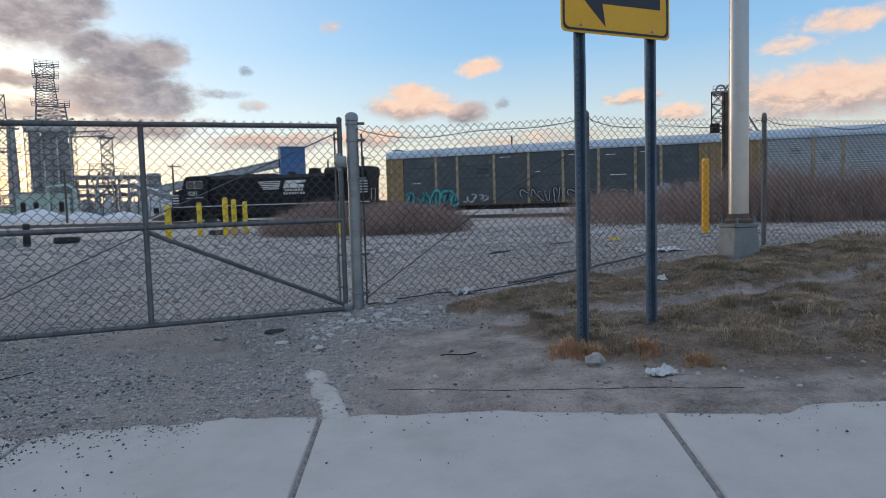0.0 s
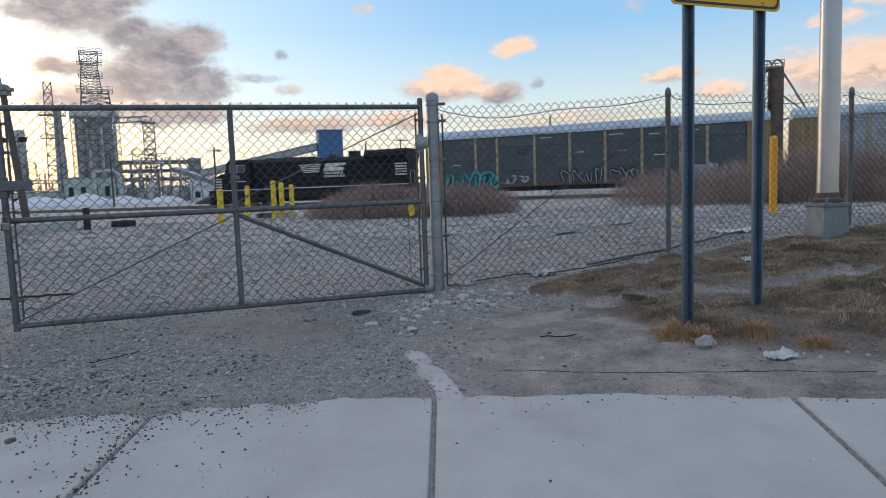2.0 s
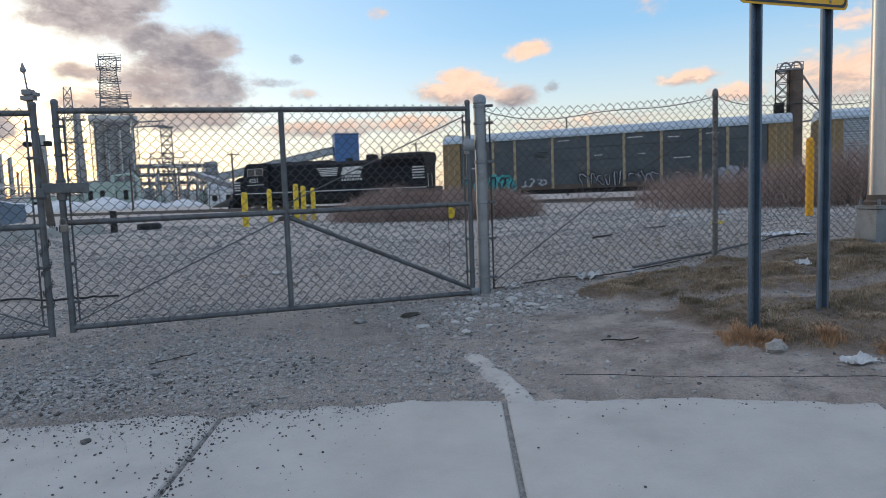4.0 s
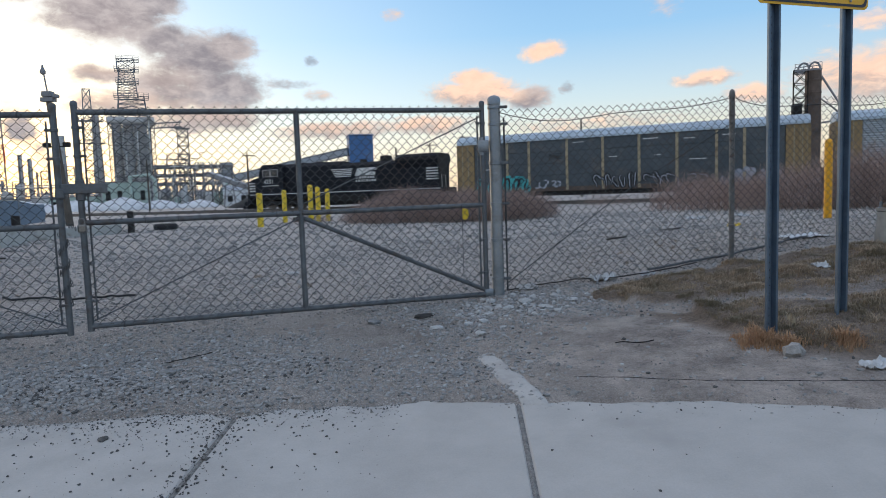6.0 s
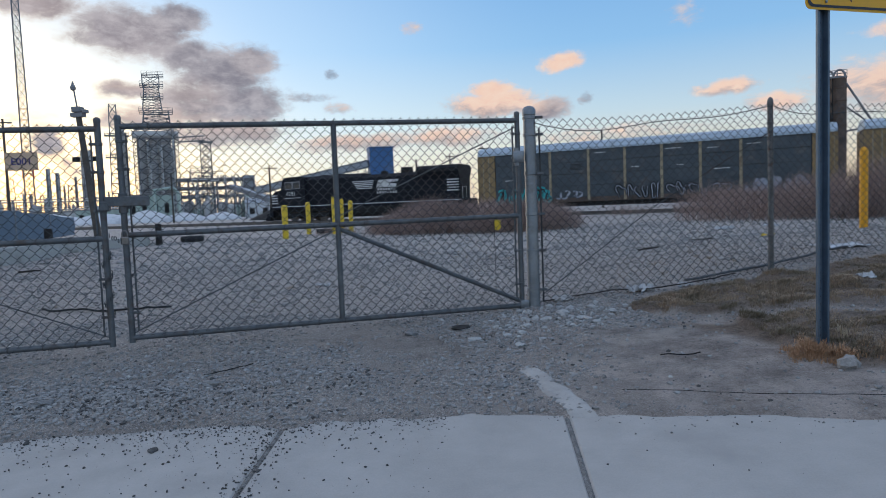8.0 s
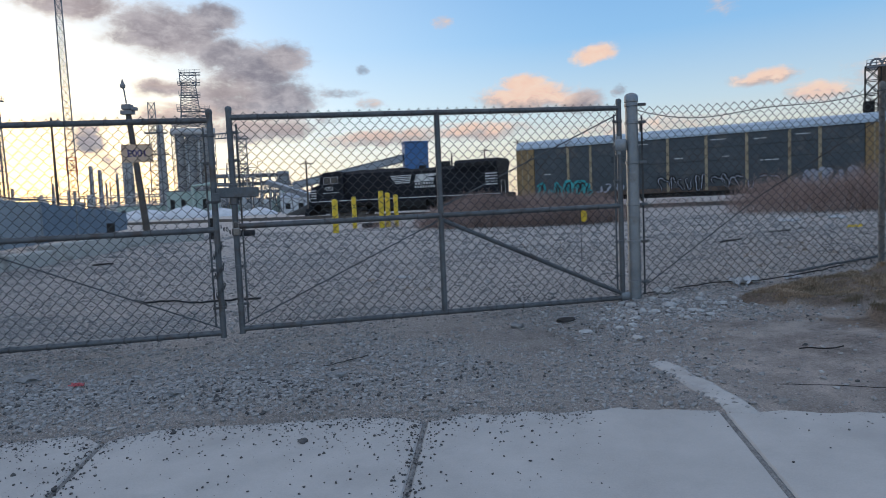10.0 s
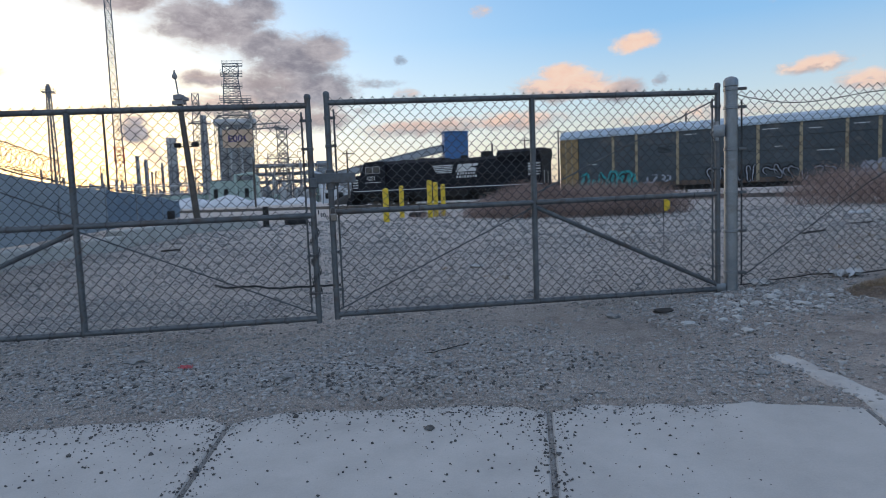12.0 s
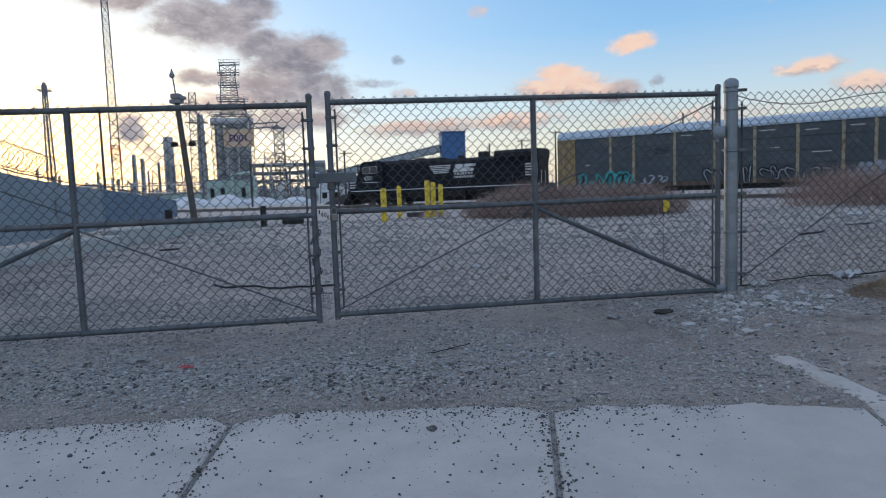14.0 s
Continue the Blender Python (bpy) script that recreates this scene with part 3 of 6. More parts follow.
RUSSET = material("russet_dead_grass", (0.30, 0.17, 0.095), (0.48, 0.295, 0.175), 0.95, 0.0, 3, 14, 0.0, 0.0, island=0.2)
STONE = material("crushed_stone", (0.13, 0.123, 0.118), (0.33, 0.315, 0.302), 0.88, 0.0, 22, 90, 0.2, 0.004, island=0.30)
GRIT = material("packed_grit", (0.10, 0.095, 0.09), (0.30, 0.285, 0.27), 0.92, 0.0, 40, 160, 0.8, 0.01)
DULLSTONE = material("dull_grey_stone", (0.13, 0.13, 0.132), (0.30, 0.295, 0.29), 0.88, 0.0, 12, 90, 0.3, 0.004)
ROCKGREY = material("grey_boulder", (0.21, 0.195, 0.182), (0.40, 0.375, 0.352), 0.9, 0.0, 14, 80, 0.4, 0.006, (0.16, 0.145, 0.13), 14)
PALESTONE = material("pale_limestone_rubble", (0.36, 0.35, 0.34), (0.52, 0.51, 0.50), 0.9, 0.0, 9, 80, 0.3, 0.005, (0.26, 0.24, 0.22), 6)
DARKSTONE = material("dark_pebbles", (0.05, 0.048, 0.048), (0.12, 0.115, 0.11), 0.9, 0.0, 12, 90, 0.1, 0.003)
LITTER = material("white_plastic_litter", (0.46, 0.46, 0.47), (0.64, 0.64, 0.65), 0.5, 0.0, 8, 40, 0.2, 0.004, (0.4, 0.38, 0.36), 9)
REDLITTER = material("red_plastic_litter", (0.42, 0.07, 0.08), (0.55, 0.14, 0.15), 0.5, 0.0, 8, 40, 0.1, 0.002)
DARKJUNK = material("dark_rotten_wood", (0.018, 0.016, 0.015), (0.045, 0.038, 0.034), 0.95, 0.0, 6, 40, 0.4, 0.01)
RUBBER = material("black_rubber", (0.012, 0.012, 0.013), (0.03, 0.03, 0.032), 0.8, 0.0, 6, 40, 0.1, 0.003)
BRASS = material("padlock_steel", (0.14, 0.14, 0.14), (0.26, 0.255, 0.25), 0.35, 0.8, 12, 90, 0.05, 0.001)
# placard orange set brighter, standing in for light passing through it
PLACARD = material("faded_orange_placard", (0.72, 0.50, 0.34), (0.80, 0.58, 0.40), 0.6, 0.0, 5, 40, 0.0)
PLACTEXT = material("placard_blue_ink", (0.05, 0.05, 0.24), (0.07, 0.07, 0.30), 0.6, 0.0, 5, 40, 0.0)
pts = [(x, y, ground_z(x, y)) for y in ys for x in xs]
nx = len(xs)
quads = [(j * nx + i, j * nx + i + 1, (j + 1) * nx + i + 1, (j + 1) * nx + i) for j in range(len(ys) - 1) for i in range(nx - 1)]
sheet = Shape().add(pts, quads)
ground_soil = [soil(x, y) if 0 < x < 9 and 3.5 < y < 10 else 0.0 for x, y, z in pts]
ground = solid("ground", sheet, GROUND, "grey gravel and dirt lot with pale crushed stone", "ground", kind="structure", smooth=True)

layer = ground.data.attributes.new("soil", "FLOAT", "POINT")
layer.data.foreach_set("value", ground_soil)


def trail(x, y):
    """How far a place lies on the worn footpath from the apron to the verge."""
    if not (-0.9 < x < 1.0 and 5.2 < y < 6.9):
        return 0.0
    mid_y = along(x, [(-0.9, 5.55), (-0.4, 5.75), (0.3, 6.12), (1.0, 6.42)]) + 0.08 * n2d(x, y, 2.4, 61)
    return math.exp(-((y - mid_y) / 0.13) ** 2) * step(x, -0.9, -0.5) * (1 - step(x, 0.7, 1.0))


layer = ground.data.attributes.new("trail", "FLOAT", "POINT")
layer.data.foreach_set("value", [trail(x, y) for x, y, z in pts])

# pavement slabs, six feet long, with open joints
pavement = thing("pavement", "pale grey concrete pavement of broad slabs with dirty joints", "pavement", kind="structure")
JOINTS = [(-9.4, -0.3), (-7.62, -0.28), (-5.85, -0.25), (-4.08, -0.19), (-2.33, 0.0), (-0.73, 0.045), (1.12, 0.145), (2.9, 0.16), (4.7, 0.16), (6.5, 0.16)]
for (a, la), (b, lb) in zip(JOINTS, JOINTS[1:]):
    y0, y1, c = 1.2, SLAB_BACK, 0.012
    p = []
    for yy in (y0, y0 + c, 2.6, 3.4, 4.0, 4.5, y1 - c, y1):
        drop = c if yy in (y0, y1) else 0
        xa, xb = a + la * (yy - 4.5) + 0.010, b + lb * (yy - 4.5) - 0.010
        for xx, e in ((xa, c), (xa + c, 0), ((xa + xb) / 2, 0), (xb - c, 0), (xb, c)):
            p.append((xx, yy, land(xx, yy) + 0.004 - max(drop, e)))
    k = len(p)
    p += [(x, y, z - 0.10) for x, y, z in p]
    f = [(5 * j + i, 5 * j + i + 1, 5 * j + i + 6, 5 * j + i + 5) for j in range(7) for i in range(4)]
    rim = list(range(5)) + [9, 14, 19, 24, 29, 34, 39] + [38, 37, 36, 35] + [30, 25, 20, 15, 10, 5]
    f += [(rim[i], k + rim[i], k + rim[(i + 1) % len(rim)], rim[(i + 1) % len(rim)]) for i in range(len(rim))]
    part("slab", Shape().add(p, f), CONCRETE, pavement)


for a, la in JOINTS:
    pts = []
    for yy in (1.25, 2.5, 3.4, 4.0, 4.6, 4.95):
        xx = a + la * (yy - 4.5)
        pts += [(xx - 0.017, yy, land(xx, yy) - 0.006), (xx, yy, land(xx, yy) + 0.002), (xx + 0.017, yy, land(xx, yy) - 0.006)]
    k = len(pts)
    pts += [(x, y, z - 0.05) for x, y, z in pts]
    f = [(3 * j + i, 3 * j + i + 1, 3 * j + i + 4, 3 * j + i + 3) for j in range(5) for i in range(2)]
    part("joint_filling", Shape().add(pts, f), GRIT, pavement, "grit packed into the joint", True)


def draped(outline, lift, n=14):
    """A thin sheet on the ground between a left and a right edge, each a list of x, y."""
    left, right = outline
    s, m = Shape(), len(left)
    pts = []
    for (ax, ay), (bx, by) in zip(left, right):
        for i in range(n + 1):
            k = i / n
            x, y = ax + (bx - ax) * k, ay + (by - ay) * k
            edge = min(1.0, 4 * k, 4 * (1 - k))
            pts.append((x, y, ground_z(x, y) + lift * edge - 0.02 * (1 - edge)))
    f = [(j * (n + 1) + i, j * (n + 1) + i + 1, (j + 1) * (n + 1) + i + 1, (j + 1) * (n + 1) + i) for j in range(m - 1) for i in range(n)]
    return s.add(pts, f)


left = [(-0.735 + 0.03 * n2d(k, 0, 3) - 0.215 * k, 4.56 + 1.0 * k) for k in (i / 20 for i in range(21))]
right = [(-0.50 - 0.20 * k + 0.05 * n2d(k, 3, 5) - 0.10 * max(0, k - 0.6), 4.50 + 0.97 * k) for k in (i / 20 for i in range(21))]
part("apron_edge", draped((left, right), 0.009), DUSTYSLAB, pavement, "bare strip of driveway concrete in the dirt", True)

# road under the camera
road = solid("road", Shape().box(-60, -8, -0.30, 60, 1.18, -0.02), ASPHALT, "worn dark asphalt road beside the pavement", "road", kind="structure")


# ---- gates and fence ----
def chain_link(p0, p1, z0a, z1a, z0b, z1b, pitch=0.083, r=0.0027, sag=0.0, sink=0.0):
    """Woven wires between two uprights: bottom and top heights at each end. Neighbours hook into one another."""
    s = Shape()
    p0, p1 = Vector(p0), Vector(p1)
    run = (p1 - p0).length
    along_it = (p1 - p0) / run
    out = Vector((-along_it.y, along_it.x, 0))
    n = 2 * int(run / pitch)
    w = run / n
    rows = int((z1a - z0a) / (pitch * 0.54))
    for i in range(n):
        line = []
        for j in range(rows + 1):
            u = (i + (i + j) % 2) * w
            k = u / run
            zb, zt = z0a + (z0b - z0a) * k, z1a + (z1b - z1a) * k
            dip = sag * math.sin(math.pi * k) * (j / rows)
            lump = sink * n2d(u, j * 0.05, 1.3, 9) + (0.0025 if j % 2 else -0.0025)
            q = p0 + along_it * u + out * lump
            z = zb + (zt - zb) * j / rows - dip
            bend = 0.11 * (zt - zb) / rows
            line += [(q.x, q.y, z - bend), (q.x, q.y, z + bend)] if j < rows else [(q.x, q.y, z)]
        side = -1 if (i + rows) % 2 == 0 else 1
        tip = line[-1]
        line.append((tip[0] + along_it.x * 0.002 * side, tip[1] + along_it.y * 0.002 * side, tip[2] + 0.004))
        s.wire(line, r, 4)
    return s


def pipe(a, b, r=0.024, n=12):
    return Shape().rod(a, b, r, n=n)


R = 0.0245


def gate_leaf(name, label, hinge, free, zb_h, zt_h, zb_f, zt_f, mid):
    """One leaf: hinge and free ends in plan, with the heights of bottom and top rails at each."""
    root = thing(name, label, "gate", "pair of yard gates", (hinge[0], hinge[1], zb_h))
    def P(k, h, d=0.0):
        x, y = hinge[0] + (free[0] - hinge[0]) * k, hinge[1] + (free[1] - hinge[1]) * k
        zb, zt = zb_h + (zb_f - zb_h) * k, zt_h + (zt_f - zt_h) * k
        return Vector((x - hinge[0], y - hinge[1], zb + (zt - zb) * h - zb_h + d))
    part("stile", Shape().rod(P(0, 0, -0.03), P(0, 1, 0.055), R).lathe([(R * 1.1, -0.01), (R * 1.12, 0.012), (R * 0.8, 0.026), (0.004, 0.032)], 12, Matrix.Translation(P(0, 1, 0.055))), GATE, root, smooth=True)
    part("stile", Shape().rod(P(1, 0, -0.04), P(1, 1, 0.06), R).lathe([(R * 1.1, -0.01), (R * 1.12, 0.012), (R * 0.8, 0.026), (0.004, 0.032)], 12, Matrix.Translation(P(1, 1, 0.06))), GATE, root, smooth=True)
    part("top_rail", pipe(P(0, 1), P(1, 1), R * 0.94), GATE, root, smooth=True)
    part("bottom_rail", pipe(P(0, 0), P(1, 0), R * 0.94), GATE, root, smooth=True)
    part("middle_rail", pipe(P(0, 0.49), P(1, 0.49), R * 0.94), GATE, root, smooth=True)
    part("middle_stile", pipe(P(mid, 0), P(mid, 1), R), GATE, root, smooth=True)
    part("brace", pipe(P(mid, 0.47), P(0, 0.02), R * 0.8), GATE, root, "slanting pipe brace", True)
    part("truss_rod", Shape().rod(P(1, 0.0, 0.03), P(mid, 0.47), 0.006, n=6), GATE, root, "thin steel tension rod", True)
    part("truss_rod", Shape().rod(P(mid, 0.53), P(0, 0.97), 0.006, n=6), GATE, root, "thin steel tension rod", True)
    for k in (0.012, 0.988):
        kk = k + (0.003 if k < 0.5 else -0.003)
        part("tension_bar", Shape().rod(P(kk, 0.03), P(kk, 0.97), 0.008, n=6), GATE, root)
        for h in (0.12, 0.3, 0.62, 0.8, 0.93):
            q = P(0 if k < 0.5 else 1, h)
            v = P(kk, h) - q
            grip = Matrix.Translation(q) @ Matrix.Rotation(math.atan2(v.y, v.x), 4, "Z")
            part("band", Shape().lathe([(R + 0.001, -0.012), (R + 0.006, -0.010), (R + 0.006, 0.010), (R + 0.001, 0.012)], 10, Matrix.Translation(q)).box(R - 0.004, -0.012, -0.011, v.length + 0.014, 0.012, 0.011, grip, 0.003).rod(grip @ Vector((v.length - 0.008, -0.022, 0)), grip @ Vector((v.length - 0.008, 0.020, 0)), 0.007, n=6), GATE, root, smooth=True)
    d = 0.02
    a, b = P(0.01, 0), P(0.99, 0)
    net = chain_link((a.x, a.y - d, 0), (b.x, b.y - d, 0), a.z - 0.02, P(0.01, 1).z + 0.036, b.z - 0.02, P(0.99, 1).z + 0.036)
    part("wire_mesh", net, WIRE, root, "diamond chain-link wire mesh")
    # ties round the rails
    ring = Shape().lathe([(R + 0.001, -0.004), (R + 0.005, -0.002), (R + 0.005, 0.002), (R + 0.001, 0.004)], 8, Matrix.Rotation(radians(90), 4, "Y")).mesh("wire_tie", WIRE)
    for h in (1.0, 0.49, 0.0):
        for i in range(1, 14):
            ob = new("wire_tie", ring)
            ob.parent = root
            ob.location = P(i / 14 + 0.008 * math.sin(i * 5.3 + h), h)
    return root, P


POST = Vector((-0.59, 7.38, 0.40))
right_gate, RP = gate_leaf("gate_leaf", "grey pipe gate leaf with chain-link mesh, closed", (-0.71, 7.36), (-3.99, 6.25), 0.44, 2.22, 0.455, 2.165, 0.505)
left_gate, LP = gate_leaf("gate_leaf", "grey pipe gate leaf with chain-link mesh, chained shut", (-7.66, 5.33), (-4.13, 6.20), 0.40, 2.13, 0.435, 2.145, 0.5)


def fence_post(name, at, height, r, label, bands=(), mat=GALV):
    root = thing(name, label, "fence post", at=at)
    part("shaft", Shape().rod((0, 0, -0.05), (0, 0, height), r, n=16), mat, root, smooth=True)
    part("cap", Shape().lathe([(r * 1.02, -0.05), (r * 1.1, -0.045), (r * 1.1, 0.005), (r * 0.8, 0.028), (r * 0.3, 0.04), (0.003, 0.042)], 16, Matrix.Translation((0, 0, height))), mat, root, smooth=True)
    for z in bands:
        part("band", Shape().lathe([(r + 0.001, -0.014), (r + 0.007, -0.011), (r + 0.007, 0.011), (r + 0.001, 0.014)], 16, Matrix.Translation((0, 0, z))), mat, root, smooth=True)
    return root


gate_post = fence_post("gate_post", tuple(POST), 1.915, 0.058, "stout weathered galvanised gate post with steel bands", (0.19, 0.57, 0.92, 1.31, 1.68, 1.84))
for z in (0.19, 0.57, 0.92, 1.31, 1.68, 1.84):
    part("clamp", Shape().box(0.055, -0.045, z - 0.013, 0.125, -0.022, z + 0.013, c=0.004), GATE, gate_post, "dark bolted clamp")
part("hinge", Shape().box(-0.17, -0.06, 1.42, -0.06, 0.0, 1.53, c=0.012).rod((-0.13, -0.02, 1.39), (-0.13, -0.02, 1.56), 0.03), GALV, gate_post, "steel gate hinge", True)
part("hinge", Shape().box(-0.14, -0.05, 0.02, -0.05, 0.0, 0.09, c=0.01), GALV, gate_post, "steel gate hinge", True)

FENCE = [(-0.55, 7.39), (1.92, 7.87), (4.32, 8.45), (6.70, 9.05), (9.1, 9.7)]
FZ = [0.42, 0.60, 0.79, 0.86, 0.90]
FT = [2.22, 2.35, 2.38, 2.41, 2.43]
for (x, y), zb, zt in zip(FENCE[1:], FZ[1:], FT[1:]):
    fence_post("fence_post", (x, y, zb), zt - zb + 0.02, 0.027, "thin weathered fence post with rust flecks", (0.4, 1.55), RUSTPOST)
for i in range(len(FENCE) - 1):
    a, b = FENCE[i], FENCE[i + 1]
    root = thing("chain_link_fence", "chain-link fence bay without a top rail, slightly sagging", "fence", "chain-link fence", (a[0], a[1], FZ[i]))
    m = (b[0] - a[0], b[1] - a[1], 0)
    lo = FZ[i]
    part("wire_mesh", chain_link((0, -0.04, 0), (m[0], m[1] - 0.04, 0), 0.02, FT[i] - lo, FZ[i + 1] - lo + 0.02, FT[i + 1] - lo, sag=0.03, sink=0.03), WIRE, root)
    tw = [(m[0] * k, m[1] * k - 0.05, FT[i] - lo + (FT[i + 1] - FT[i]) * k - 0.03 - (0.11 + 0.03 * math.sin(k * 9 + i)) * math.sin(math.pi * k ** 0.75)) for k in (j / 24 for j in range(25))]
    part("tension_wire", Shape().wire(tw, 0.004), WIRE, root)
    if i == 0:
        part("brace_wire", Shape().wire([(0.03, 0, 0.1), (m[0] * 0.5, m[1] * 0.5 - 0.03, 0.95), (m[0], m[1] - 0.03, 1.65)], 0.005), WIRE, root, "slanting brace wire")
        part("tension_bar", Shape().rod((0.05, -0.02, 0.06), (0.05, -0.02, 1.72), 0.008), WIRE, root)


# ---- sign, pole, bollards ----
def sign_post(root, x, y, z0, z1):
    prof = [(-0.045, -0.016), (-0.030, -0.016), (-0.022, 0.016), (0.022, 0.016), (0.030, -0.016), (0.045, -0.016), (0.045, -0.010), (0.034, -0.010), (0.026, 0.022), (-0.026, 0.022), (-0.034, -0.010), (-0.045, -0.010)]
    s = Shape().prism(prof, z0, z1, "z", Matrix.Translation((x, y, 0)))
    p = part("post", s, SIGNPOST, root, "steel U-channel post with punched holes")
    dot = Shape().lathe([(0.0003, -0.001), (0.0065, -0.001), (0.0065, 0.001), (0.0003, 0.001)], 6, Matrix.Rotation(radians(90), 4, "X")).mesh("hole", SIGNBLK)
    for i in range(int((z1 - z0 - 0.2) / 0.0508)):
        ob = new("hole", dot)
        ob.parent = p
        ob.location = (x, y + 0.0155, z0 + 0.15 + i * 0.0508)


sign = thing("arrow_sign", "yellow road sign with a black arrow on two steel posts", "road sign", at=(1.31, 5.39, 0.5), turn=17.5)
SL, SR = (-0.30, 0.0), (0.30, 0.0)
sign_post(sign, *SL, -0.25, 1.82 + 0.9)
sign_post(sign, *SR, -0.25, 1.82 + 0.9)
plate = Shape()
w, h0, h1, c = 0.456, 2.05, 2.05 + 0.61, 0.04
arc = []
for cx, cz, a0 in ((w - c, h1 - c, 0), (-w + c, h1 - c, 90), (-w + c, h0 + c, 180), (w - c, h0 + c, 270)):
    arc += [(cx + c * math.cos(radians(a0 + i * 15)), cz + c * math.sin(radians(a0 + i * 15))) for i in range(7)]
pl = part("panel", plate.prism(arc, -0.030, -0.026), SIGNYEL, sign, "yellow aluminium sheet")
def inset(o, d):
    cx, cz = 0, (h0 + h1) / 2
    return [(x - math.copysign(d, x), z - math.copysign(d, z - cz)) for x, z in o]
bord = Shape()
oa, ob_ = inset(arc, 0.014), inset(arc, 0.030)
k = len(oa)
bord.add([(x, -0.0325, z) for x, z in oa] + [(x, -0.0325, z) for x, z in ob_], [(i, (i + 1) % k, k + (i + 1) % k, k + i) for i in range(k)])
part("border", bord, SIGNBLK, pl, "black border line")
zc = (h0 + h1) / 2
arrow = [(-0.36, zc), (-0.10, zc - 0.25), (-0.125, zc - 0.10), (0.37, zc - 0.10), (0.37, zc + 0.10), (-0.125, zc + 0.10), (-0.10, zc + 0.25)]
part("arrow", Shape().prism(arrow, -0.033, -0.0305), SIGNBLK, pl, "black arrow")
for bx in (-0.30, 0.30):
    part("bolt", Shape().lathe([(0.009, 0), (0.009, 0.006), (0.005, 0.009)], 8, Matrix.Translation((bx, -0.030, h0 + 0.05)) @ Matrix.Rotation(radians(90), 4, "X")), GALV, sign)

lamp = thing("street_lamp", "round brushed-steel street lamp pole on a flared cast base", "street lamp", at=(3.535, 7.66, 0.63), turn=10)
part("shaft", Shape().rod((0, 0, 0.5), (0, 0, 8.5), 0.104, 0.082, n=24), POLE, lamp, smooth=True)
base = Shape()
def sq(r, z, c=0.25):
    return [(sx * r, sy * r, z) for sx, sy in ((-1 + c, -1), (1 - c, -1), (1, -1 + c), (1, 1 - c), (1 - c, 1), (-1 + c, 1), (-1, 1 - c), (-1, -1 + c))]
rings = [sq(0.180, -0.10, 0.2), sq(0.174, 0.02, 0.2), sq(0.146, 0.47, 0.2), sq(0.158, 0.48, 0.2), sq(0.158, 0.51, 0.2), sq(0.12, 0.52, 0.2)]
base.add(sum(rings, []), [(8 * r + i, 8 * r + (i + 1) % 8, 8 * r + 8 + (i + 1) % 8, 8 * r + 8 + i) for r in range(5) for i in range(8)] + [tuple(range(40, 48))])
part("base", base, SHOE, lamp, "flared cast transformer base")
part("collar", Shape().lathe([(0.135, 0.50), (0.145, 0.52), (0.145, 0.55), (0.118, 0.57), (0.112, 0.62)], 20), DARKRUST, lamp, "rust-stained base collar", smooth=True)
for i in range(4):
    a = radians(45 + 90 * i)
    part("bolt", Shape().rod((0.155 * math.cos(a), 0.155 * math.sin(a), 0.50), (0.155 * math.cos(a), 0.155 * math.sin(a), 0.575), 0.016, n=6), SHOE, lamp)


def bollard(at, h, r, mat, label, group="yellow bollards"):
    root = thing("bollard", label, "bollard", group, at)
    part("tube", Shape().rod((0, 0, -0.05), (0, 0, h - 0.03), r, n=16), mat, root, smooth=True)
    part("cap", Shape().lathe([(r, h - 0.03), (r * 0.92, h - 0.005), (r * 0.6, h + 0.02), (0.004, h + 0.03)], 16), mat, root, smooth=True)
    return root


bollard((5.72, 12.53, ground_z(5.72, 12.53)), 1.41, 0.066, ORANGE, "amber bollard with red scuffs, beside the fence", "")
for x, y, h in BOLLARDS:
    bollard((x, y, ground_z(x, y)), h, 0.105, SAFETY, "yellow painted steel bollard standing in gravel")
# ---- train and tracks ----
ORIGIN, HEADING, RAIL = Vector((0.80, 59.48, 0.0)), -23.3, 0.5
ALONG = Vector((math.cos(radians(HEADING)), math.sin(radians(HEADING)), 0))
ASIDE = Vector((-ALONG.y, ALONG.x, 0))


def car_at(s, off=0.0):
    p = ORIGIN + ALONG * s + ASIDE * off
    return (p.x, p.y, RAIL)


def text_part(name, words, size, mat, parent, m, label=""):
    cu = bpy.data.curves.new(name, "FONT")
    cu.body, cu.size, cu.align_x, cu.extrude = words, size, "CENTER", 0.002
    tmp = bpy.data.objects.new(name, cu)
    me = bpy.data.meshes.new_from_object(tmp)
    bpy.data.objects.remove(tmp)
    me.materials.clear()
    me.materials.append(mat)
    ob = new(name, me)
    ob.parent = parent
    ob.matrix_local = m
    return tagged(ob, label)


def wheel_shape(r=0.5):
    prof = [(0.06, -0.10), (0.12, -0.07), (r * 0.78, -0.05), (r * 0.82, -0.07), (r, -0.07), (r, 0.05), (r + 0.03, 0.06), (r + 0.03, 0.08), (0.1, 0.08)]
    return Shape().lathe(prof, 20, Matrix.Rotation(radians(-90), 4, "X"))


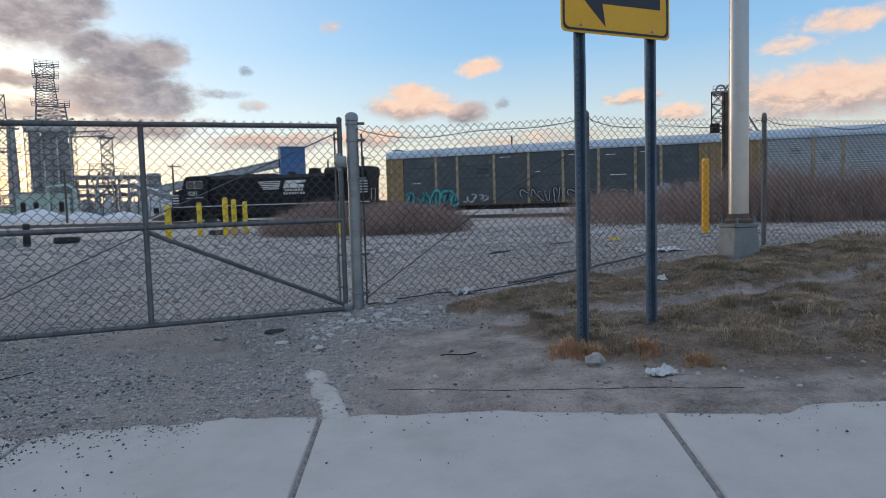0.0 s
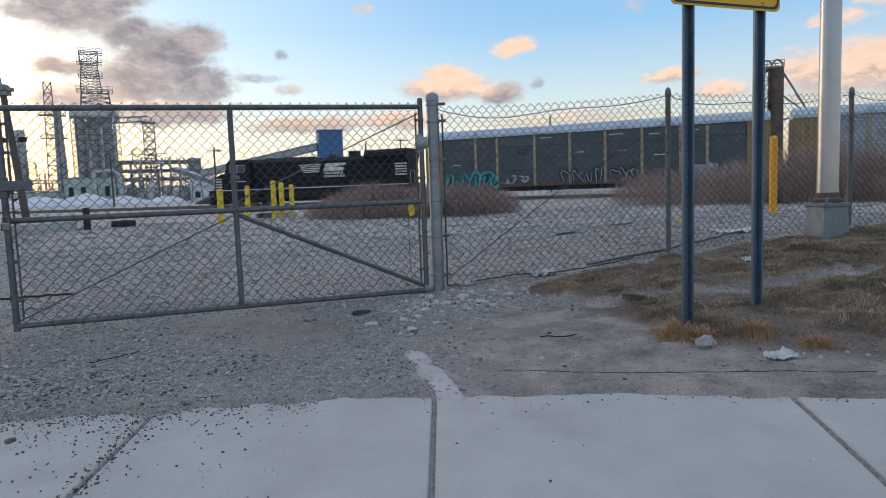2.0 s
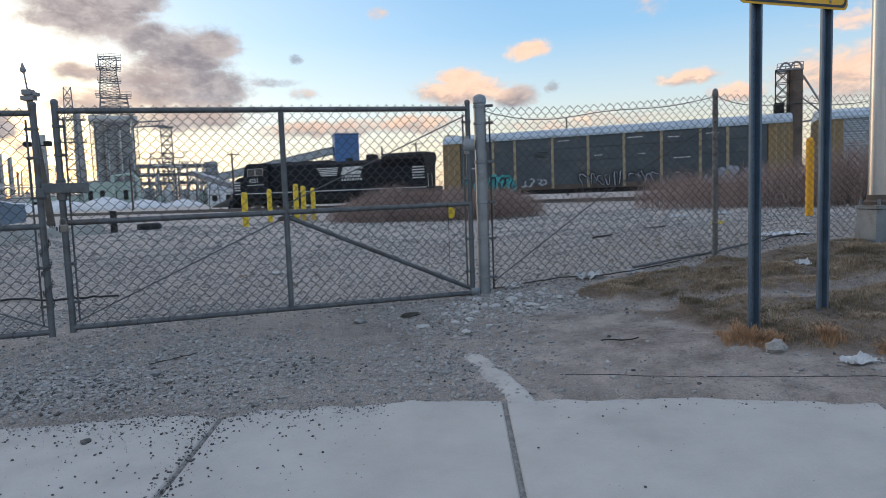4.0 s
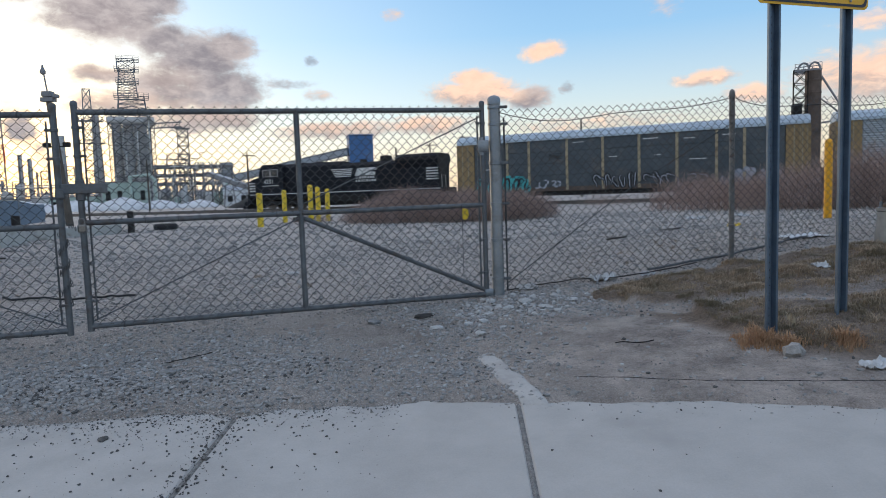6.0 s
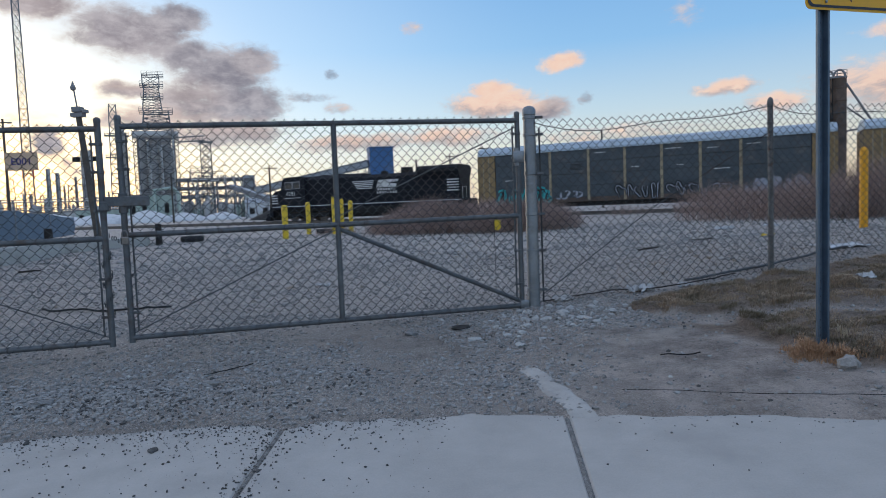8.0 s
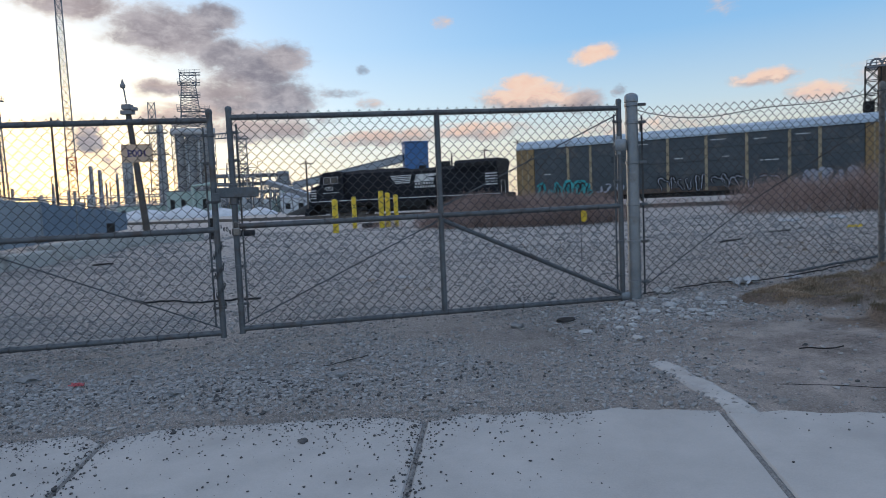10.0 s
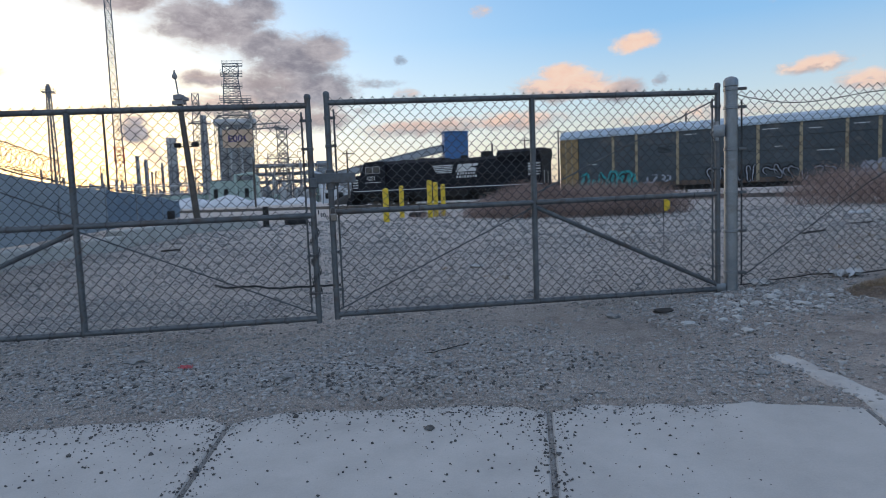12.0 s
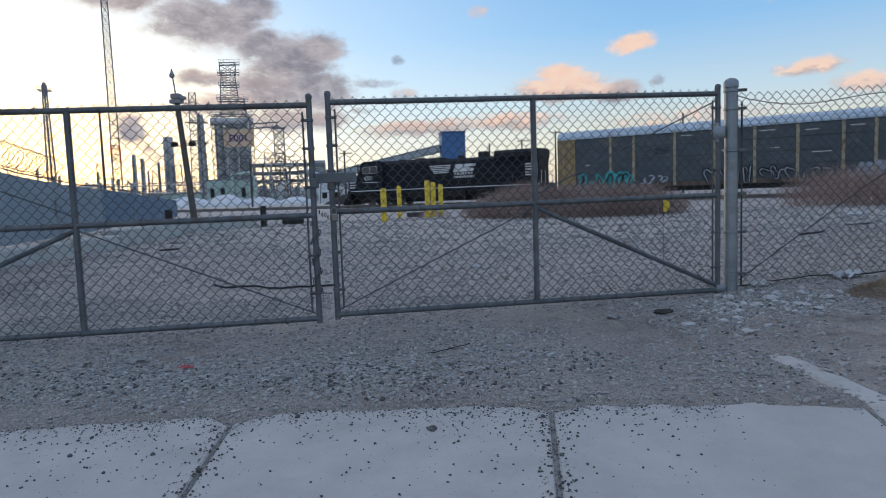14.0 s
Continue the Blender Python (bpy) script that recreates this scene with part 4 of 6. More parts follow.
def truck(parent, x, wheels, gap, r=0.5, y=-0.80):
    t = part("truck", Shape().box(x - gap * (wheels - 1) / 2 - 0.75, y - 0.42, 0.45, x + gap * (wheels - 1) / 2 + 0.75, y - 0.28, 0.85, c=0.05)
             .box(x - 0.4, y - 0.5, 0.32, x + 0.4, y - 0.26, 0.95, c=0.06)
             .box(x - gap * (wheels - 1) / 2 - 0.75, 0.28 - y, 0.45, x + gap * (wheels - 1) / 2 + 0.75, 0.42 - y, 0.85, c=0.05), BLACKGEAR, parent, "dark cast truck frame")
    for i in range(wheels):
        wx = x + gap * (i - (wheels - 1) / 2)
        for yy in (-0.78, 0.78):
            ob = part("wheel", wheel_shape(r), RUSTRAIL, t)
            ob.location = (wx, yy, r)
        part("journal_box", Shape().box(wx - 0.16, y - 0.48, r - 0.16, wx + 0.16, y - 0.28, r + 0.18, c=0.03), BLACKGEAR, t)


loco = thing("locomotive", "black diesel freight locomotive with white stripes and road number", "locomotive", "freight train", car_at(-23.4), HEADING)
part("frame", Shape().box(0.5, -1.5, 1.25, 21.9, 1.5, 1.62, c=0.03).box(0.1, -1.45, 0.55, 0.55, 1.45, 1.62, c=0.06).box(21.8, -1.45, 0.55, 22.2, 1.45, 1.62, c=0.06), LOCO, loco)
part("sill_stripe", Shape().box(0.6, -1.507, 1.50, 21.8, -1.5, 1.585), LOCOTRIM, loco, "thin white line along the walkway edge")
part("plow", Shape().prism([(-0.55, 0.12), (0.15, 0.12), (0.15, 0.9), (-0.2, 0.9)], -1.4, 1.4), LOCO, loco)
nose = [(0.35, 1.62), (0.30, 2.2), (0.45, 2.75), (0.75, 3.05), (1.75, 3.30), (1.75, 1.62)]
part("nose", Shape().prism(nose, -1.35, 1.35), LOCO, loco, "sloping short nose")
cab = [(1.75, 1.62), (1.75, 3.30), (2.05, 4.25), (2.3, 4.50), (4.55, 4.50), (4.75, 4.35), (4.75, 1.62)]
cabp = part("cab", Shape().prism(cab, -1.52, 1.52), LOCO, loco)
part("window", Shape().box(2.35, -1.532, 3.35, 3.15, -1.521, 3.95, c=0.004), CABGLASS, cabp, "dark cab side window")
part("window", Shape().box(3.3, -1.532, 3.35, 4.1, -1.521, 3.95, c=0.004), CABGLASS, cabp, "dark cab side window")
part("window_frame", Shape().box(2.28, -1.528, 3.28, 4.17, -1.5215, 4.02), STEEL, cabp)
text_part("road_number", "4281", 0.60, LOCOTRIM, loco, Matrix.Translation((3.0, -1.526, 2.62)) @ Matrix.Rotation(radians(90), 4, "X"), "white road number")
part("number_line", Shape().box(2.2, -1.527, 2.36, 4.2, -1.521, 2.42), LOCOTRIM, loco, "thin line of small white lettering")
for i in range(4):
    part("nose_stripe", Shape().box(0.42, -1.357, 1.85 + 0.26 * i, 1.15, -1.35, 1.98 + 0.26 * i), LOCOTRIM, loco, "white stripe")
hood = [(-1.12, 1.62), (-1.12, 4.15), (-0.75, 4.48), (0.75, 4.48), (1.12, 4.15), (1.12, 1.62)]
part("engine_hood", Shape().prism(hood, 4.75, 11.2, "x"), LOCO, loco)
hood2 = [(-1.12, 1.62), (-1.12, 4.0), (-0.8, 4.28), (0.8, 4.28), (1.12, 4.0), (1.12, 1.62)]
part("engine_hood", Shape().prism(hood2, 11.2, 17.4, "x"), LOCO, loco)
rad = [(-1.15, 1.62), (-1.15, 3.5), (-1.52, 4.1), (-1.52, 4.45), (-1.25, 4.72), (1.25, 4.72), (1.52, 4.45), (1.52, 4.1), (1.15, 3.5), (1.15, 1.62)]
part("radiator_hood", Shape().prism(rad, 17.4, 21.6, "x"), LOCO, loco, "flared radiator hood at the rear")
for i in range(16):
    x = 5.1 + i * 0.77
    part("hood_door", Shape().box(x, -1.145, 1.75, x + 0.68, -1.121, 3.75, c=0.008), LOCO, loco)
for i in range(6):
    part("louvre", Shape().box(17.7 + i * 0.62, -1.545, 4.12, 18.2 + i * 0.62, -1.521, 4.42, c=0.006), BLACKGEAR, loco)
for x, w in ((15.2, 0.9), (13.0, 0.4), (8.0, 0.8), (6.0, 0.5)):
    part("exhaust", Shape().box(x, -0.4, 4.26, x + w, 0.4, 4.26 + (0.55 if w == 0.9 else 0.33), c=0.04), BLACKGEAR, loco)
for i in range(5):
    part("side_stripe", Shape().box(10.2 + 0.12 * i, -1.156, 3.62 - 0.17 * i, 12.6 - 0.05 * i, -1.147, 3.72 - 0.17 * i), LOCOTRIM, loco, "white speed stripe")
    part("tail_stripe", Shape().box(20.3, -1.165, 3.32 - 0.24 * i, 21.5, -1.151, 3.44 - 0.24 * i), LOCOTRIM, loco, "white stripe")
# emblem and lettering kept as plain shapes
part("emblem", Shape().prism([(12.8, 3.0), (13.15, 3.72), (15.35, 3.72), (15.2, 3.5), (14.2, 3.42), (15.1, 3.28), (15.0, 3.0)], -1.158, -1.147), LOCOTRIM, loco, "white painted emblem")
for z, x0, x1 in ((2.72, 13.0, 15.1), (2.42, 12.9, 15.2)):
    x = x0
    while x < x1 - 0.12:
        part("letter_bar", Shape().box(x, -1.157, z, x + 0.19, -1.147, z + 0.21), LOCOTRIM, loco, "white letter bar")
        x += 0.29
rail_pts = [(1.0, 2.62)] + [(x, 2.66) for x in (5, 10, 16, 21.7)]
part("handrail", Shape().wire([(x, -1.47, z) for x, z in rail_pts], 0.022, 5), BLACKGEAR, loco)
for i in range(13):
    x = 5.0 + i * 1.38
    part("stanchion", Shape().rod((x, -1.47, 1.6), (x, -1.47, 2.66), 0.02, n=5), BLACKGEAR, loco)
part("centre_sill", Shape().box(1.0, -0.5, 0.35, 21.4, 0.5, 1.25), BLACKGEAR, loco)
for a, b in ((1.6, 8.0), (14.4, 20.8)):
    part("piping", Shape().box(a, -1.25, 0.95, b, -1.05, 1.25, c=0.05).box(a, 1.05, 0.95, b, 1.25, 1.25, c=0.05), BLACKGEAR, loco)
part("fuel_tank", Shape().prism([(-1.4, 0.75), (-1.4, 1.25), (1.4, 1.25), (1.4, 0.75), (0.9, 0.3), (-0.9, 0.3)], 8.2, 14.2, "x"), BLACKGEAR, loco)
truck(loco, 4.6, 3, 1.85, 0.53)
truck(loco, 17.8, 3, 1.85, 0.53)
part("coupler", Shape().box(22.1, -0.2, 0.7, 23.3, 0.2, 1.05, c=0.06), BLACKGEAR, loco)
for y in (-1.3, 1.3):
    part("end_rail", Shape().wire([(21.9, y, 1.6), (21.9, y, 2.7), (21.9, y * 0.3, 2.7), (21.9, y * 0.3, 1.6)], 0.025, 5), LOCOTRIM, loco)

POSTS = [4.7, 6.6, 9.8, 12.7, 15.5, 18.3, 21.1, 23.0]


def autorack(s, label, mat, louvred):
    car = thing("autorack_wagon", label, "freight wagon", "freight train", car_at(s), HEADING)
    L = 27.4
    part("sill", Shape().box(0.3, -1.52, 0.92, L - 0.3, 1.52, 1.28, c=0.03), DARKRUST, car, "dark rusty side sill")
    part("inner_wall", Shape().box(1.6, -1.40, 1.2, L - 1.6, 1.40, 5.2), mat, car)
    arch = [(-1.62, 5.14), (-1.62, 5.32), (-1.40, 5.66), (-0.8, 5.88), (0.0, 5.95), (0.8, 5.88), (1.40, 5.66), (1.62, 5.32), (1.62, 5.14)]
    part("roof", Shape().prism(arch, 0.15, L - 0.15, "x"), RACKROOF, car, "pale blue-grey sheet roof")
    for i in range(18):
        x = 0.9 + i * 1.5
        rib = [(-1.64, 5.30), (-1.42, 5.68), (-0.8, 5.905), (0.0, 5.975), (0.8, 5.905), (1.42, 5.68), (1.64, 5.30), (1.5, 5.2), (-1.5, 5.2)]
        part("roof_rib", Shape().prism(rib, x, x + 0.05, "x"), RACKROOF, car)
    for a, b in ((0.1, 1.7), (L - 1.7, L - 0.1)):
        door = part("end_door", Shape().box(a, -1.53, 1.0, b, 1.53, 5.18, c=0.03), RACKEND, car, "tan rusty end door")
        for k in (0.33, 0.66):
            part("door_rib", Shape().box(a + (b - a) * k - 0.04, -1.56, 1.02, a + (b - a) * k + 0.04, -1.531, 5.15, c=0.01), RACKPOST, door)
    spans = [1.7] + POSTS + [L - 1.7]
    for a, b in zip(spans, spans[1:]):
        bounds = [1.30, 2.25, 3.2, 4.2, 5.14]
        for z0, z1 in zip(bounds, bounds[1:]):
            if louvred:
                sl = Shape()
                n = 6
                for i in range(n):
                    z = z0 + 0.03 + (z1 - z0 - 0.05) * i / n
                    sl.prism([(-1.47, z), (-1.515, z + 0.02), (-1.515, z + 0.07), (-1.47, z + (z1 - z0) / n * 0.8)], a + 0.07, b - 0.07, "x")
                part("louvre_panel", sl, mat, car)
            else:
                part("side_panel", Shape().box(a + 0.06, -1.50, z0 + 0.02, b - 0.06, -1.405, z1 - 0.02, c=0.015), mat, car)
    for x in POSTS:
        part("post", Shape().box(x - 0.11, -1.56, 1.0, x + 0.11, -1.40, 5.17, c=0.02), RACKPOST, car, "rusty tan side post")
    for x in (4.2, L - 4.2):
        truck(car, x, 2, 1.8, 0.42)
    part("underframe", Shape().box(1.0, -0.35, 0.55, L - 1.0, 0.35, 0.95).box(8, -1.2, 0.6, 19, 1.2, 0.9), BLACKGEAR, car)
    part("coupler", Shape().box(L - 0.1, -0.2, 0.7, L + 1.3, 0.2, 1.05, c=0.05), BLACKGEAR, car)
    lad = Shape()
    lad.rod((L - 0.35, -1.6, 1.0), (L - 0.35, -1.6, 5.0), 0.02, n=5).rod((L - 0.8, -1.6, 1.0), (L - 0.8, -1.6, 5.0), 0.02, n=5)
    for i in range(10):
        lad.rod((L - 0.8, -1.6, 1.2 + i * 0.4), (L - 0.35, -1.6, 1.2 + i * 0.4), 0.015, n=5)
    part("ladder", lad, RACKPOST, car)
    return car


def scrawl(name, x0, x1, z0, z1, n, mat, parent, label, r, seed, y=-1.575):
    """Sprayed loops in a row, illegible."""
    rng = random.Random(seed)
    for i in range(n):
        cx, w, h = x0 + (x1 - x0) * (i + 0.5 + rng.uniform(-0.3, 0.3)) / n, (x1 - x0) / n * rng.uniform(0.4, 0.8), (z1 - z0) / 2 * rng.uniform(0.7, 1.05)
        turn, span = rng.uniform(0, 6.3), rng.uniform(2.2, 5.6)
        pts = []
        for j in range(15):
            a = turn + span * j / 14
            k = 1 + 0.35 * math.sin(2.5 * a + seed + i)
            pts.append((cx + w * k * math.cos(a) * 0.8, (z0 + z1) / 2 + h * k * math.sin(a) * 0.85))
        s = Shape()
        p, f = [], []
        for j, (px, pz) in enumerate(pts):
            qx, qz = pts[min(j + 1, 14)][0] - pts[max(j - 1, 0)][0], pts[min(j + 1, 14)][1] - pts[max(j - 1, 0)][1]
            d = math.hypot(qx, qz) or 1
            rr = r * (0.6 + 0.8 * math.sin(math.pi * j / 14))
            p += [(px - qz / d * rr, y, pz + qx / d * rr), (px + qz / d * rr, y, pz - qx / d * rr), (px - qz / d * rr, y + 0.012, pz + qx / d * rr), (px + qz / d * rr, y + 0.012, pz - qx / d * rr)]
        for j in range(14):
            f += [(4 * j, 4 * j + 1, 4 * j + 5, 4 * j + 4), (4 * j + 2, 4 * j + 6, 4 * j + 7, 4 * j + 3)]
        part(name, s.add(p, f), mat, parent, label)


rack_a = autorack(0.0, "dark slate car-carrier wagon with rusty posts and graffiti", RACK, False)
scrawl("graffiti_stroke", 1.9, 6.6, 1.0, 2.15, 9, TEAL, rack_a, "teal sprayed graffiti", 0.22, 3)
scrawl("graffiti_outline", 1.9, 6.6, 1.0, 2.15, 9, INK, rack_a, "black graffiti outline", 0.05, 3, -1.582)
scrawl("graffiti_tag", 7.0, 9.4, 1.15, 1.95, 4, PALEINK, rack_a, "pale sprayed graffiti tag", 0.06, 8)
scrawl("graffiti_stroke", 12.0, 20.2, 1.05, 2.15, 13, INK, rack_a, "black sprayed graffiti", 0.12, 5)
scrawl("graffiti_outline", 12.0, 20.2, 1.05, 2.15, 13, PALEINK, rack_a, "pale graffiti edge", 0.03, 5, -1.582)
scrawl("graffiti_stroke", 21.5, 25.4, 1.05, 2.1, 8, PALEINK, rack_a, "pale blue sprayed graffiti", 0.13, 11)
for i in range(5):
    part("stencil", Shape().box(8.3, -1.507, 3.55 + 0.1 * i, 9.4 - 0.2 * (i % 2), -1.5005, 3.6 + 0.1 * i), INK, rack_a, "dark stencilled data lines")
for bx, bz, bw in ((15.8, 4.75, 1.1), (18.8, 4.6, 0.8), (13.2, 3.5, 0.6), (16.6, 3.45, 0.5), (19.2, 3.0, 1.2), (2.6, 2.9, 0.7), (10.3, 4.8, 0.9), (21.5, 4.7, 0.9)):
    part("scuff", Shape().box(bx, -1.506, bz, bx + bw, -1.5005, bz + 0.06), LOCOTRIM, rack_a, "worn pale scuff")
rack_b = autorack(28.7, "silver louvred car-carrier wagon with rusty tan ends", RACKSILVER, True)


def track(name, off, s0, s1):
    tr = thing(name, "railway track with worn rails on dark sleepers", "railway track", "yard tracks", car_at(0, off), HEADING, "structure")
    bed = [(-2.6, -0.6), (-1.7, -0.17), (1.7, -0.17), (2.6, -0.6)]
    part("ballast", Shape().prism(bed, s0, s1, "x"), BALLAST, tr)
    for y in (-0.717, 0.717):
        prof = [(y - 0.07, -0.16), (y + 0.07, -0.16), (y + 0.012, -0.13), (y + 0.012, -0.04), (y + 0.036, -0.03), (y + 0.036, 0.0), (y - 0.036, 0.0), (y - 0.036, -0.03), (y - 0.012, -0.04), (y - 0.012, -0.13)]
        part("rail", Shape().prism(prof, s0, s1, "x"), RUSTRAIL, tr, "worn steel rail")
    ties = Shape()
    x = s0 + 0.3
    while x < s1:
        ties.box(x, -1.3, -0.30, x + 0.22, 1.3, -0.155)
        x += 0.56
    tagged(part("sleepers", ties, TIE, tr), kind="stuff")
    return tr


track("railway_track", 0.0, -120, 62)
track("railway_track", -5.2, -120, 62)
track("railway_track", 5.0, -120, 62)
# ---- plant, silos and far structures ----
EYE0 = Vector((-1.2, 1.1, 1.42))


def far(az_deg, dist, el_deg=None, z=0.0):
    """A place at a compass angle and distance from the middle of the walk."""
    a = radians(az_deg)
    h = z if el_deg is None else EYE0.z + dist * math.tan(radians(el_deg))
    return Vector((EYE0.x + dist * math.sin(a), EYE0.y + dist * math.cos(a), h))


def lattice(parent, name, base, w0, w1, z0, z1, bays, r, mat, label="", turn=0.0):
    """A square braced mast."""
    s = Shape()
    def corner(i, k):
        w = (w0 + (w1 - w0) * k) / 2
        a = radians(45 + 90 * i + turn)
        return (base[0] + w * 1.414 * math.cos(a), base[1] + w * 1.414 * math.sin(a), z0 + (z1 - z0) * k)
    for i in range(4):
        s.rod(corner(i, 0), corner(i, 1), r, r, 5)
        for b in range(bays):
            k0, k1 = b / bays, (b + 1) / bays
            s.rod(corner(i, k0), corner((i + 1) % 4, k1), r * 0.55, n=4, caps=False)
            s.rod(corner((i + 1) % 4, k0), corner(i, k1), r * 0.55, n=4, caps=False)
            s.rod(corner(i, k1), corner((i + 1) % 4, k1), r * 0.6, n=4, caps=False)
    return part(name, s, mat, parent, label)


def deck(parent, cx, cy, z, w, d, thick=0.22):
    """An open walkway frame with rails round it."""
    s = Shape()
    for yy in (cy - d / 2, cy, cy + d / 2):
        s.box(cx - w / 2, yy - 0.25, z - thick, cx + w / 2, yy + 0.25, z)
    n = max(3, int(w / 1.8))
    for i in range(n + 1):
        x = cx - w / 2 + w * i / n
        s.rod((x, cy - d / 2, z - 0.1), (x, cy + d / 2, z - 0.1), 0.08, n=4)
        s.rod((x, cy - d / 2, z), (x, cy - d / 2, z + 1.2), 0.06, n=4)
        s.rod((x, cy + d / 2, z), (x, cy + d / 2, z + 1.2), 0.06, n=4)
    for h in (0.6, 1.2):
        for yy in (cy - d / 2, cy + d / 2):
            s.rod((cx - w / 2, yy, z + h), (cx + w / 2, yy, z + h), 0.05, n=4)
    return part("platform", s, STEEL, parent, "railed steel platform")


def column(parent, x, y, r, z0, z1, mat=None, rings=3, name="vessel"):
    prof = [(r * 0.98, z0), (r, z0 + 0.3)]
    for i in range(rings):
        z = z0 + (z1 - z0) * (i + 1) / (rings + 1)
        prof += [(r, z - 0.15), (r * 1.07, z - 0.12), (r * 1.07, z + 0.12), (r, z + 0.15)]
    prof += [(r, z1 - r * 0.5), (r * 0.8, z1 - r * 0.18), (r * 0.4, z1), (0.02, z1 + 0.05)]
    return part(name, Shape().lathe(prof, 14, Matrix.Translation((x, y, 0))), mat or VESSEL, parent, smooth=True)


D = 300.0
# main process tower
p = far(-25.35, D)
t = thing("process_tower", "tall refinery tower of grey vessels with steel platforms", "refinery tower", "refinery", (p.x, p.y, 0), 25)
for x, y, r, z1 in ((-5.2, 0, 1.6, 35), (-1.3, -2.0, 1.9, 35.5), (3.9, 0, 2.1, 36), (1.6, 4, 1.3, 37), (-3.2, -4, 0.6, 33), (1.5, -4.4, 0.5, 34), (6.4, -3, 0.5, 30)):
    column(t, x, y, r, 0, z1, rings=5)
lattice(t, "support_frame", (0, 0), 14.0, 14.0, 0, 38.5, 9, 0.24, STEEL, "braced steel support frame")
for z, w, d in ((12, 14.8, 13), (20, 14.8, 13), (28, 14.8, 13), (34, 16, 14), (38.8, 16.5, 14)):
    deck(t, 0, 0, z, w, d)
part("header_drum", Shape().lathe([(0.02, -9), (1.4, -8.8), (1.5, -8), (1.5, 8), (1.4, 8.8), (0.02, 9)], 14, Matrix.Translation((0, -6.5, 35.8)) @ Matrix.Rotation(radians(90), 4, "Y")), VESSEL, t, smooth=True)
for x in (-7.6, 7.6):
    lattice(t, "stair_tower", (x, -6.5), 2.0, 2.0, 0, 37, 13, 0.12, STEEL, "narrow caged stair tower")
lattice(t, "upper_frame", (0.8, 0), 11.0, 9.5, 38.8, 46, 4, 0.17, STEEL)
deck(t, 0.8, 0, 46, 13.0, 11)
lattice(t, "mast", (-0.5, 0), 7.6, 5.5, 46, 57, 5, 0.15, STEEL, "braced steel mast")
deck(t, -0.3, 0, 52, 8.5, 8)
deck(t, -0.3, 0, 57, 9.0, 8)
lattice(t, "mast_head", (-0.5, 0), 6.5, 6.5, 57, 61.2, 1, 0.2, STEEL)
deck(t, 0.3, 0, 61.2, 8.4, 6.5)
for i in range(4):
    z = 6 + i * 8
    part("riser_pipe", Shape().wire([(-7 + i * 4.5, -8, 1), (-7 + i * 4.5, -8, z + 9), (-5 + i * 4.2, -5, z + 10)], 0.35, 6), VESSEL, t)

# lattice tower and pipe bridge
p2 = far(-21.6, D)
t = thing("lattice_tower", "open steel lattice tower beside the pipe rack", "lattice tower", "refinery", (p2.x, p2.y, 0), 22)
lattice(t, "mast", (0, 0), 4.8, 4.2, 0, 33.5, 9, 0.22, STEEL)
deck(t, 0, 0, 33.5, 6, 5)
b0, b1 = Vector((p.x + 8, p.y, 33)) - Vector((p2.x, p2.y, 0)), Vector((0, 0, 34.5))
s = Shape()
rot = Matrix.Rotation(radians(-22), 3, "Z")
b0 = rot @ b0
for dz in (0, 2.0):
    s.rod((b0.x, b0.y, 33 + dz), (0, 0, 34.2 + dz), 0.3, n=6)
for i in range(9):
    k0, k1 = i / 9, (i + 0.5) / 9
    s.rod((b0.x * (1 - k0), b0.y * (1 - k0), 33.1 + 1.2 * k0), (b0.x * (1 - k1), b0.y * (1 - k1), 35.1 + 1.2 * k1), 0.15, n=4)
part("pipe_bridge", s, STEEL, t, "trussed pipe bridge")

# pipe rack
p = far(-20.9, D - 8)
t = thing("pipe_rack", "long steel pipe rack crowded with grey pipes", "pipe rack", "refinery", (p.x, p.y, 0), 21)
rng = random.Random(4)
for i in range(9):
    x = -15 + i * 3.75
    part("leg", Shape().rod((x, -4, 0), (x, -4, 17), 0.3, n=6).rod((x, 4, 0), (x, 4, 17), 0.3, n=6), STEEL, t)
for z in (5.5, 9.5, 13.0, 16.5):
    part("beam", Shape().box(-15.5, -4.3, z - 0.5, 15.5, 4.3, z), STEEL, t)
    for k in range(5):
        y = -3.8 + k * 1.7
        r = rng.uniform(0.22, 0.5)
        part("pipe", Shape().rod((-15.5, y, z + r), (15.5 - rng.uniform(0, 6), y, z + r), r, n=8), VESSEL if k % 2 else STEEL, t, smooth=True)
for k in range(10):
    x = rng.uniform(-14, 14)
    part("drop_pipe", Shape().wire([(x, -4.8, 1), (x, -4.8, rng.uniform(9, 18)), (x + rng.uniform(-3, 3), -4.8, 18.5)], 0.3, 6), VESSEL, t)
part("wall_sheet", Shape().box(10.5, -3, 12, 15.6, 4.5, 18.2, c=0.1), GALLERY, t)
for k in range(26):
    x, z = rng.uniform(-15, 9), rng.uniform(3, 20)
    w, h = rng.uniform(2, 7), rng.uniform(-3, 3)
    part("pipe_run", Shape().wire([(x, -5.2, z), (x + w, -5.2, z), (x + w, -5.2, z + h), (x + w * 1.4, -5.2, z + h)], rng.uniform(0.10, 0.22), 5), rng.choice((VESSEL, TARP, STEEL)), t)
lattice(t, "roof_frame", (-6, 0), 9, 8, 17, 22, 2, 0.12, STEEL)
for x, r, z in ((-11, 1.8, 8), (-6.5, 1.4, 6), (2, 1.6, 7), (7, 1.2, 6)):
    column(t, x, -8, r, 0, z, rings=1)

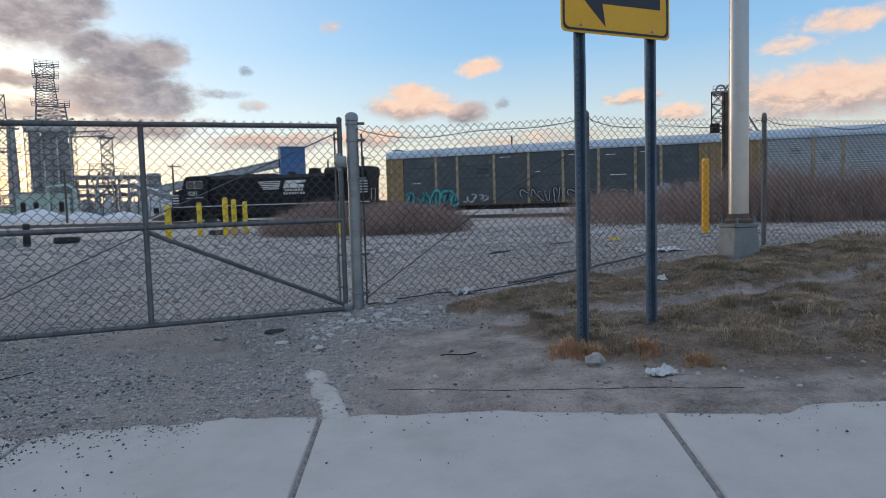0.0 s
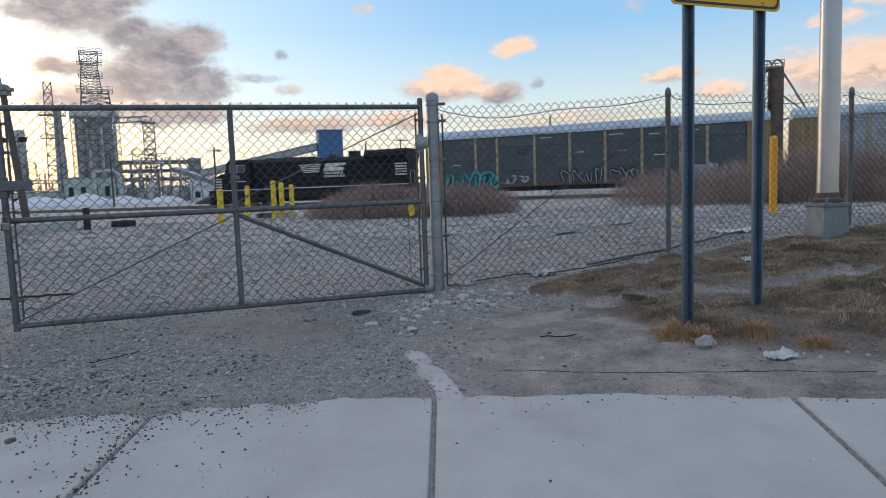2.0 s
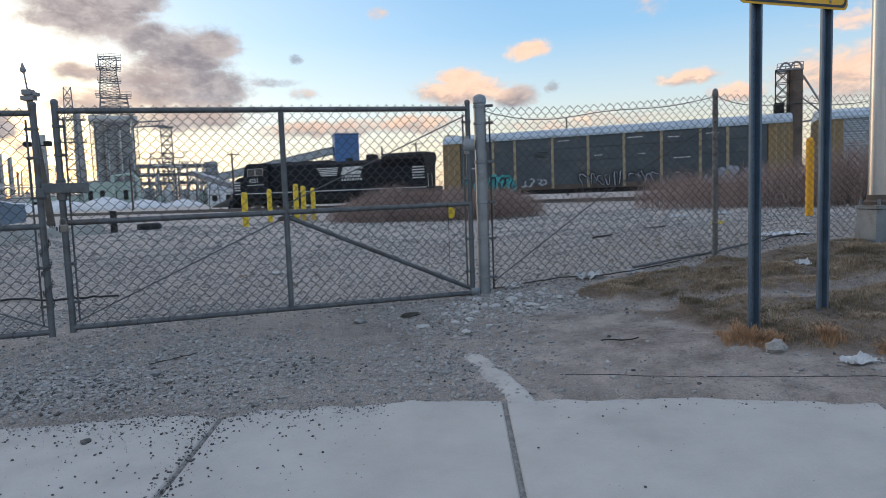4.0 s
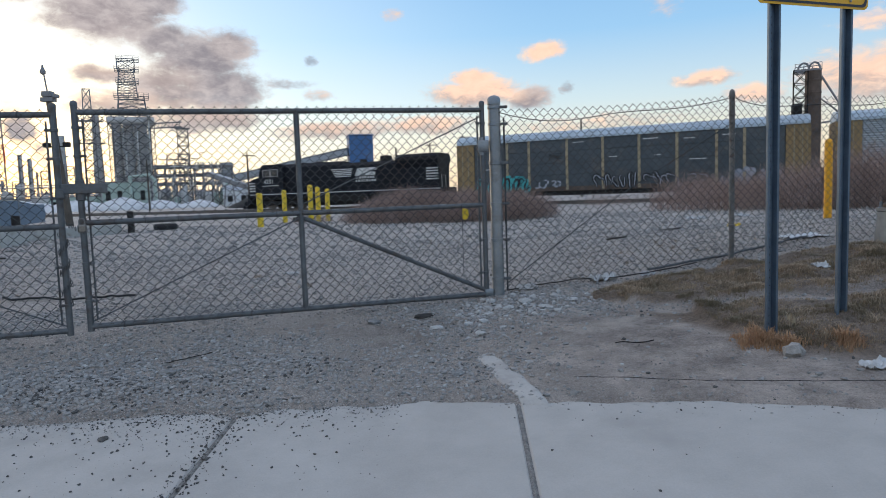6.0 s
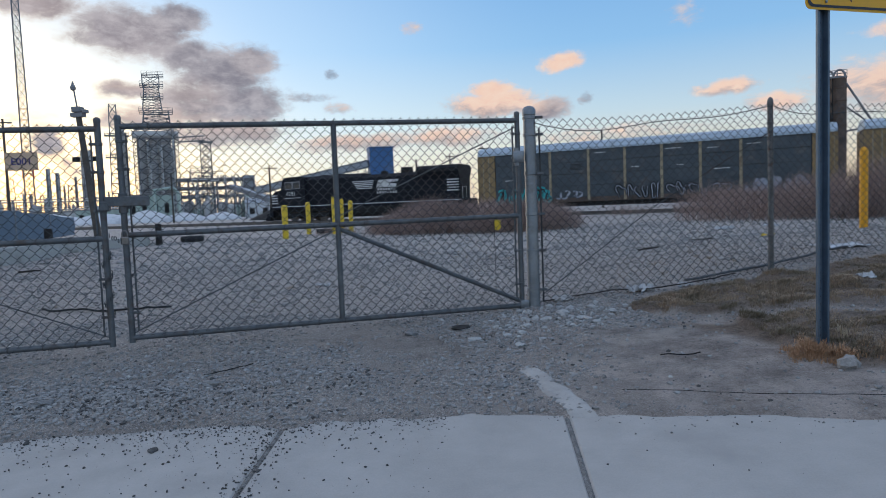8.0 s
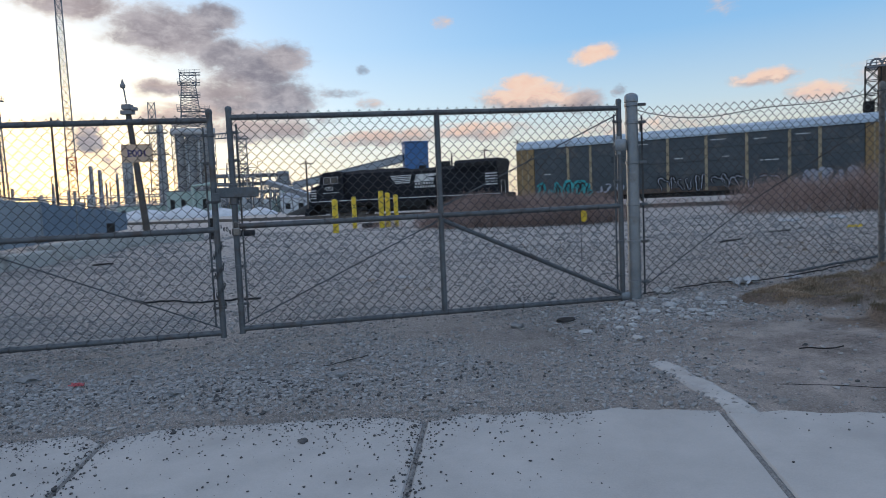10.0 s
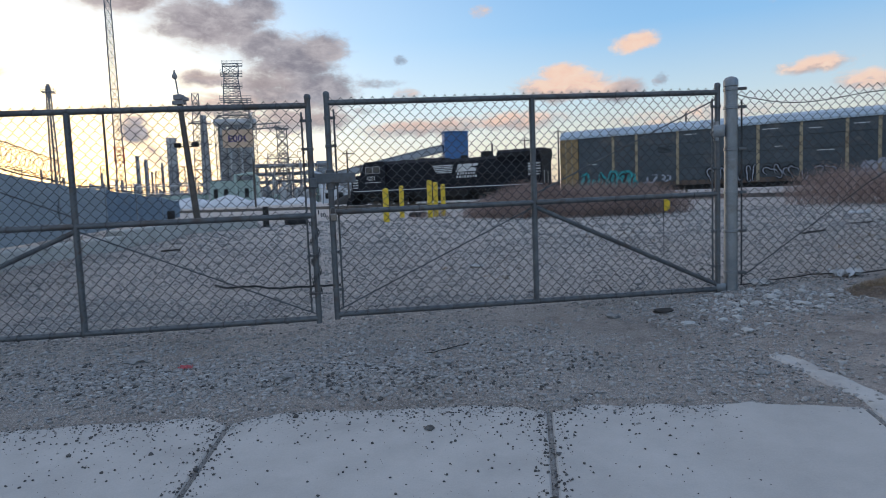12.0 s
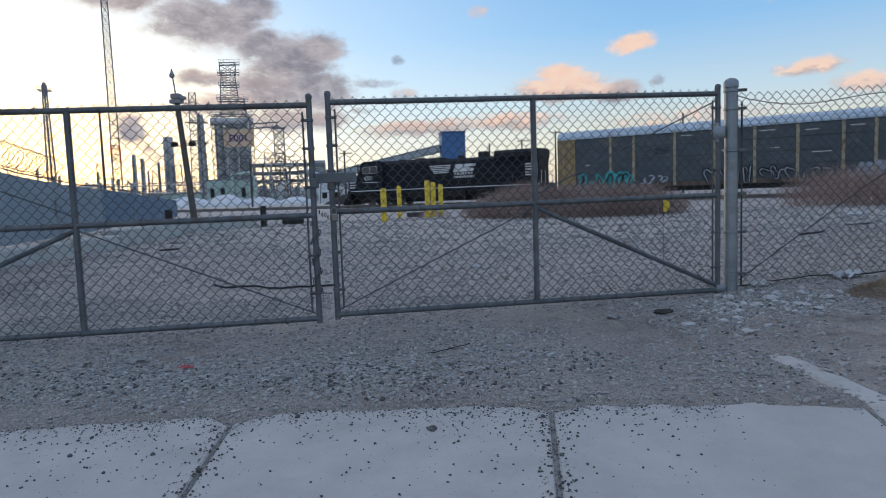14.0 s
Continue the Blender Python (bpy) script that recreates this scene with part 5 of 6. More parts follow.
# crowded small vessels and pipes before the rack
p = far(-20.8, D - 26)
t = thing("process_unit", "crowd of small grey vessels, pipes and ladders", "process plant", "refinery", (p.x, p.y, 0), 21)
for i in range(26):
    x, y, h = rng.uniform(-20, 19), rng.uniform(-4, 8), rng.uniform(3, 10)
    column(t, x, y, rng.uniform(0.4, 1.3), 0, h, rng.choice((VESSEL, VESSEL, PALEGREEN)), 2)
for i in range(34):
    x, y, h = rng.uniform(-20, 19), rng.uniform(-6, 6), rng.uniform(4, 15)
    part("pipe", Shape().wire([(x, y, 0), (x, y, h), (x + rng.uniform(-5, 5), y, h), (x + rng.uniform(-5, 5), y, h * 0.6)], rng.uniform(0.12, 0.28), 5), rng.choice((VESSEL, STEEL)), t)
for i in range(7):
    x = -18 + i * 5.6
    lattice(t, "frame", (x, 4), 3.2, 3.2, 0, rng.uniform(8, 15), 3, 0.14, STEEL)
p = far(-36.0, D - 10)
t = thing("process_unit", "distant crowd of pipes and low vessels", "process plant", "refinery", (p.x, p.y, 0), 36)
for i in range(24):
    x, y, h = rng.uniform(-38, 40), rng.uniform(-4, 8), rng.uniform(4, 11)
    column(t, x, y, rng.uniform(0.5, 1.5), 0, h, VESSEL, 2)
for i in range(30):
    x, y, h = rng.uniform(-38, 40), rng.uniform(-6, 6), rng.uniform(5, 13)
    part("pipe", Shape().wire([(x, y, 0), (x, y, h), (x + rng.uniform(-6, 6), y, h)], rng.uniform(0.12, 0.25), 5), VESSEL, t)

for i in range(16):
    x, h = -38 + i * 5.0 + rng.uniform(-2, 2), rng.uniform(7, 19)
    lattice(t, "frame", (x, rng.uniform(-3, 8)), rng.uniform(2.2, 4.5), rng.uniform(2.0, 3.5), 0, h, max(3, int(h / 3)), 0.11, STEEL)
for z in (6.0, 9.0):
    part("pipe_bridge", Shape().rod((-38, -5, z), (40, -5, z), 0.35, n=6).rod((-38, -4, z + 0.9), (40, -4, z + 0.9), 0.25, n=6), VESSEL, t)

# stacks, flares, crane boom
def stack(az_deg, top_el, r0, r1, dist, label, rings=4, name="stack", ladder=True):
    q = far(az_deg, dist)
    z1 = EYE0.z + dist * math.tan(radians(top_el))
    th = thing(name, label, "chimney stack", "refinery", (q.x, q.y, 0), 20)
    prof = [(r0, 0)]
    for i in range(rings):
        k = (i + 1) / (rings + 0.5)
        z, r = z1 * k, r0 + (r1 - r0) * k
        prof += [(r, z - 0.2), (r * 1.25 + 0.3, z - 0.15), (r * 1.25 + 0.3, z + 0.15), (r, z + 0.2)]
    prof += [(r1, z1), (r1 * 0.8, z1), (r1 * 0.8, z1 - 0.5)]
    part("shaft", Shape().lathe(prof, 14), VESSEL if ladder else SHEDWHITE, th, smooth=True)
    if ladder:
        part("ladder", Shape().rod((0, -r0 - 0.5, 0), (0, -r1 - 0.5, z1), 0.2, n=5), STEEL, th)
    return th


stack(-27.85, 7.2, 2.3, 1.3, D, "tapered grey refinery stack with guy frame", 2)
stack(-30.4, 5.4, 2.3, 2.0, D, "grey refinery column with ring platforms", 5)
stack(-33.0, 4.0, 1.0, 0.8, D, "slim grey refinery chimney", 2)
stack(-32.4, 3.7, 1.0, 0.8, D, "slim grey refinery chimney", 2)
for az_deg, e, r in ((-29.0, 2.2, 0.4), (-31.2, 3.4, 0.7), (-32.0, 2.7, 0.5), (-34.2, 2.1, 0.8), (-35.6, 2.7, 0.7), (-36.4, 1.9, 1.0), (-38.2, 2.4, 0.8), (-39.6, 3.0, 0.6), (-41.4, 2.3, 1.0), (-26.3, 2.7, 1.1)):
    stack(az_deg, e, r, r * 0.75, D + 20, "far slim grey refinery column with ring platforms", 4)
for az_deg, e, w0, w1, label in ((-28.35, 8.95, 5.0, 2.6, "tapering lattice flare mast"), (-38.7, 9.1, 3.4, 1.4, "tapering lattice flare mast with a tip"), (-34.25, 19.5, 3.4, 2.0, "tall lattice crane boom rising out of sight")):
    q = far(az_deg, D)
    th = thing("lattice_mast", label, "lattice mast", "refinery", (q.x, q.y, 0), 30)
    zt = EYE0.z + D * math.tan(radians(e))
    lattice(th, "mast", (0, 0), w0, w1, 0, zt, int(zt / 4), 0.16, STEEL)
    if az_deg < -38:
        part("tip", Shape().rod((0, 0, zt - 4), (0, 0, zt + 1), 0.9, 0.6, 10).rod((0, 0, 0), (0, 0, zt), 0.35, n=6), STEEL, th)
        deck(th, 0, 0, zt - 2, 4.5, 4.5)
    if az_deg == -34.25:
        lattice(th, "painted_section", (0, 0), 3.5, 3.3, 19, 26, 2, 0.16, REDPAINT, "red painted section")
    if az_deg == -28.35:
        deck(th, 1, 0, 36, 9, 4)
        deck(th, 1, 0, 27, 9, 4)

# low plant buildings along the rails
def block(name, label, az_deg, dist, w, d, h, mat, turn=20, roof=0.0, cat="building", group="plant buildings"):
    q = far(az_deg, dist)
    th = thing(name, label, cat, group, (q.x, q.y, 0), turn)
    if roof:
        part("wall", Shape().box(-w / 2, -d / 2, -0.5, w / 2, d / 2, h, c=0.05), mat, th)
        part("roof", Shape().prism([(-d / 2 - 0.3, h), (0, h + roof), (d / 2 + 0.3, h)], -w / 2 - 0.3, w / 2 + 0.3, "x"), GALLERY, th)
    else:
        part("wall", Shape().box(-w / 2, -d / 2, -0.5, w / 2, d / 2, h, c=0.05), mat, th)
        part("roof", Shape().box(-w / 2 - 0.2, -d / 2 - 0.2, h + 0.005, w / 2 + 0.2, d / 2 + 0.2, h + 0.3, c=0.05), STEEL, th)
    for i in range(max(2, int(w / 3))):
        x = -w / 2 + (i + 0.5) * w / max(2, int(w / 3))
        part("opening", Shape().box(x - 0.6, -d / 2 - 0.06, h * 0.35, x + 0.6, -d / 2 - 0.004, h * 0.7), BLACKGEAR, th, "dark opening")
    return th


th = block("green_pump_house", "pale green plant house with pipe frame", -26.0, 210, 12, 7, 8.0, PALEGREEN)
part("pipe_frame", Shape().wire([(1.5, -4.5, 0), (1.5, -4.5, 9.5), (6.5, -4.5, 10.0), (8.0, -4.5, 8.5), (8.0, -4.5, 0)], 0.55, 8), PALEGREEN, th, "bent pale green duct")
block("plant_house", "low pale green plant house", -29.6, 215, 12, 8, 4.2, PALEGREEN)
block("plant_house", "low grey control house", -34.5, 240, 40, 10, 4.2, VESSEL)
block("far_shed", "long low white shed with sheet roof", -15.8, 170, 16, 10, 4.2, SHEDWHITE, 10, 1.5)
block("far_shed", "small white shed with a yellow fascia", -13.6, 130, 7.0, 5, 4.0, SHEDWHITE, 8, 0.8)
for az_deg, dist, w, h in ((-29.5, 165, 16, 3.2), (-26.4, 160, 12, 3.6), (-23.6, 165, 11, 2.8), (-20.6, 160, 9, 2.6), (-33.0, 170, 18, 3.4), (-37.5, 170, 20, 3.0), (-41.5, 165, 16, 3.2)):
    q = far(az_deg, dist)
    s = Shape()
    n, m = 22, 8
    pts = []
    for j in range(m + 1):
        for i in range(n):
            a, k = 2 * math.pi * i / n, j / m
            rr = (1 - k ** 2.6) ** 0.8 * (1 + 0.22 * n2d(math.cos(a) * 2 + az_deg, math.sin(a) * 2, 1.0, az_deg))
            pts.append((w / 2 * rr * math.cos(a), w / 3 * rr * math.sin(a), -0.4 + h * k * (1 + 0.2 * n2d(math.cos(a) * 3, math.sin(a) * 3 + k, 1.3, dist))))
    s.add(pts, [(j * n + i, j * n + (i + 1) % n, (j + 1) * n + (i + 1) % n, (j + 1) * n + i) for j in range(m) for i in range(n)])
    solid("covered_stockpile", s, TARP, "stockpile under a wrinkled white tarpaulin", "stockpile", "covered stockpiles", (q.x, q.y, 0), 15, smooth=True)

# conveyors and the blue silo
D2 = 112.0
q = far(-7.05, D2)
silo = thing("transfer_tower", "blue sheet-clad conveyor transfer tower on steel legs", "conveyor tower", at=(q.x, q.y, 0), turn=14)
part("body", Shape().box(-2.0, -2.0, 6.0, 2.0, 2.0, 11.8, c=0.08), BLUECLAD, silo, "blue corrugated cladding")
for i in range(9):
    part("rib", Shape().box(-1.95 + i * 0.46, -2.04, 6.05, -1.87 + i * 0.46, -2.004, 11.75), BLUECLAD, silo)
part("roof", Shape().box(-2.15, -2.15, 11.805, 2.15, 2.15, 12.0, c=0.04), BLUECLAD, silo)
for x in (-1.8, 1.8):
    for y in (-1.8, 1.8):
        part("leg", Shape().rod((x, y, -0.5), (x, y, 6.1), 0.18, n=8), STEEL, silo)


def gallery(label, a, b, w, h, mat, legs):
    th = thing("conveyor", label, "conveyor", "conveyors", tuple(a))
    v = b - a
    L = v.length
    m = (v.to_track_quat("X", "Z")).to_matrix().to_4x4()
    part("gallery", Shape().box(0, -w / 2, 0, L, w / 2, h, m, 0.12), mat, th)
    part("roof_edge", Shape().box(0, -w / 2 - 0.08, h + 0.004, L, w / 2 + 0.08, h + 0.12, m), GALLERY, th)
    truss = Shape()
    for i in range(int(L / 2)):
        truss.rod(m @ Vector((i * 2, -w / 2 - 0.06, -0.9)), m @ Vector((i * 2 + 1, -w / 2 - 0.06, 0)), 0.06, n=4).rod(m @ Vector((i * 2 + 1, -w / 2 - 0.06, 0)), m @ Vector((i * 2 + 2, -w / 2 - 0.06, -0.9)), 0.06, n=4)
    truss.rod(m @ Vector((0, -w / 2 - 0.06, -0.9)), m @ Vector((L, -w / 2 - 0.06, -0.9)), 0.08, n=4)
    part("truss", truss, STEEL, th)
    for k in legs:
        c = v * k
        part("trestle", Shape().rod((c.x - 0.8, c.y, c.z - 0.4), (c.x - 1.3, c.y, -a.z - 0.3), 0.14, n=6).rod((c.x + 0.8, c.y, c.z - 0.4), (c.x + 1.3, c.y, -a.z - 0.3), 0.14, n=6).rod((c.x - 1.0, c.y, c.z * 0.5 - a.z * 0.5), (c.x + 1.0, c.y, c.z * 0.5 - a.z * 0.5), 0.1, n=5), STEEL, th)


gallery("pale covered conveyor rising to the blue tower", far(-17.6, 118, 1.7), far(-8.0, D2, 3.75), 1.6, 1.1, GALLERY, (0.2, 0.5, 0.8))
gallery("dark open conveyor rising towards the blue tower", far(-11.6, 112, 0.5), far(-5.6, 104, 2.3), 1.6, 0.8, STEEL, (0.3, 0.65))
gallery("low dark conveyor beside the pipe rack", far(-19.8, 150, 2.2), far(-15.6, 140, 0.6), 1.6, 0.9, STEEL, (0.4, 0.8))
for az_deg, dist, w, h in ((-12.8, 108, 12, 1.6), (-9.5, 110, 10, 1.3), (-16.5, 112, 9, 1.5)):
    q = far(az_deg, dist)
    prof = [(w / 2, -0.4), (w / 2.6, h * 0.35), (w / 4.5, h * 0.75), (w / 12, h * 1.15), (0.05, h * 1.25)]
    solid("coal_heap", Shape().lathe(prof, 18), BLACKGEAR, "dark heap of loose coal beside the conveyor", "heap", "dark heaps", (q.x, q.y, 0.2), smooth=True)

# dark hoist tower behind the wagons
q = far(29.5, 150)
t = thing("hoist_tower", "dark steel tower round a rusty cylinder with a raking strut", "industrial tower", at=(q.x, q.y, 0), turn=-28)
top = EYE0.z + 150 * math.tan(radians(8.9))
column(t, 0.9, 0, 1.45, 0, top - 0.9, DARKRUST, 9)
lattice(t, "frame", (-1.3, -0.6), 2.5, 2.5, 0, top - 1.2, 9, 0.13, BLACKGEAR)
deck(t, 0, 0, top - 1.3, 4.6, 4.4)
for x in (-0.8, 1.1):
    pts = [(x + 1.0 * math.cos(a), 0, top - 1.2 + 1.5 * math.sin(a)) for a in (math.pi * i / 12 for i in range(13))]
    part("hoop", Shape().wire(pts, 0.2, 6), STEEL, t, "bent dark pipe hoop")
part("raking_strut", Shape().rod((2.3, 0, top - 2.5), (6.6, 0, 14.6), 0.22, n=6).rod((2.3, 0, top - 7), (6.6, 0, 14.0), 0.16, n=6).rod((2.3, 0, 13.2), (6.8, 0, 13.8), 0.2, n=6).rod((6.6, 0, 0), (6.6, 0, 14.8), 0.18, n=6), STEEL, t)
part("hopper", Shape().box(-2.9, -1.6, 15.0, -1.0, 0.6, 17.2, c=0.2), BLACKGEAR, t)

# poles
def utility_pole(label, base, h, r=0.13, arm=0.0, lean=(0, 0), group="utility poles"):
    th = thing("utility_pole", label, "utility pole", group, tuple(base))
    topv = Vector((lean[0], lean[1], h))
    part("shaft", Shape().rod((0, 0, -0.3), topv, r * 1.25, r * 0.8, n=10), WEATHERWOOD, th, smooth=True)
    if arm:
        part("crossarm", Shape().box(-arm, -0.08, h - 0.5, arm, 0.08, h - 0.35), WEATHERWOOD, th)
        part("lamp_head", Shape().box(arm, -0.14, h - 0.55, arm + 0.5, 0.14, h - 0.36, c=0.04), STEEL, th)
    return th


for az_deg, e, dist, arm in ((-16.6, 4.1, 100, 0.7), (-15.4, 2.9, 110, 0.7), (12.3, 6.0, 95, 0.0), (-0.9, 4.6, 120, 0.9), (-3.9, 4.3, 95, 0.0), (2.0, 5.2, 120, 0.8), (-35.6, 7.6, 90, 0.5), (-24.4, 3.6, 120, 0.0)):
    q = far(az_deg, dist)
    utility_pole("dark wooden utility pole behind the tracks", (q.x, q.y, 0.3), EYE0.z + dist * math.tan(radians(e)) - 0.3, 0.14, arm)
lean = thing("camera_pole", "leaning timber pole carrying floodlights and a camera mast", "camera pole", at=(-21.9, 37.0, 0.3))
topv = Vector((-0.55, -0.2, 7.2))
part("shaft", Shape().rod((0, 0, -0.3), topv, 0.20, 0.15, n=12), WEATHERWOOD, lean, smooth=True)
part("mast", Shape().rod(topv, topv + Vector((-0.12, -0.1, 1.5)), 0.04, n=6).lathe([(0.02, -0.18), (0.13, -0.1), (0.15, 0.02), (0.08, 0.16), (0.03, 0.35)], 10, Matrix.Translation(topv + Vector((-0.12, -0.1, 1.3)))), STEEL, lean, "thin mast with a dome")
part("bracket", Shape().box(-0.34, -0.2, -0.3, 0.34, 0.2, -0.08, Matrix.Translation(topv)).box(-0.26, -0.24, -0.05, 0.26, 0.24, 0.25, Matrix.Translation(topv), 0.05), STEEL, lean)
for dx in (-0.55, 0.55):
    part("floodlight", Shape().box(-0.17, -0.15, -0.13, 0.17, 0.15, 0.13, Matrix.Translation(topv * 0.62 + Vector((dx, 0, 0.1))), 0.04).rod(topv * 0.62, topv * 0.62 + Vector((dx, 0, 0)), 0.035, n=5), BLACKGEAR, lean, "black floodlight on an arm")
part("camera", Shape().box(-0.1, -0.3, -0.09, 0.1, 0.1, 0.09, Matrix.Translation(topv + Vector((0.48, 0, -0.02))), 0.03), STEEL, lean, "small grey camera")

# ---- yard: screened fence, kerb walls, weeds ----
SF = [(-9.3, 6.6), (-10.6, 9.7), (-12.1, 13.4), (-13.6, 17.0), (-15.2, 20.8), (-17.1, 25.4), (-19.2, 30.4)]
ST = [2.25, 2.18, 1.96, 1.92, 1.85, 1.76, 1.62]
for i, (a, b) in enumerate(zip(SF, SF[1:])):
    zb = 0.80
    th = thing("screen_fence", "fence bay hung with faded blue windscreen fabric" if i > 2 else "fence bay hung with faded grey-blue fabric", "fence", "screened yard fence", (a[0], a[1], 0))
    v = Vector((b[0] - a[0], b[1] - a[1], 0))
    nrm = Vector((-v.y, v.x, 0)).normalized()
    n, m = 16, 6
    pts = []
    for side in (0.0, 0.012):
        for j in range(m + 1):
            for k in range(n + 1):
                u = k / n
                zt = ST[i] + (ST[i + 1] - ST[i]) * u - 0.05 * math.sin(math.pi * u) - 0.03
                q = v * u + nrm * (side + 0.05 * n2d(u * 5 + i, j * 0.5, 1.0, 4))
                pts.append((q.x, q.y, zb + (zt - zb) * j / m))
    k0 = (n + 1) * (m + 1)
    f = [(j * (n + 1) + k, j * (n + 1) + k + 1, (j + 1) * (n + 1) + k + 1, (j + 1) * (n + 1) + k) for j in range(m) for k in range(n)]
    f += [tuple(k0 + x for x in reversed(q)) for q in f]
    part("fabric", Shape().add(pts, f), SCREEN if i > 2 else GREYSCREEN, th, smooth=True)
    part("post", Shape().rod((0, 0, 0.2), (0, 0, ST[i] + 0.10), 0.035, n=8), GALV, th, smooth=True)
    part("top_cable", Shape().wire([(0, 0, ST[i] + 0.02), (v.x / 2, v.y / 2, (ST[i] + ST[i + 1]) / 2 - 0.02), (v.x, v.y, ST[i + 1] + 0.02)], 0.014, 5), WIRE, th)
    if i < 2:
        coil = [(v.x * k / 160 + 0.22 * math.cos(k * 0.75) * nrm.x, v.y * k / 160 + 0.22 * math.cos(k * 0.75) * nrm.y, ST[i] + (ST[i + 1] - ST[i]) * k / 160 + 0.25 + 0.22 * math.sin(k * 0.75)) for k in range(161)]
        part("razor_coil", Shape().wire(coil, 0.006, 4), WIRE, th, "coil of barbed wire")


def kerb_wall(a, b, h, w, mat, label):
    v = Vector((b[0] - a[0], b[1] - a[1], 0))
    turn = math.degrees(math.atan2(v.y, v.x))
    z = min(ground_z(*a), ground_z(*b)) - 0.1
    s = Shape().box(0, -w / 2, 0, v.length, w / 2, h + 0.1, c=0.03)
    return solid("concrete_barrier", s, mat, label, "concrete barrier", "yard barriers", (a[0], a[1], z), turn, smooth=False)


kerb_wall((-10.2, 7.8), (-11.0, 13.6), 0.42, 0.34, BARRIER, "low weathered concrete kerb wall under the fence")
kerb_wall((-11.1, 13.7), (-12.0, 17.6), 0.40, 0.34, BARRIER, "low weathered concrete kerb wall, chipped")
kerb_wall((-12.6, 18.4), (-11.9, 22.4), 0.34, 0.35, BARRIER, "pale concrete barrier block by a stub post")
for x, y in ((-12.4, 18.1), (-11.45, 22.4)):
    solid("stub_post", Shape().rod((0, 0, -0.1), (0, 0, 0.72), 0.11, 0.10, 10), DARKJUNK, "short dark timber stub post", "post", "stub posts", (x, y, ground_z(x, y)), smooth=True)


def weed_patch(label, outline, count, h0, h1, seed, mat, branch=8):
    """Thin dry stems with side twigs, crowded together."""
    rng = random.Random(seed)
    v, f = [], []
    (x0, x1), (ya, yb), shape = outline
    for i in range(count):
        for tries in range(30):
            x, y = rng.uniform(x0, x1), rng.uniform(ya, yb)
            if shape(x, y) > rng.random():
                break
        dens = shape(x, y)
        h = rng.uniform(h0, h1) * (0.45 + 0.55 * dens) * (1 + 0.35 * n2d(x, y, 0.6, seed))
        z = ground_z(x, y) - 0.03
        lx, ly = rng.uniform(-0.4, 0.4) * h, rng.uniform(-0.4, 0.4) * h
        def blade(px, py, pz, qx, qy, qz, w):
            a = rng.uniform(0, 3.14)
            k = len(v)
            dx, dy = w * math.cos(a), w * math.sin(a)
            v.extend([(px - dx, py - dy, pz), (px + dx, py + dy, pz), (qx + dx * 0.4, qy + dy * 0.4, qz), (qx - dx * 0.4, qy - dy * 0.4, qz)])
            f.append((k, k + 1, k + 2, k + 3))
        blade(x, y, z, x + lx, y + ly, z + h, 0.005)
        for b in range(branch):
            k = rng.uniform(0.25, 0.95)
            bx, by, bz = x + lx * k, y + ly * k, z + h * k
            r = h * rng.uniform(0.10, 0.34)
            a = rng.uniform(0, 6.28)
            blade(bx, by, bz, bx + r * math.cos(a), by + r * math.sin(a), bz + r * rng.uniform(0.1, 1.0), 0.006)
    s = Shape()
    s.v, s.f = v, f
    return solid("dry_weeds", s, mat, label, "weeds", "", kind="stuff")


def blob(cx, cy, rx, ry):
    return lambda x, y: max(0.0, 1 - (((x - cx) / rx) ** 2 + ((y - cy) / ry) ** 2) ** 1.5)


def many(*fs):
    return lambda x, y: max(fn(x, y) for fn in fs)


weed_patch("thicket of dry reddish-brown weeds before the tracks", ((-5.5, 6.5), (21.5, 31), many(blob(-2.0, 25.2, 3.0, 3.4), blob(0.3, 24.2, 2.8, 3.4))), 8000, 0.55, 1.15, 3, TWIG)
weed_patch("wide thicket of dry reddish-brown weeds before the wagons", ((5.5, 30), (18.5, 34), many(blob(12, 25.5, 5.5, 4.5), blob(18.5, 24.5, 8.0, 5.5), blob(27, 26, 8.0, 6.5), blob(9.8, 28.5, 2.2, 2.2))), 12500, 0.8, 1.6, 5, TWIG)
weed_patch("taller crown of dry weeds behind the fence", ((10, 30), (20, 30), many(blob(14.0, 23.5, 3.5, 3.0), blob(20.0, 22.5, 5.0, 3.0), blob(26.0, 25, 4.5, 4.0))), 7000, 1.2, 2.2, 6, TWIG)
weed_patch("scattered dry weeds along the track", ((-25, 40), (33, 47), lambda x, y: max(0.0, n2d(x, y, 0.25, 2) * 2.2) * (1 if abs(y - (52 - 0.43 * x)) < 9 else 0)), 2500, 0.4, 1.0, 9, TWIG, 3)
weed_patch("scattered dry weeds by the bollards", ((-7.5, -3), (24.5, 29), lambda x, y: max(0.0, n2d(x, y, 0.7, 5) * 1.6)), 500, 0.2, 0.5, 10, TWIG, 3)


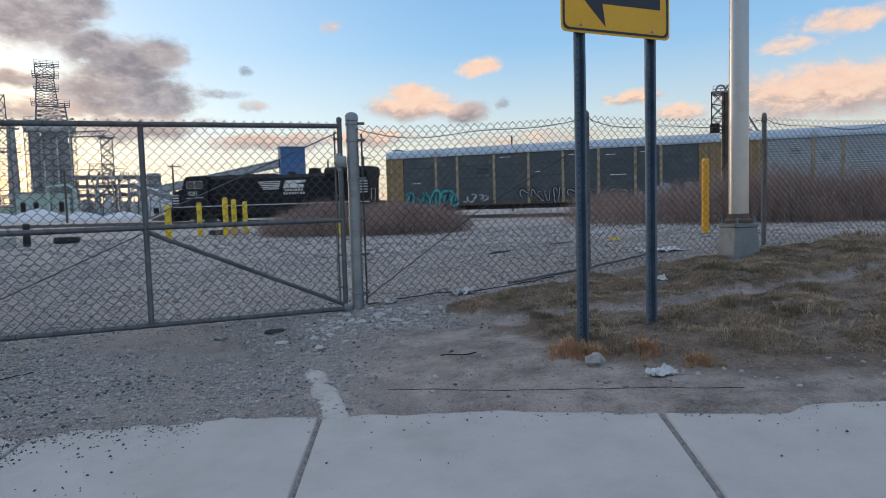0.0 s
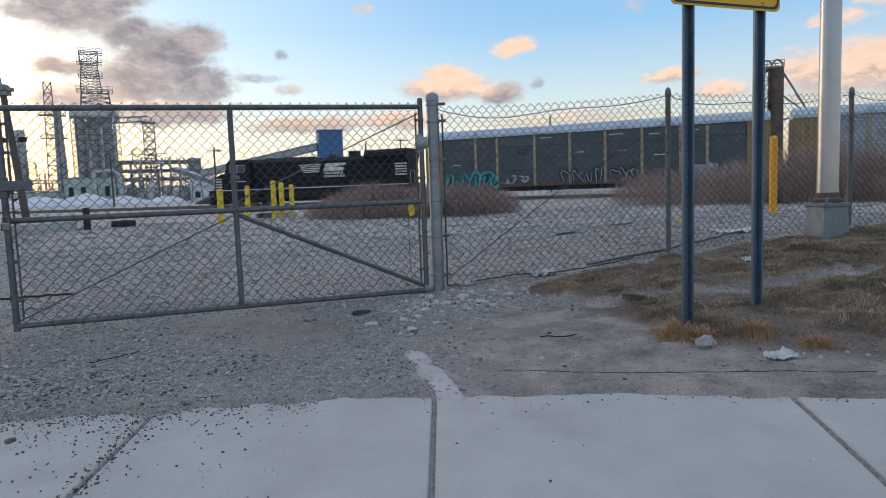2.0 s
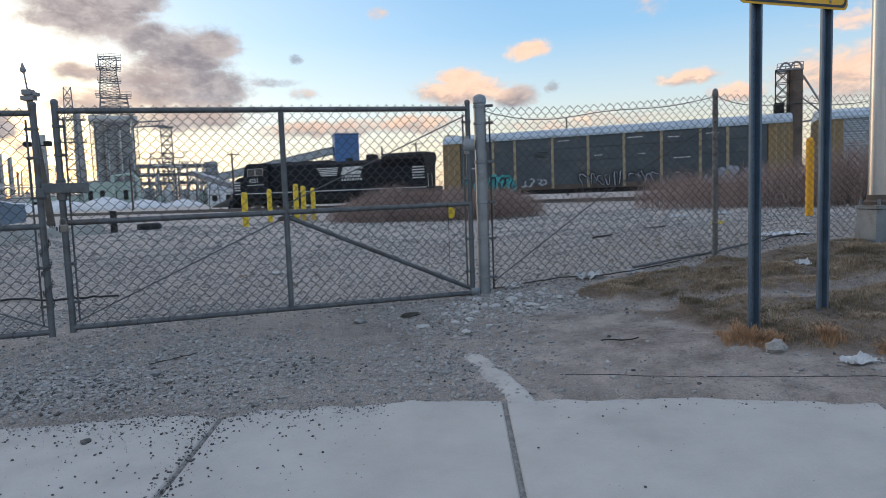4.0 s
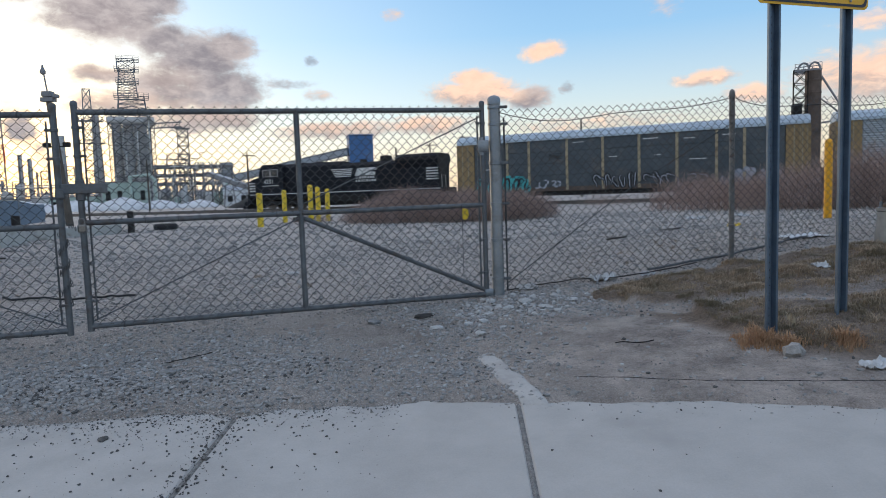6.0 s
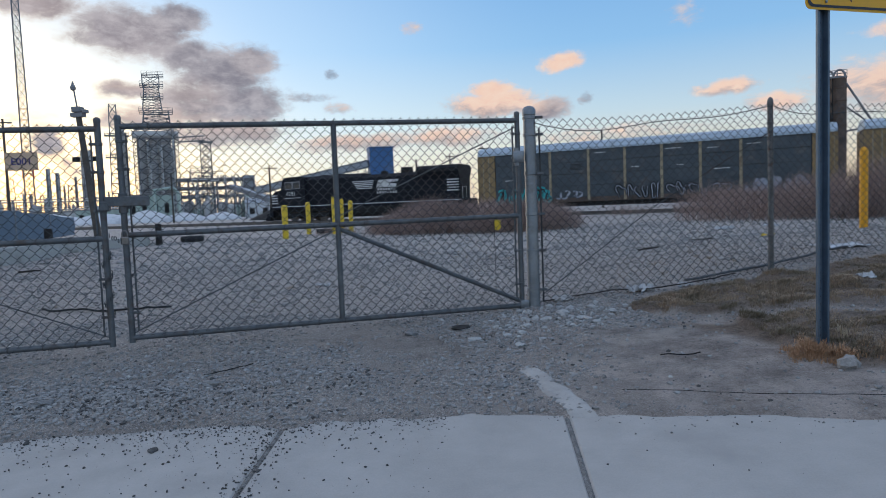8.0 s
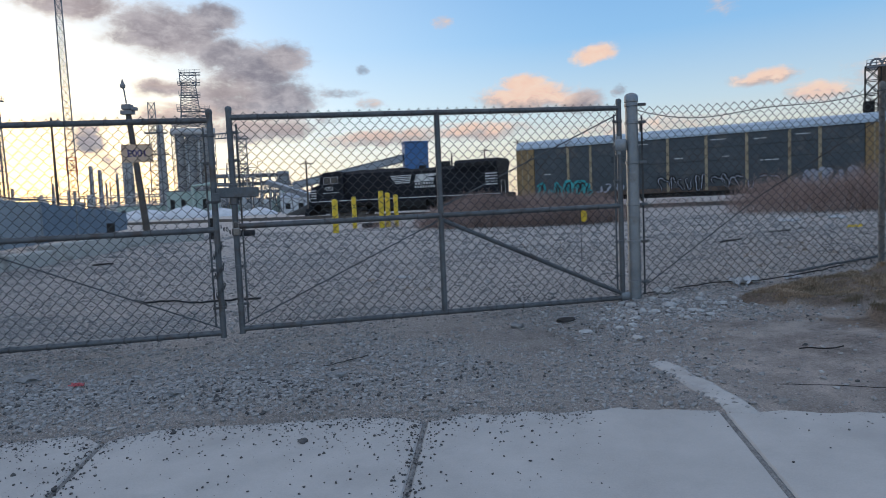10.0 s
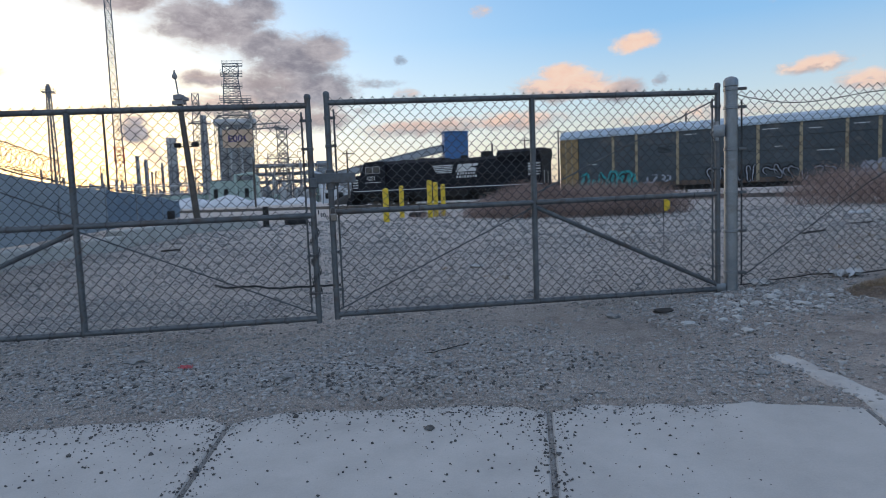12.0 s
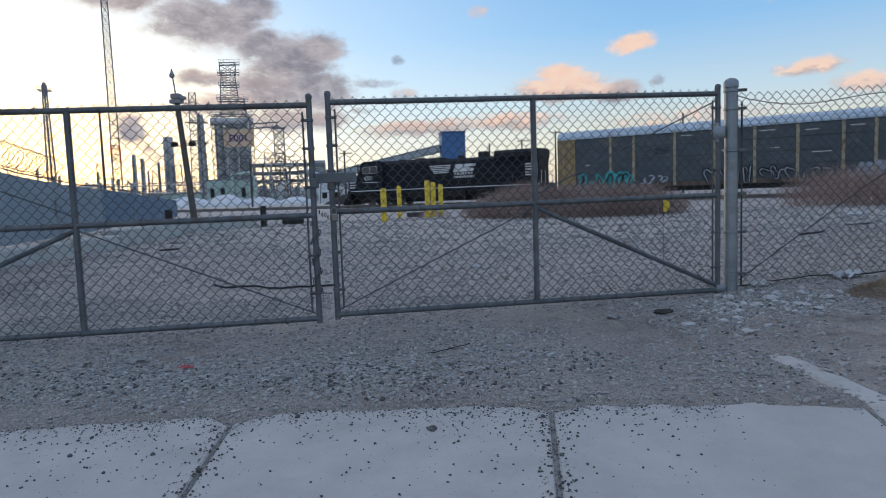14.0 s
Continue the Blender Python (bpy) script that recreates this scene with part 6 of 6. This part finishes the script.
def tuft_patch(label, x0, x1, y0, y1, count, h0, h1, mat, weight, seed, w=0.0035):
    rng = random.Random(seed)
    v, f = [], []
    made = 0
    while made < count:
        cx, cy = rng.uniform(x0, x1), rng.uniform(y0, y1)
        k = weight(cx, cy)
        if rng.random() > k:
            continue
        hh = rng.uniform(h0, h1) * (0.5 + 0.5 * k) * (1 + 0.5 * n2d(cx, cy, 2.5, seed))
        cz = ground_z(cx, cy) - 0.01
        spread = rng.uniform(0.3, 1.3)
        for b in range(rng.randint(9, 16)):
            a = rng.uniform(0, 6.28)
            r0 = rng.uniform(0, 0.035)
            px, py = cx + r0 * math.cos(a), cy + r0 * math.sin(a)
            h = hh * rng.uniform(0.5, 1.1)
            o = h * spread * rng.uniform(0.2, 0.9)
            n1x, n1y = -math.sin(a) * w, math.cos(a) * w
            mx, my, mz = px + o * 0.35 * math.cos(a), py + o * 0.35 * math.sin(a), cz + h * 0.62
            tx, ty, tz = px + o * math.cos(a), py + o * math.sin(a), cz + h * rng.uniform(0.7, 1.0)
            i = len(v)
            v.extend([(px - n1x, py - n1y, cz), (px + n1x, py + n1y, cz), (mx + n1x * 0.8, my + n1y * 0.8, mz), (mx - n1x * 0.8, my - n1y * 0.8, mz), (tx, ty, tz)])
            f.append((i, i + 1, i + 2, i + 3))
            f.append((i + 3, i + 2, i + 4))
            made += 1
    s = Shape()
    s.v, s.f = v, f
    return solid("grass", s, mat, label, "grass", "", kind="stuff")


def matted(x, y):
    """Grass gathered in clumps with thin places between."""
    c = n2d(x, y, 4.2, 51) + 0.6 * n2d(x, y, 10.0, 52)
    return grassy(x, y) * (0.3 + 0.7 * step(c, -0.3, 0.25))


def hummocks(*spots):
    return lambda x, y: max(math.exp(-(((x - a) / r) ** 2 + ((y - b) / r) ** 2)) for a, b, r in spots)


tuft_patch("matted dead brown grass on the verge", 0.2, 5.2, 4.1, 8.6, 270000, 0.018, 0.058, STRAW, matted, 1, 0.0022)
tuft_patch("dead brown grass further along the verge", 5.2, 9.0, 4.0, 9.5, 24000, 0.05, 0.13, STRAW, matted, 2, 0.005)
tuft_patch("russet dead grass round the sign posts", 0.75, 2.6, 4.4, 5.9, 4200, 0.035, 0.10, RUSSET, hummocks((0.92, 5.22, 0.11), (1.05, 5.13, 0.08), (1.36, 5.06, 0.08), (1.62, 4.78, 0.07)), 7, 0.0028)
tuft_patch("bleached broken stalks in the verge grass", 0.9, 3.2, 4.7, 6.0, 300, 0.06, 0.13, STALK, hummocks((1.16, 5.45, 0.08), (1.5, 5.12, 0.12), (1.9, 5.0, 0.15), (2.6, 5.2, 0.3)), 9, 0.003)
tuft_patch("sparse dry grass wisps in the gravel", -8, 6, 8, 16, 1500, 0.03, 0.09, STRAW, lambda x, y: max(0.0, n2d(x, y, 0.5, 14)), 8)

# ---- stones and litter ----
ICO_V = [(0, 0, 1), (0.894, 0, 0.447), (0.276, 0.851, 0.447), (-0.724, 0.526, 0.447), (-0.724, -0.526, 0.447), (0.276, -0.851, 0.447), (0.724, 0.526, -0.447), (-0.276, 0.851, -0.447), (-0.894, 0, -0.447), (-0.276, -0.851, -0.447), (0.724, -0.526, -0.447), (0, 0, -1)]
ICO_F = [(0, 1, 2), (0, 2, 3), (0, 3, 4), (0, 4, 5), (0, 5, 1), (1, 6, 2), (2, 7, 3), (3, 8, 4), (4, 9, 5), (5, 10, 1), (6, 7, 2), (7, 8, 3), (8, 9, 4), (9, 10, 5), (10, 6, 1), (11, 7, 6), (11, 8, 7), (11, 9, 8), (11, 10, 9), (11, 6, 10)]


def stone_points(rng, r, flat=0.75):
    sx, sy, sz = r * rng.uniform(0.7, 1.3), r * rng.uniform(0.6, 1.1), r * flat * rng.uniform(0.7, 1.2)
    a = rng.uniform(0, 6.28)
    c, s = math.cos(a), math.sin(a)
    out = []
    for x, y, z in ICO_V:
        k = rng.uniform(0.6, 1.25)
        px, py = x * sx * k, y * sy * k
        out.append((px * c - py * s, px * s + py * c, z * sz * k))
    return out


def scatter(name, label, count, x0, x1, y0, y1, r0, r1, mat, weight, seed, sink=0.3, height=None):
    rng = random.Random(seed)
    s = Shape()
    made = 0
    while made < count:
        x, y = rng.uniform(x0, x1), rng.uniform(y0, y1)
        if rng.random() > weight(x, y):
            continue
        r = r0 + (r1 - r0) * rng.random() ** 3
        z = (height or ground_z)(x, y) + r * 0.6 * (1 - sink) - 0.3 * r
        s.add([(px + x, py + y, pz + z) for px, py, pz in stone_points(rng, r)], ICO_F)
        made += 1
    return solid(name, s, mat, label, "gravel", "", kind="stuff")


def gravel_weight(x, y):
    if y < dirt_edge(x) + 0.02 or grassy(x, y) > 0.2:
        return 0.0
    k = 0.45 + 0.8 * n2d(x, y, 0.8, 31) + 0.4 * n2d(x, y, 2.5, 32)
    k *= 1 - 0.9 * step(x + 0.5 * n2d(x, y, 1.7, 35), -1.3, 0.1) * (1 - step(y + 0.3 * n2d(x, y, 2.1, 36), 6.0, 6.8))
    return min(1.0, max(0.03, k))


def on_slab(x, y):
    return land(x, y) + 0.006


scatter("gravel", "grey crushed stone strewn over the dirt before the gates", 38000, -8, 3.0, 4.2, 7.6, 0.004, 0.022, STONE, gravel_weight, 41)
scatter("gravel", "grey crushed stone covering the yard inside the gates", 20000, -11, 6, 7.4, 13.5, 0.007, 0.030, STONE, lambda x, y: min(1.0, 0.6 + 0.8 * n2d(x, y, 0.7, 33)) if grassy(x, y) < 0.2 else 0.0, 42)
scatter("gravel", "grey crushed stone across the far yard", 9000, -18, 14, 13, 27, 0.02, 0.07, STONE, lambda x, y: min(1.0, 0.6 + 0.8 * n2d(x, y, 0.5, 34)), 43)
scatter("gravel", "pale limestone chips by the gate post", 300, -1.6, 0.7, 6.2, 7.5, 0.008, 0.040, PALESTONE, lambda x, y: math.exp(-(((x + 0.45) / 0.5) ** 2 + ((y - 6.85) / 0.32) ** 2)), 44)
scatter("gravel", "pale chips among the yard gravel", 4600, -10, 6, 4.8, 16, 0.004, 0.026, PALESTONE, lambda x, y: gravel_weight(x, y) * 0.7, 45)


scatter("gravel", "loose dark gravel heaped beside the pavement", 6500, -7, -1.6, 4.55, 6.0, 0.004, 0.021, STONE, lambda x, y: min(1.0, max(0.0, heaped(x, y))) if y > dirt_edge(x) else 0.0, 50)
scatter("gravel", "dark crumbs among the heaped gravel", 1300, -7, -1.6, 4.55, 6.0, 0.004, 0.022, DARKSTONE, lambda x, y: min(1.0, max(0.0, heaped(x, y))) if y > dirt_edge(x) else 0.0, 51)


def slab_dust(x, y):
    e = dirt_edge(x) - y
    if e < -0.02 or y < 3.4:
        return 0.0
    k = (0.9 if x < -1.2 else 0.05) * math.exp(-e / 0.12) + (0.035 if x < -1.2 else 0.003)
    for j, la in ((-4.08, -0.19), (-2.33, 0.0), (-5.85, -0.25)):
        k += 0.9 * math.exp(-((x - j - la * (y - 4.5)) / 0.08) ** 2)
        k += 0.35 * math.exp(-((x - j + 0.35) / 0.35) ** 2) * math.exp(-e / 0.4)
    return min(1.0, k)


scatter("gravel", "dark grit and pebbles spilled on the pavement", 4200, -6.5, 2.5, 3.4, 4.85, 0.0015, 0.009, DARKSTONE, slab_dust, 46, height=on_slab)
scatter("gravel", "a few larger dark stones on the pavement", 30, -6.0, 2.3, 3.5, 4.6, 0.008, 0.020, DARKSTONE, slab_dust, 47, height=on_slab)


scatter("gravel", "dark stones mixed through the yard gravel", 9000, -9, 3.0, 4.3, 12.5, 0.003, 0.017, DARKSTONE, gravel_weight, 49)


def edge_grit(x, y):
    e = dirt_edge(x) - y
    return (1.0 if x < -1 else 0.2) * math.exp(-abs(e) / 0.07) if e > -0.05 and y > 3.4 else 0.0


scatter("gravel", "fine grey grit along the pavement edge", 3000, -6.5, 2.8, 3.5, 4.9, 0.002, 0.009, STONE, edge_grit, 48, height=lambda x, y: max(on_slab(x, y), ground_z(x, y)))


def rock(label, x, y, r, mat, seed, flat=0.6, group="loose rocks", name="rock", cat="rock"):
    rng = random.Random(seed)
    bm = bmesh.new()
    bmesh.ops.create_icosphere(bm, subdivisions=2, radius=1.0)
    for v in bm.verts:
        d = v.co.copy()
        k = 1 + 0.6 * noise.noise(d * 1.7 + Vector((seed * 3.1, 0, 0))) + 0.12 * noise.noise(d * 3.5 + Vector((seed, 2, 0)))
        v.co = Vector((d.x * r * 1.15 * k, d.y * r * 0.9 * k, d.z * r * flat * k))
    me = bpy.data.meshes.new(name)
    bm.to_mesh(me)
    bm.free()
    me.materials.append(mat)
    ob = new(name, me)
    zz = (on_slab if y < dirt_edge(x) else ground_z)(x, y)
    ob.matrix_world = pose(x, y, zz + r * flat * 0.35, 0, 0, rng.uniform(0, 360))
    return tagged(ob, label, cat, group)


for x, y, r, mat, label in ((-0.29, 7.50, 0.11, PALESTONE, "pale limestone rock at the gate post foot"), (-0.55, 6.82, 0.06, PALESTONE, "pale limestone lump in the rubble"), (-0.38, 6.95, 0.07, PALESTONE, "pale limestone lump in the rubble"),
                            (-0.25, 6.75, 0.055, PALESTONE, "pale limestone lump in the rubble"), (0.05, 6.9, 0.05, PALESTONE, "pale flat stone in the dirt"), (-0.85, 6.1, 0.05, PALESTONE, "pale loose stone in the dirt"),
                            (-1.75, 6.65, 0.07, DULLSTONE, "grey angular stone in the gravel"), (-1.2, 6.4, 0.055, PALESTONE, "pale angular stone in the gravel"), (-1.05, 5.2, 0.045, DULLSTONE, "dark grey stone on the dirt"),
                            (-3.0, 5.35, 0.06, DULLSTONE, "grey stone lying on the dirt"), (-4.0, 5.1, 0.07, DULLSTONE, "grey stone lying on the dirt"), (1.00, 4.97, 0.072, ROCKGREY, "pale grey rounded rock before the sign post"),
                            (-2.95, 4.42, 0.034, DARKSTONE, "dark flat stone on the pavement"), (-5.3, 5.5, 0.08, DULLSTONE, "grey stone lying on the dirt"), (-0.75, 6.65, 0.05, PALESTONE, "pale limestone lump in the rubble"), (-0.15, 6.6, 0.045, PALESTONE, "pale limestone lump in the rubble")):
    rock(label, x, y, r * 0.85, mat, int(abs(x * 131 + y * 17)), 0.35 if mat == DARKSTONE else 0.85 if mat == ROCKGREY else 0.45)


def crumple(name, label, x, y, w, h, mat, seed, cat="litter", group="litter"):
    """A crumpled sheet lying on the ground."""
    n = 10
    pts = []
    for j in range(n + 1):
        for i in range(n + 1):
            u, v = i / n - 0.5, j / n - 0.5
            k = 1 + 0.5 * n2d(u * 3, v * 3, 1.5, seed)
            px, py = x + u * w * k, y + v * w * 0.7 * k
            pts.append((px, py, ground_z(px, py) + 0.008 + h * abs(n2d(u * 4, v * 4, 1.6, seed + 3)) * 1.6))
    f = [(j * (n + 1) + i, j * (n + 1) + i + 1, (j + 1) * (n + 1) + i + 1, (j + 1) * (n + 1) + i) for j in range(n) for i in range(n)]
    ob = solid(name, Shape().add(pts, f), mat, label, cat, group)
    so = ob.modifiers.new("thickness", "SOLIDIFY")
    so.thickness = 0.004
    return ob


crumple("plastic_litter", "crumpled white plastic bag in the fence foot", 0.49, 7.60, 0.24, 0.09, LITTER, 1)
crumple("plastic_litter", "torn white plastic scrap on the dirt", 1.30, 4.64, 0.15, 0.04, LITTER, 4)
crumple("plastic_litter", "white plastic sheet lying in the yard", 5.66, 18.3, 0.38, 0.10, LITTER, 6)
crumple("plastic_litter", "white plastic sheet lying in the yard", 7.4, 19.5, 0.38, 0.10, LITTER, 8)
crumple("plastic_litter", "flat pale sheet of board by the fence", 3.15, 8.75, 0.5, 0.03, LITTER, 9)
crumple("plastic_litter", "small white scrap at the grass edge", 0.95, 7.62, 0.13, 0.05, LITTER, 11)
crumple("plastic_litter", "small white scrap in the yard gravel", -3.1, 9.4, 0.16, 0.04, LITTER, 12)
crumple("plastic_litter", "small white scrap under the weeds", 1.6, 26.4, 0.5, 0.15, LITTER, 15)
crumple("plastic_litter", "red plastic lid crushed in the dirt", -4.82, 5.34, 0.08, 0.025, REDLITTER, 13)
crumple("plastic_litter", "small white scrap on the verge", 2.3, 6.9, 0.12, 0.05, LITTER, 17)
rock("dark rotten wood lump in the gravel", -1.31, 6.78, 0.09, DARKJUNK, 5, 0.2, "", "rotten_wood", "wood")


def ground_line(name, label, pts, r, mat, cat, lift=0.0):
    line = []
    for (x0, y0), (x1, y1) in zip(pts, pts[1:]):
        for i in range(12):
            k = i / 12
            x, y = x0 + (x1 - x0) * k, y0 + (y1 - y0) * k
            y += 0.05 * n2d(x, y, 2.2, 77) + 0.02 * n2d(x, y, 7.0, 78)
            line.append((x, y, ground_z(x, y) + r * 0.6 + lift + 0.012))
    return solid(name, Shape().wire(line, r, 6), mat, label, cat, smooth=True)


ground_line("hose", "black hose lying across the yard gravel", [(-6.1, 8.3), (-5.85, 8.05), (-5.55, 8.16), (-5.2, 8.04), (-4.85, 8.18), (-4.5, 8.1)], 0.012, RUBBER, "hose")
ground_line("pipe_length", "dark steel pipe lying along the fence", [(1.0, 7.78), (2.0, 8.05), (3.2, 8.6)], 0.013, GATE, "pipe", 0.01)
# a crack in the dirt, drawn as a thin dark strand
ground_line("thin_ground_line", "thin dark line standing for a crack in the dirt", [(-0.35, 4.92), (0.6, 4.62), (1.7, 4.28)], 0.0022, DARKJUNK, "wire", -0.012)
ground_line("thin_ground_line", "thin dark wire at the fence foot", [(-0.5, 7.42), (0.2, 7.58), (0.6, 7.5), (1.6, 7.8)], 0.006, DARKJUNK, "wire", 0.02)
ground_line("stick", "thin dark stick lying on the dirt", [(-3.15, 5.62), (-2.85, 5.86)], 0.004, DARKJUNK, "stick")
ground_line("stick", "thin dark stick lying on the dirt", [(0.05, 5.5), (0.32, 5.42)], 0.005, DARKJUNK, "stick")
ground_line("plank", "weathered dark board lying in the yard", [(1.3, 10.6), (1.65, 10.68)], 0.014, DARKJUNK, "board")
ground_line("plank", "weathered dark board lying in the yard", [(-9.4, 12.6), (-9.05, 12.75)], 0.018, DARKJUNK, "board")
ground_line("plank", "weathered dark board lying in the yard", [(2.7, 12.4), (3.1, 12.42)], 0.014, DARKJUNK, "board")
solid("old_tyre", Shape().lathe([(0.2, 0.0), (0.36, 0.0), (0.40, 0.06), (0.40, 0.16), (0.36, 0.21), (0.2, 0.21), (0.22, 0.10), (0.2, 0.0)], 20), RUBBER, "old black tyre lying flat in the yard", "tyre", "", (-7.5, 30.2, ground_z(-7.5, 30.2)), smooth=True)
solid("old_tyre", Shape().lathe([(0.2, 0.0), (0.36, 0.0), (0.40, 0.06), (0.40, 0.16), (0.36, 0.21), (0.2, 0.21), (0.22, 0.10), (0.2, 0.0)], 20), RUBBER, "old black tyre lying flat near the barrier", "tyre", "", (-11.0, 24.0, ground_z(-11.0, 24.0)), smooth=True)
crumple("plastic_litter", "yellow plastic scrap in the yard gravel", 3.45, 11.2, 0.18, 0.06, SAFETY, 23)
for x, y in ((-0.88, 8.9),):
    fl = thing("marker_flag", "small yellow marker flag on a wire stake", "marker flag", "marker flags", (x, y, ground_z(x, y)), 20)
    part("stake", Shape().rod((0, 0, -0.05), (0, 0, 0.77), 0.004, n=5), WIRE, fl)
    part("flag", Shape().prism([(0.0, 0.65), (0.05, 0.64), (0.085, 0.68), (0.08, 0.76), (0.03, 0.78), (0.0, 0.77)], -0.002, 0.002), SAFETY, fl, "curled yellow plastic flag")

# ---- gate furniture ----
latch = thing("gate_latch", "grey steel fork latch bridging the two gate leaves", "gate latch", at=(-3.99, 6.25, 1.52), turn=18)
part("bar", Shape().box(-0.13, -0.045, 0.005, 0.20, -0.02, 0.085, c=0.006), GATE, latch)
part("collar", Shape().lathe([(0.027, -0.05), (0.036, -0.045), (0.036, 0.11), (0.027, 0.115)], 12), GATE, latch, smooth=True)
part("fork", Shape().box(-0.17, -0.05, -0.03, -0.10, 0.05, 0.05, c=0.01), GATE, latch)
lock = thing("padlock", "scuffed steel padlock hanging on the gate chain", "padlock", at=(-3.965, 6.19, 1.27), turn=20)
part("body", Shape().box(-0.032, -0.016, -0.05, 0.032, 0.016, 0.012, c=0.008), BRASS, lock)
part("shackle", Shape().wire([(-0.02, 0, 0.01)] + [(0.02 * -math.cos(a), 0, 0.04 + 0.02 * math.sin(a)) for a in (math.pi * i / 8 for i in range(9))] + [(0.02, 0, 0.01)], 0.005, 6), BRASS, lock)
chain = thing("chain", "dark weathered chain wound round the gate stiles", "chain", at=(-4.13, 6.2, 0.5))
for i in range(38):
    k = i / 38
    z = 0.15 + 0.66 * k
    ang = k * 26
    lx, ly = 0.034 * math.cos(ang), 0.034 * math.sin(ang)
    if i > 32:
        lx, ly, z = 0.03 + 0.024 * (i - 32), -0.035, 0.80 - 0.012 * (i - 32) + 0.01 * (i % 2)
    ring = [(0.008 * math.cos(a), 0.0, 0.016 * math.sin(a)) for a in (2 * math.pi * j / 8 for j in range(9))]
    m = Matrix.Translation((lx, ly, z)) @ Matrix.Rotation(ang + (1.57 if i % 2 else 0), 4, "Z")
    part("link", Shape().wire([m @ Vector(q) for q in ring], 0.0035, 4), WIRE, chain)
plac = thing("gate_placard", "small faded orange placard wired to the gate mesh", "sign", at=(-4.665, 6.06, 1.90), turn=14)
pn = part("panel", Shape().box(-0.115, -0.004, -0.07, 0.115, 0.0, 0.07, c=0.001), PLACARD, plac)
text_part("lettering", "E001", 0.075, PLACTEXT, pn, Matrix.Translation((0, -0.0065, -0.026)) @ Matrix.Rotation(radians(90), 4, "X"), "dark blue lettering")
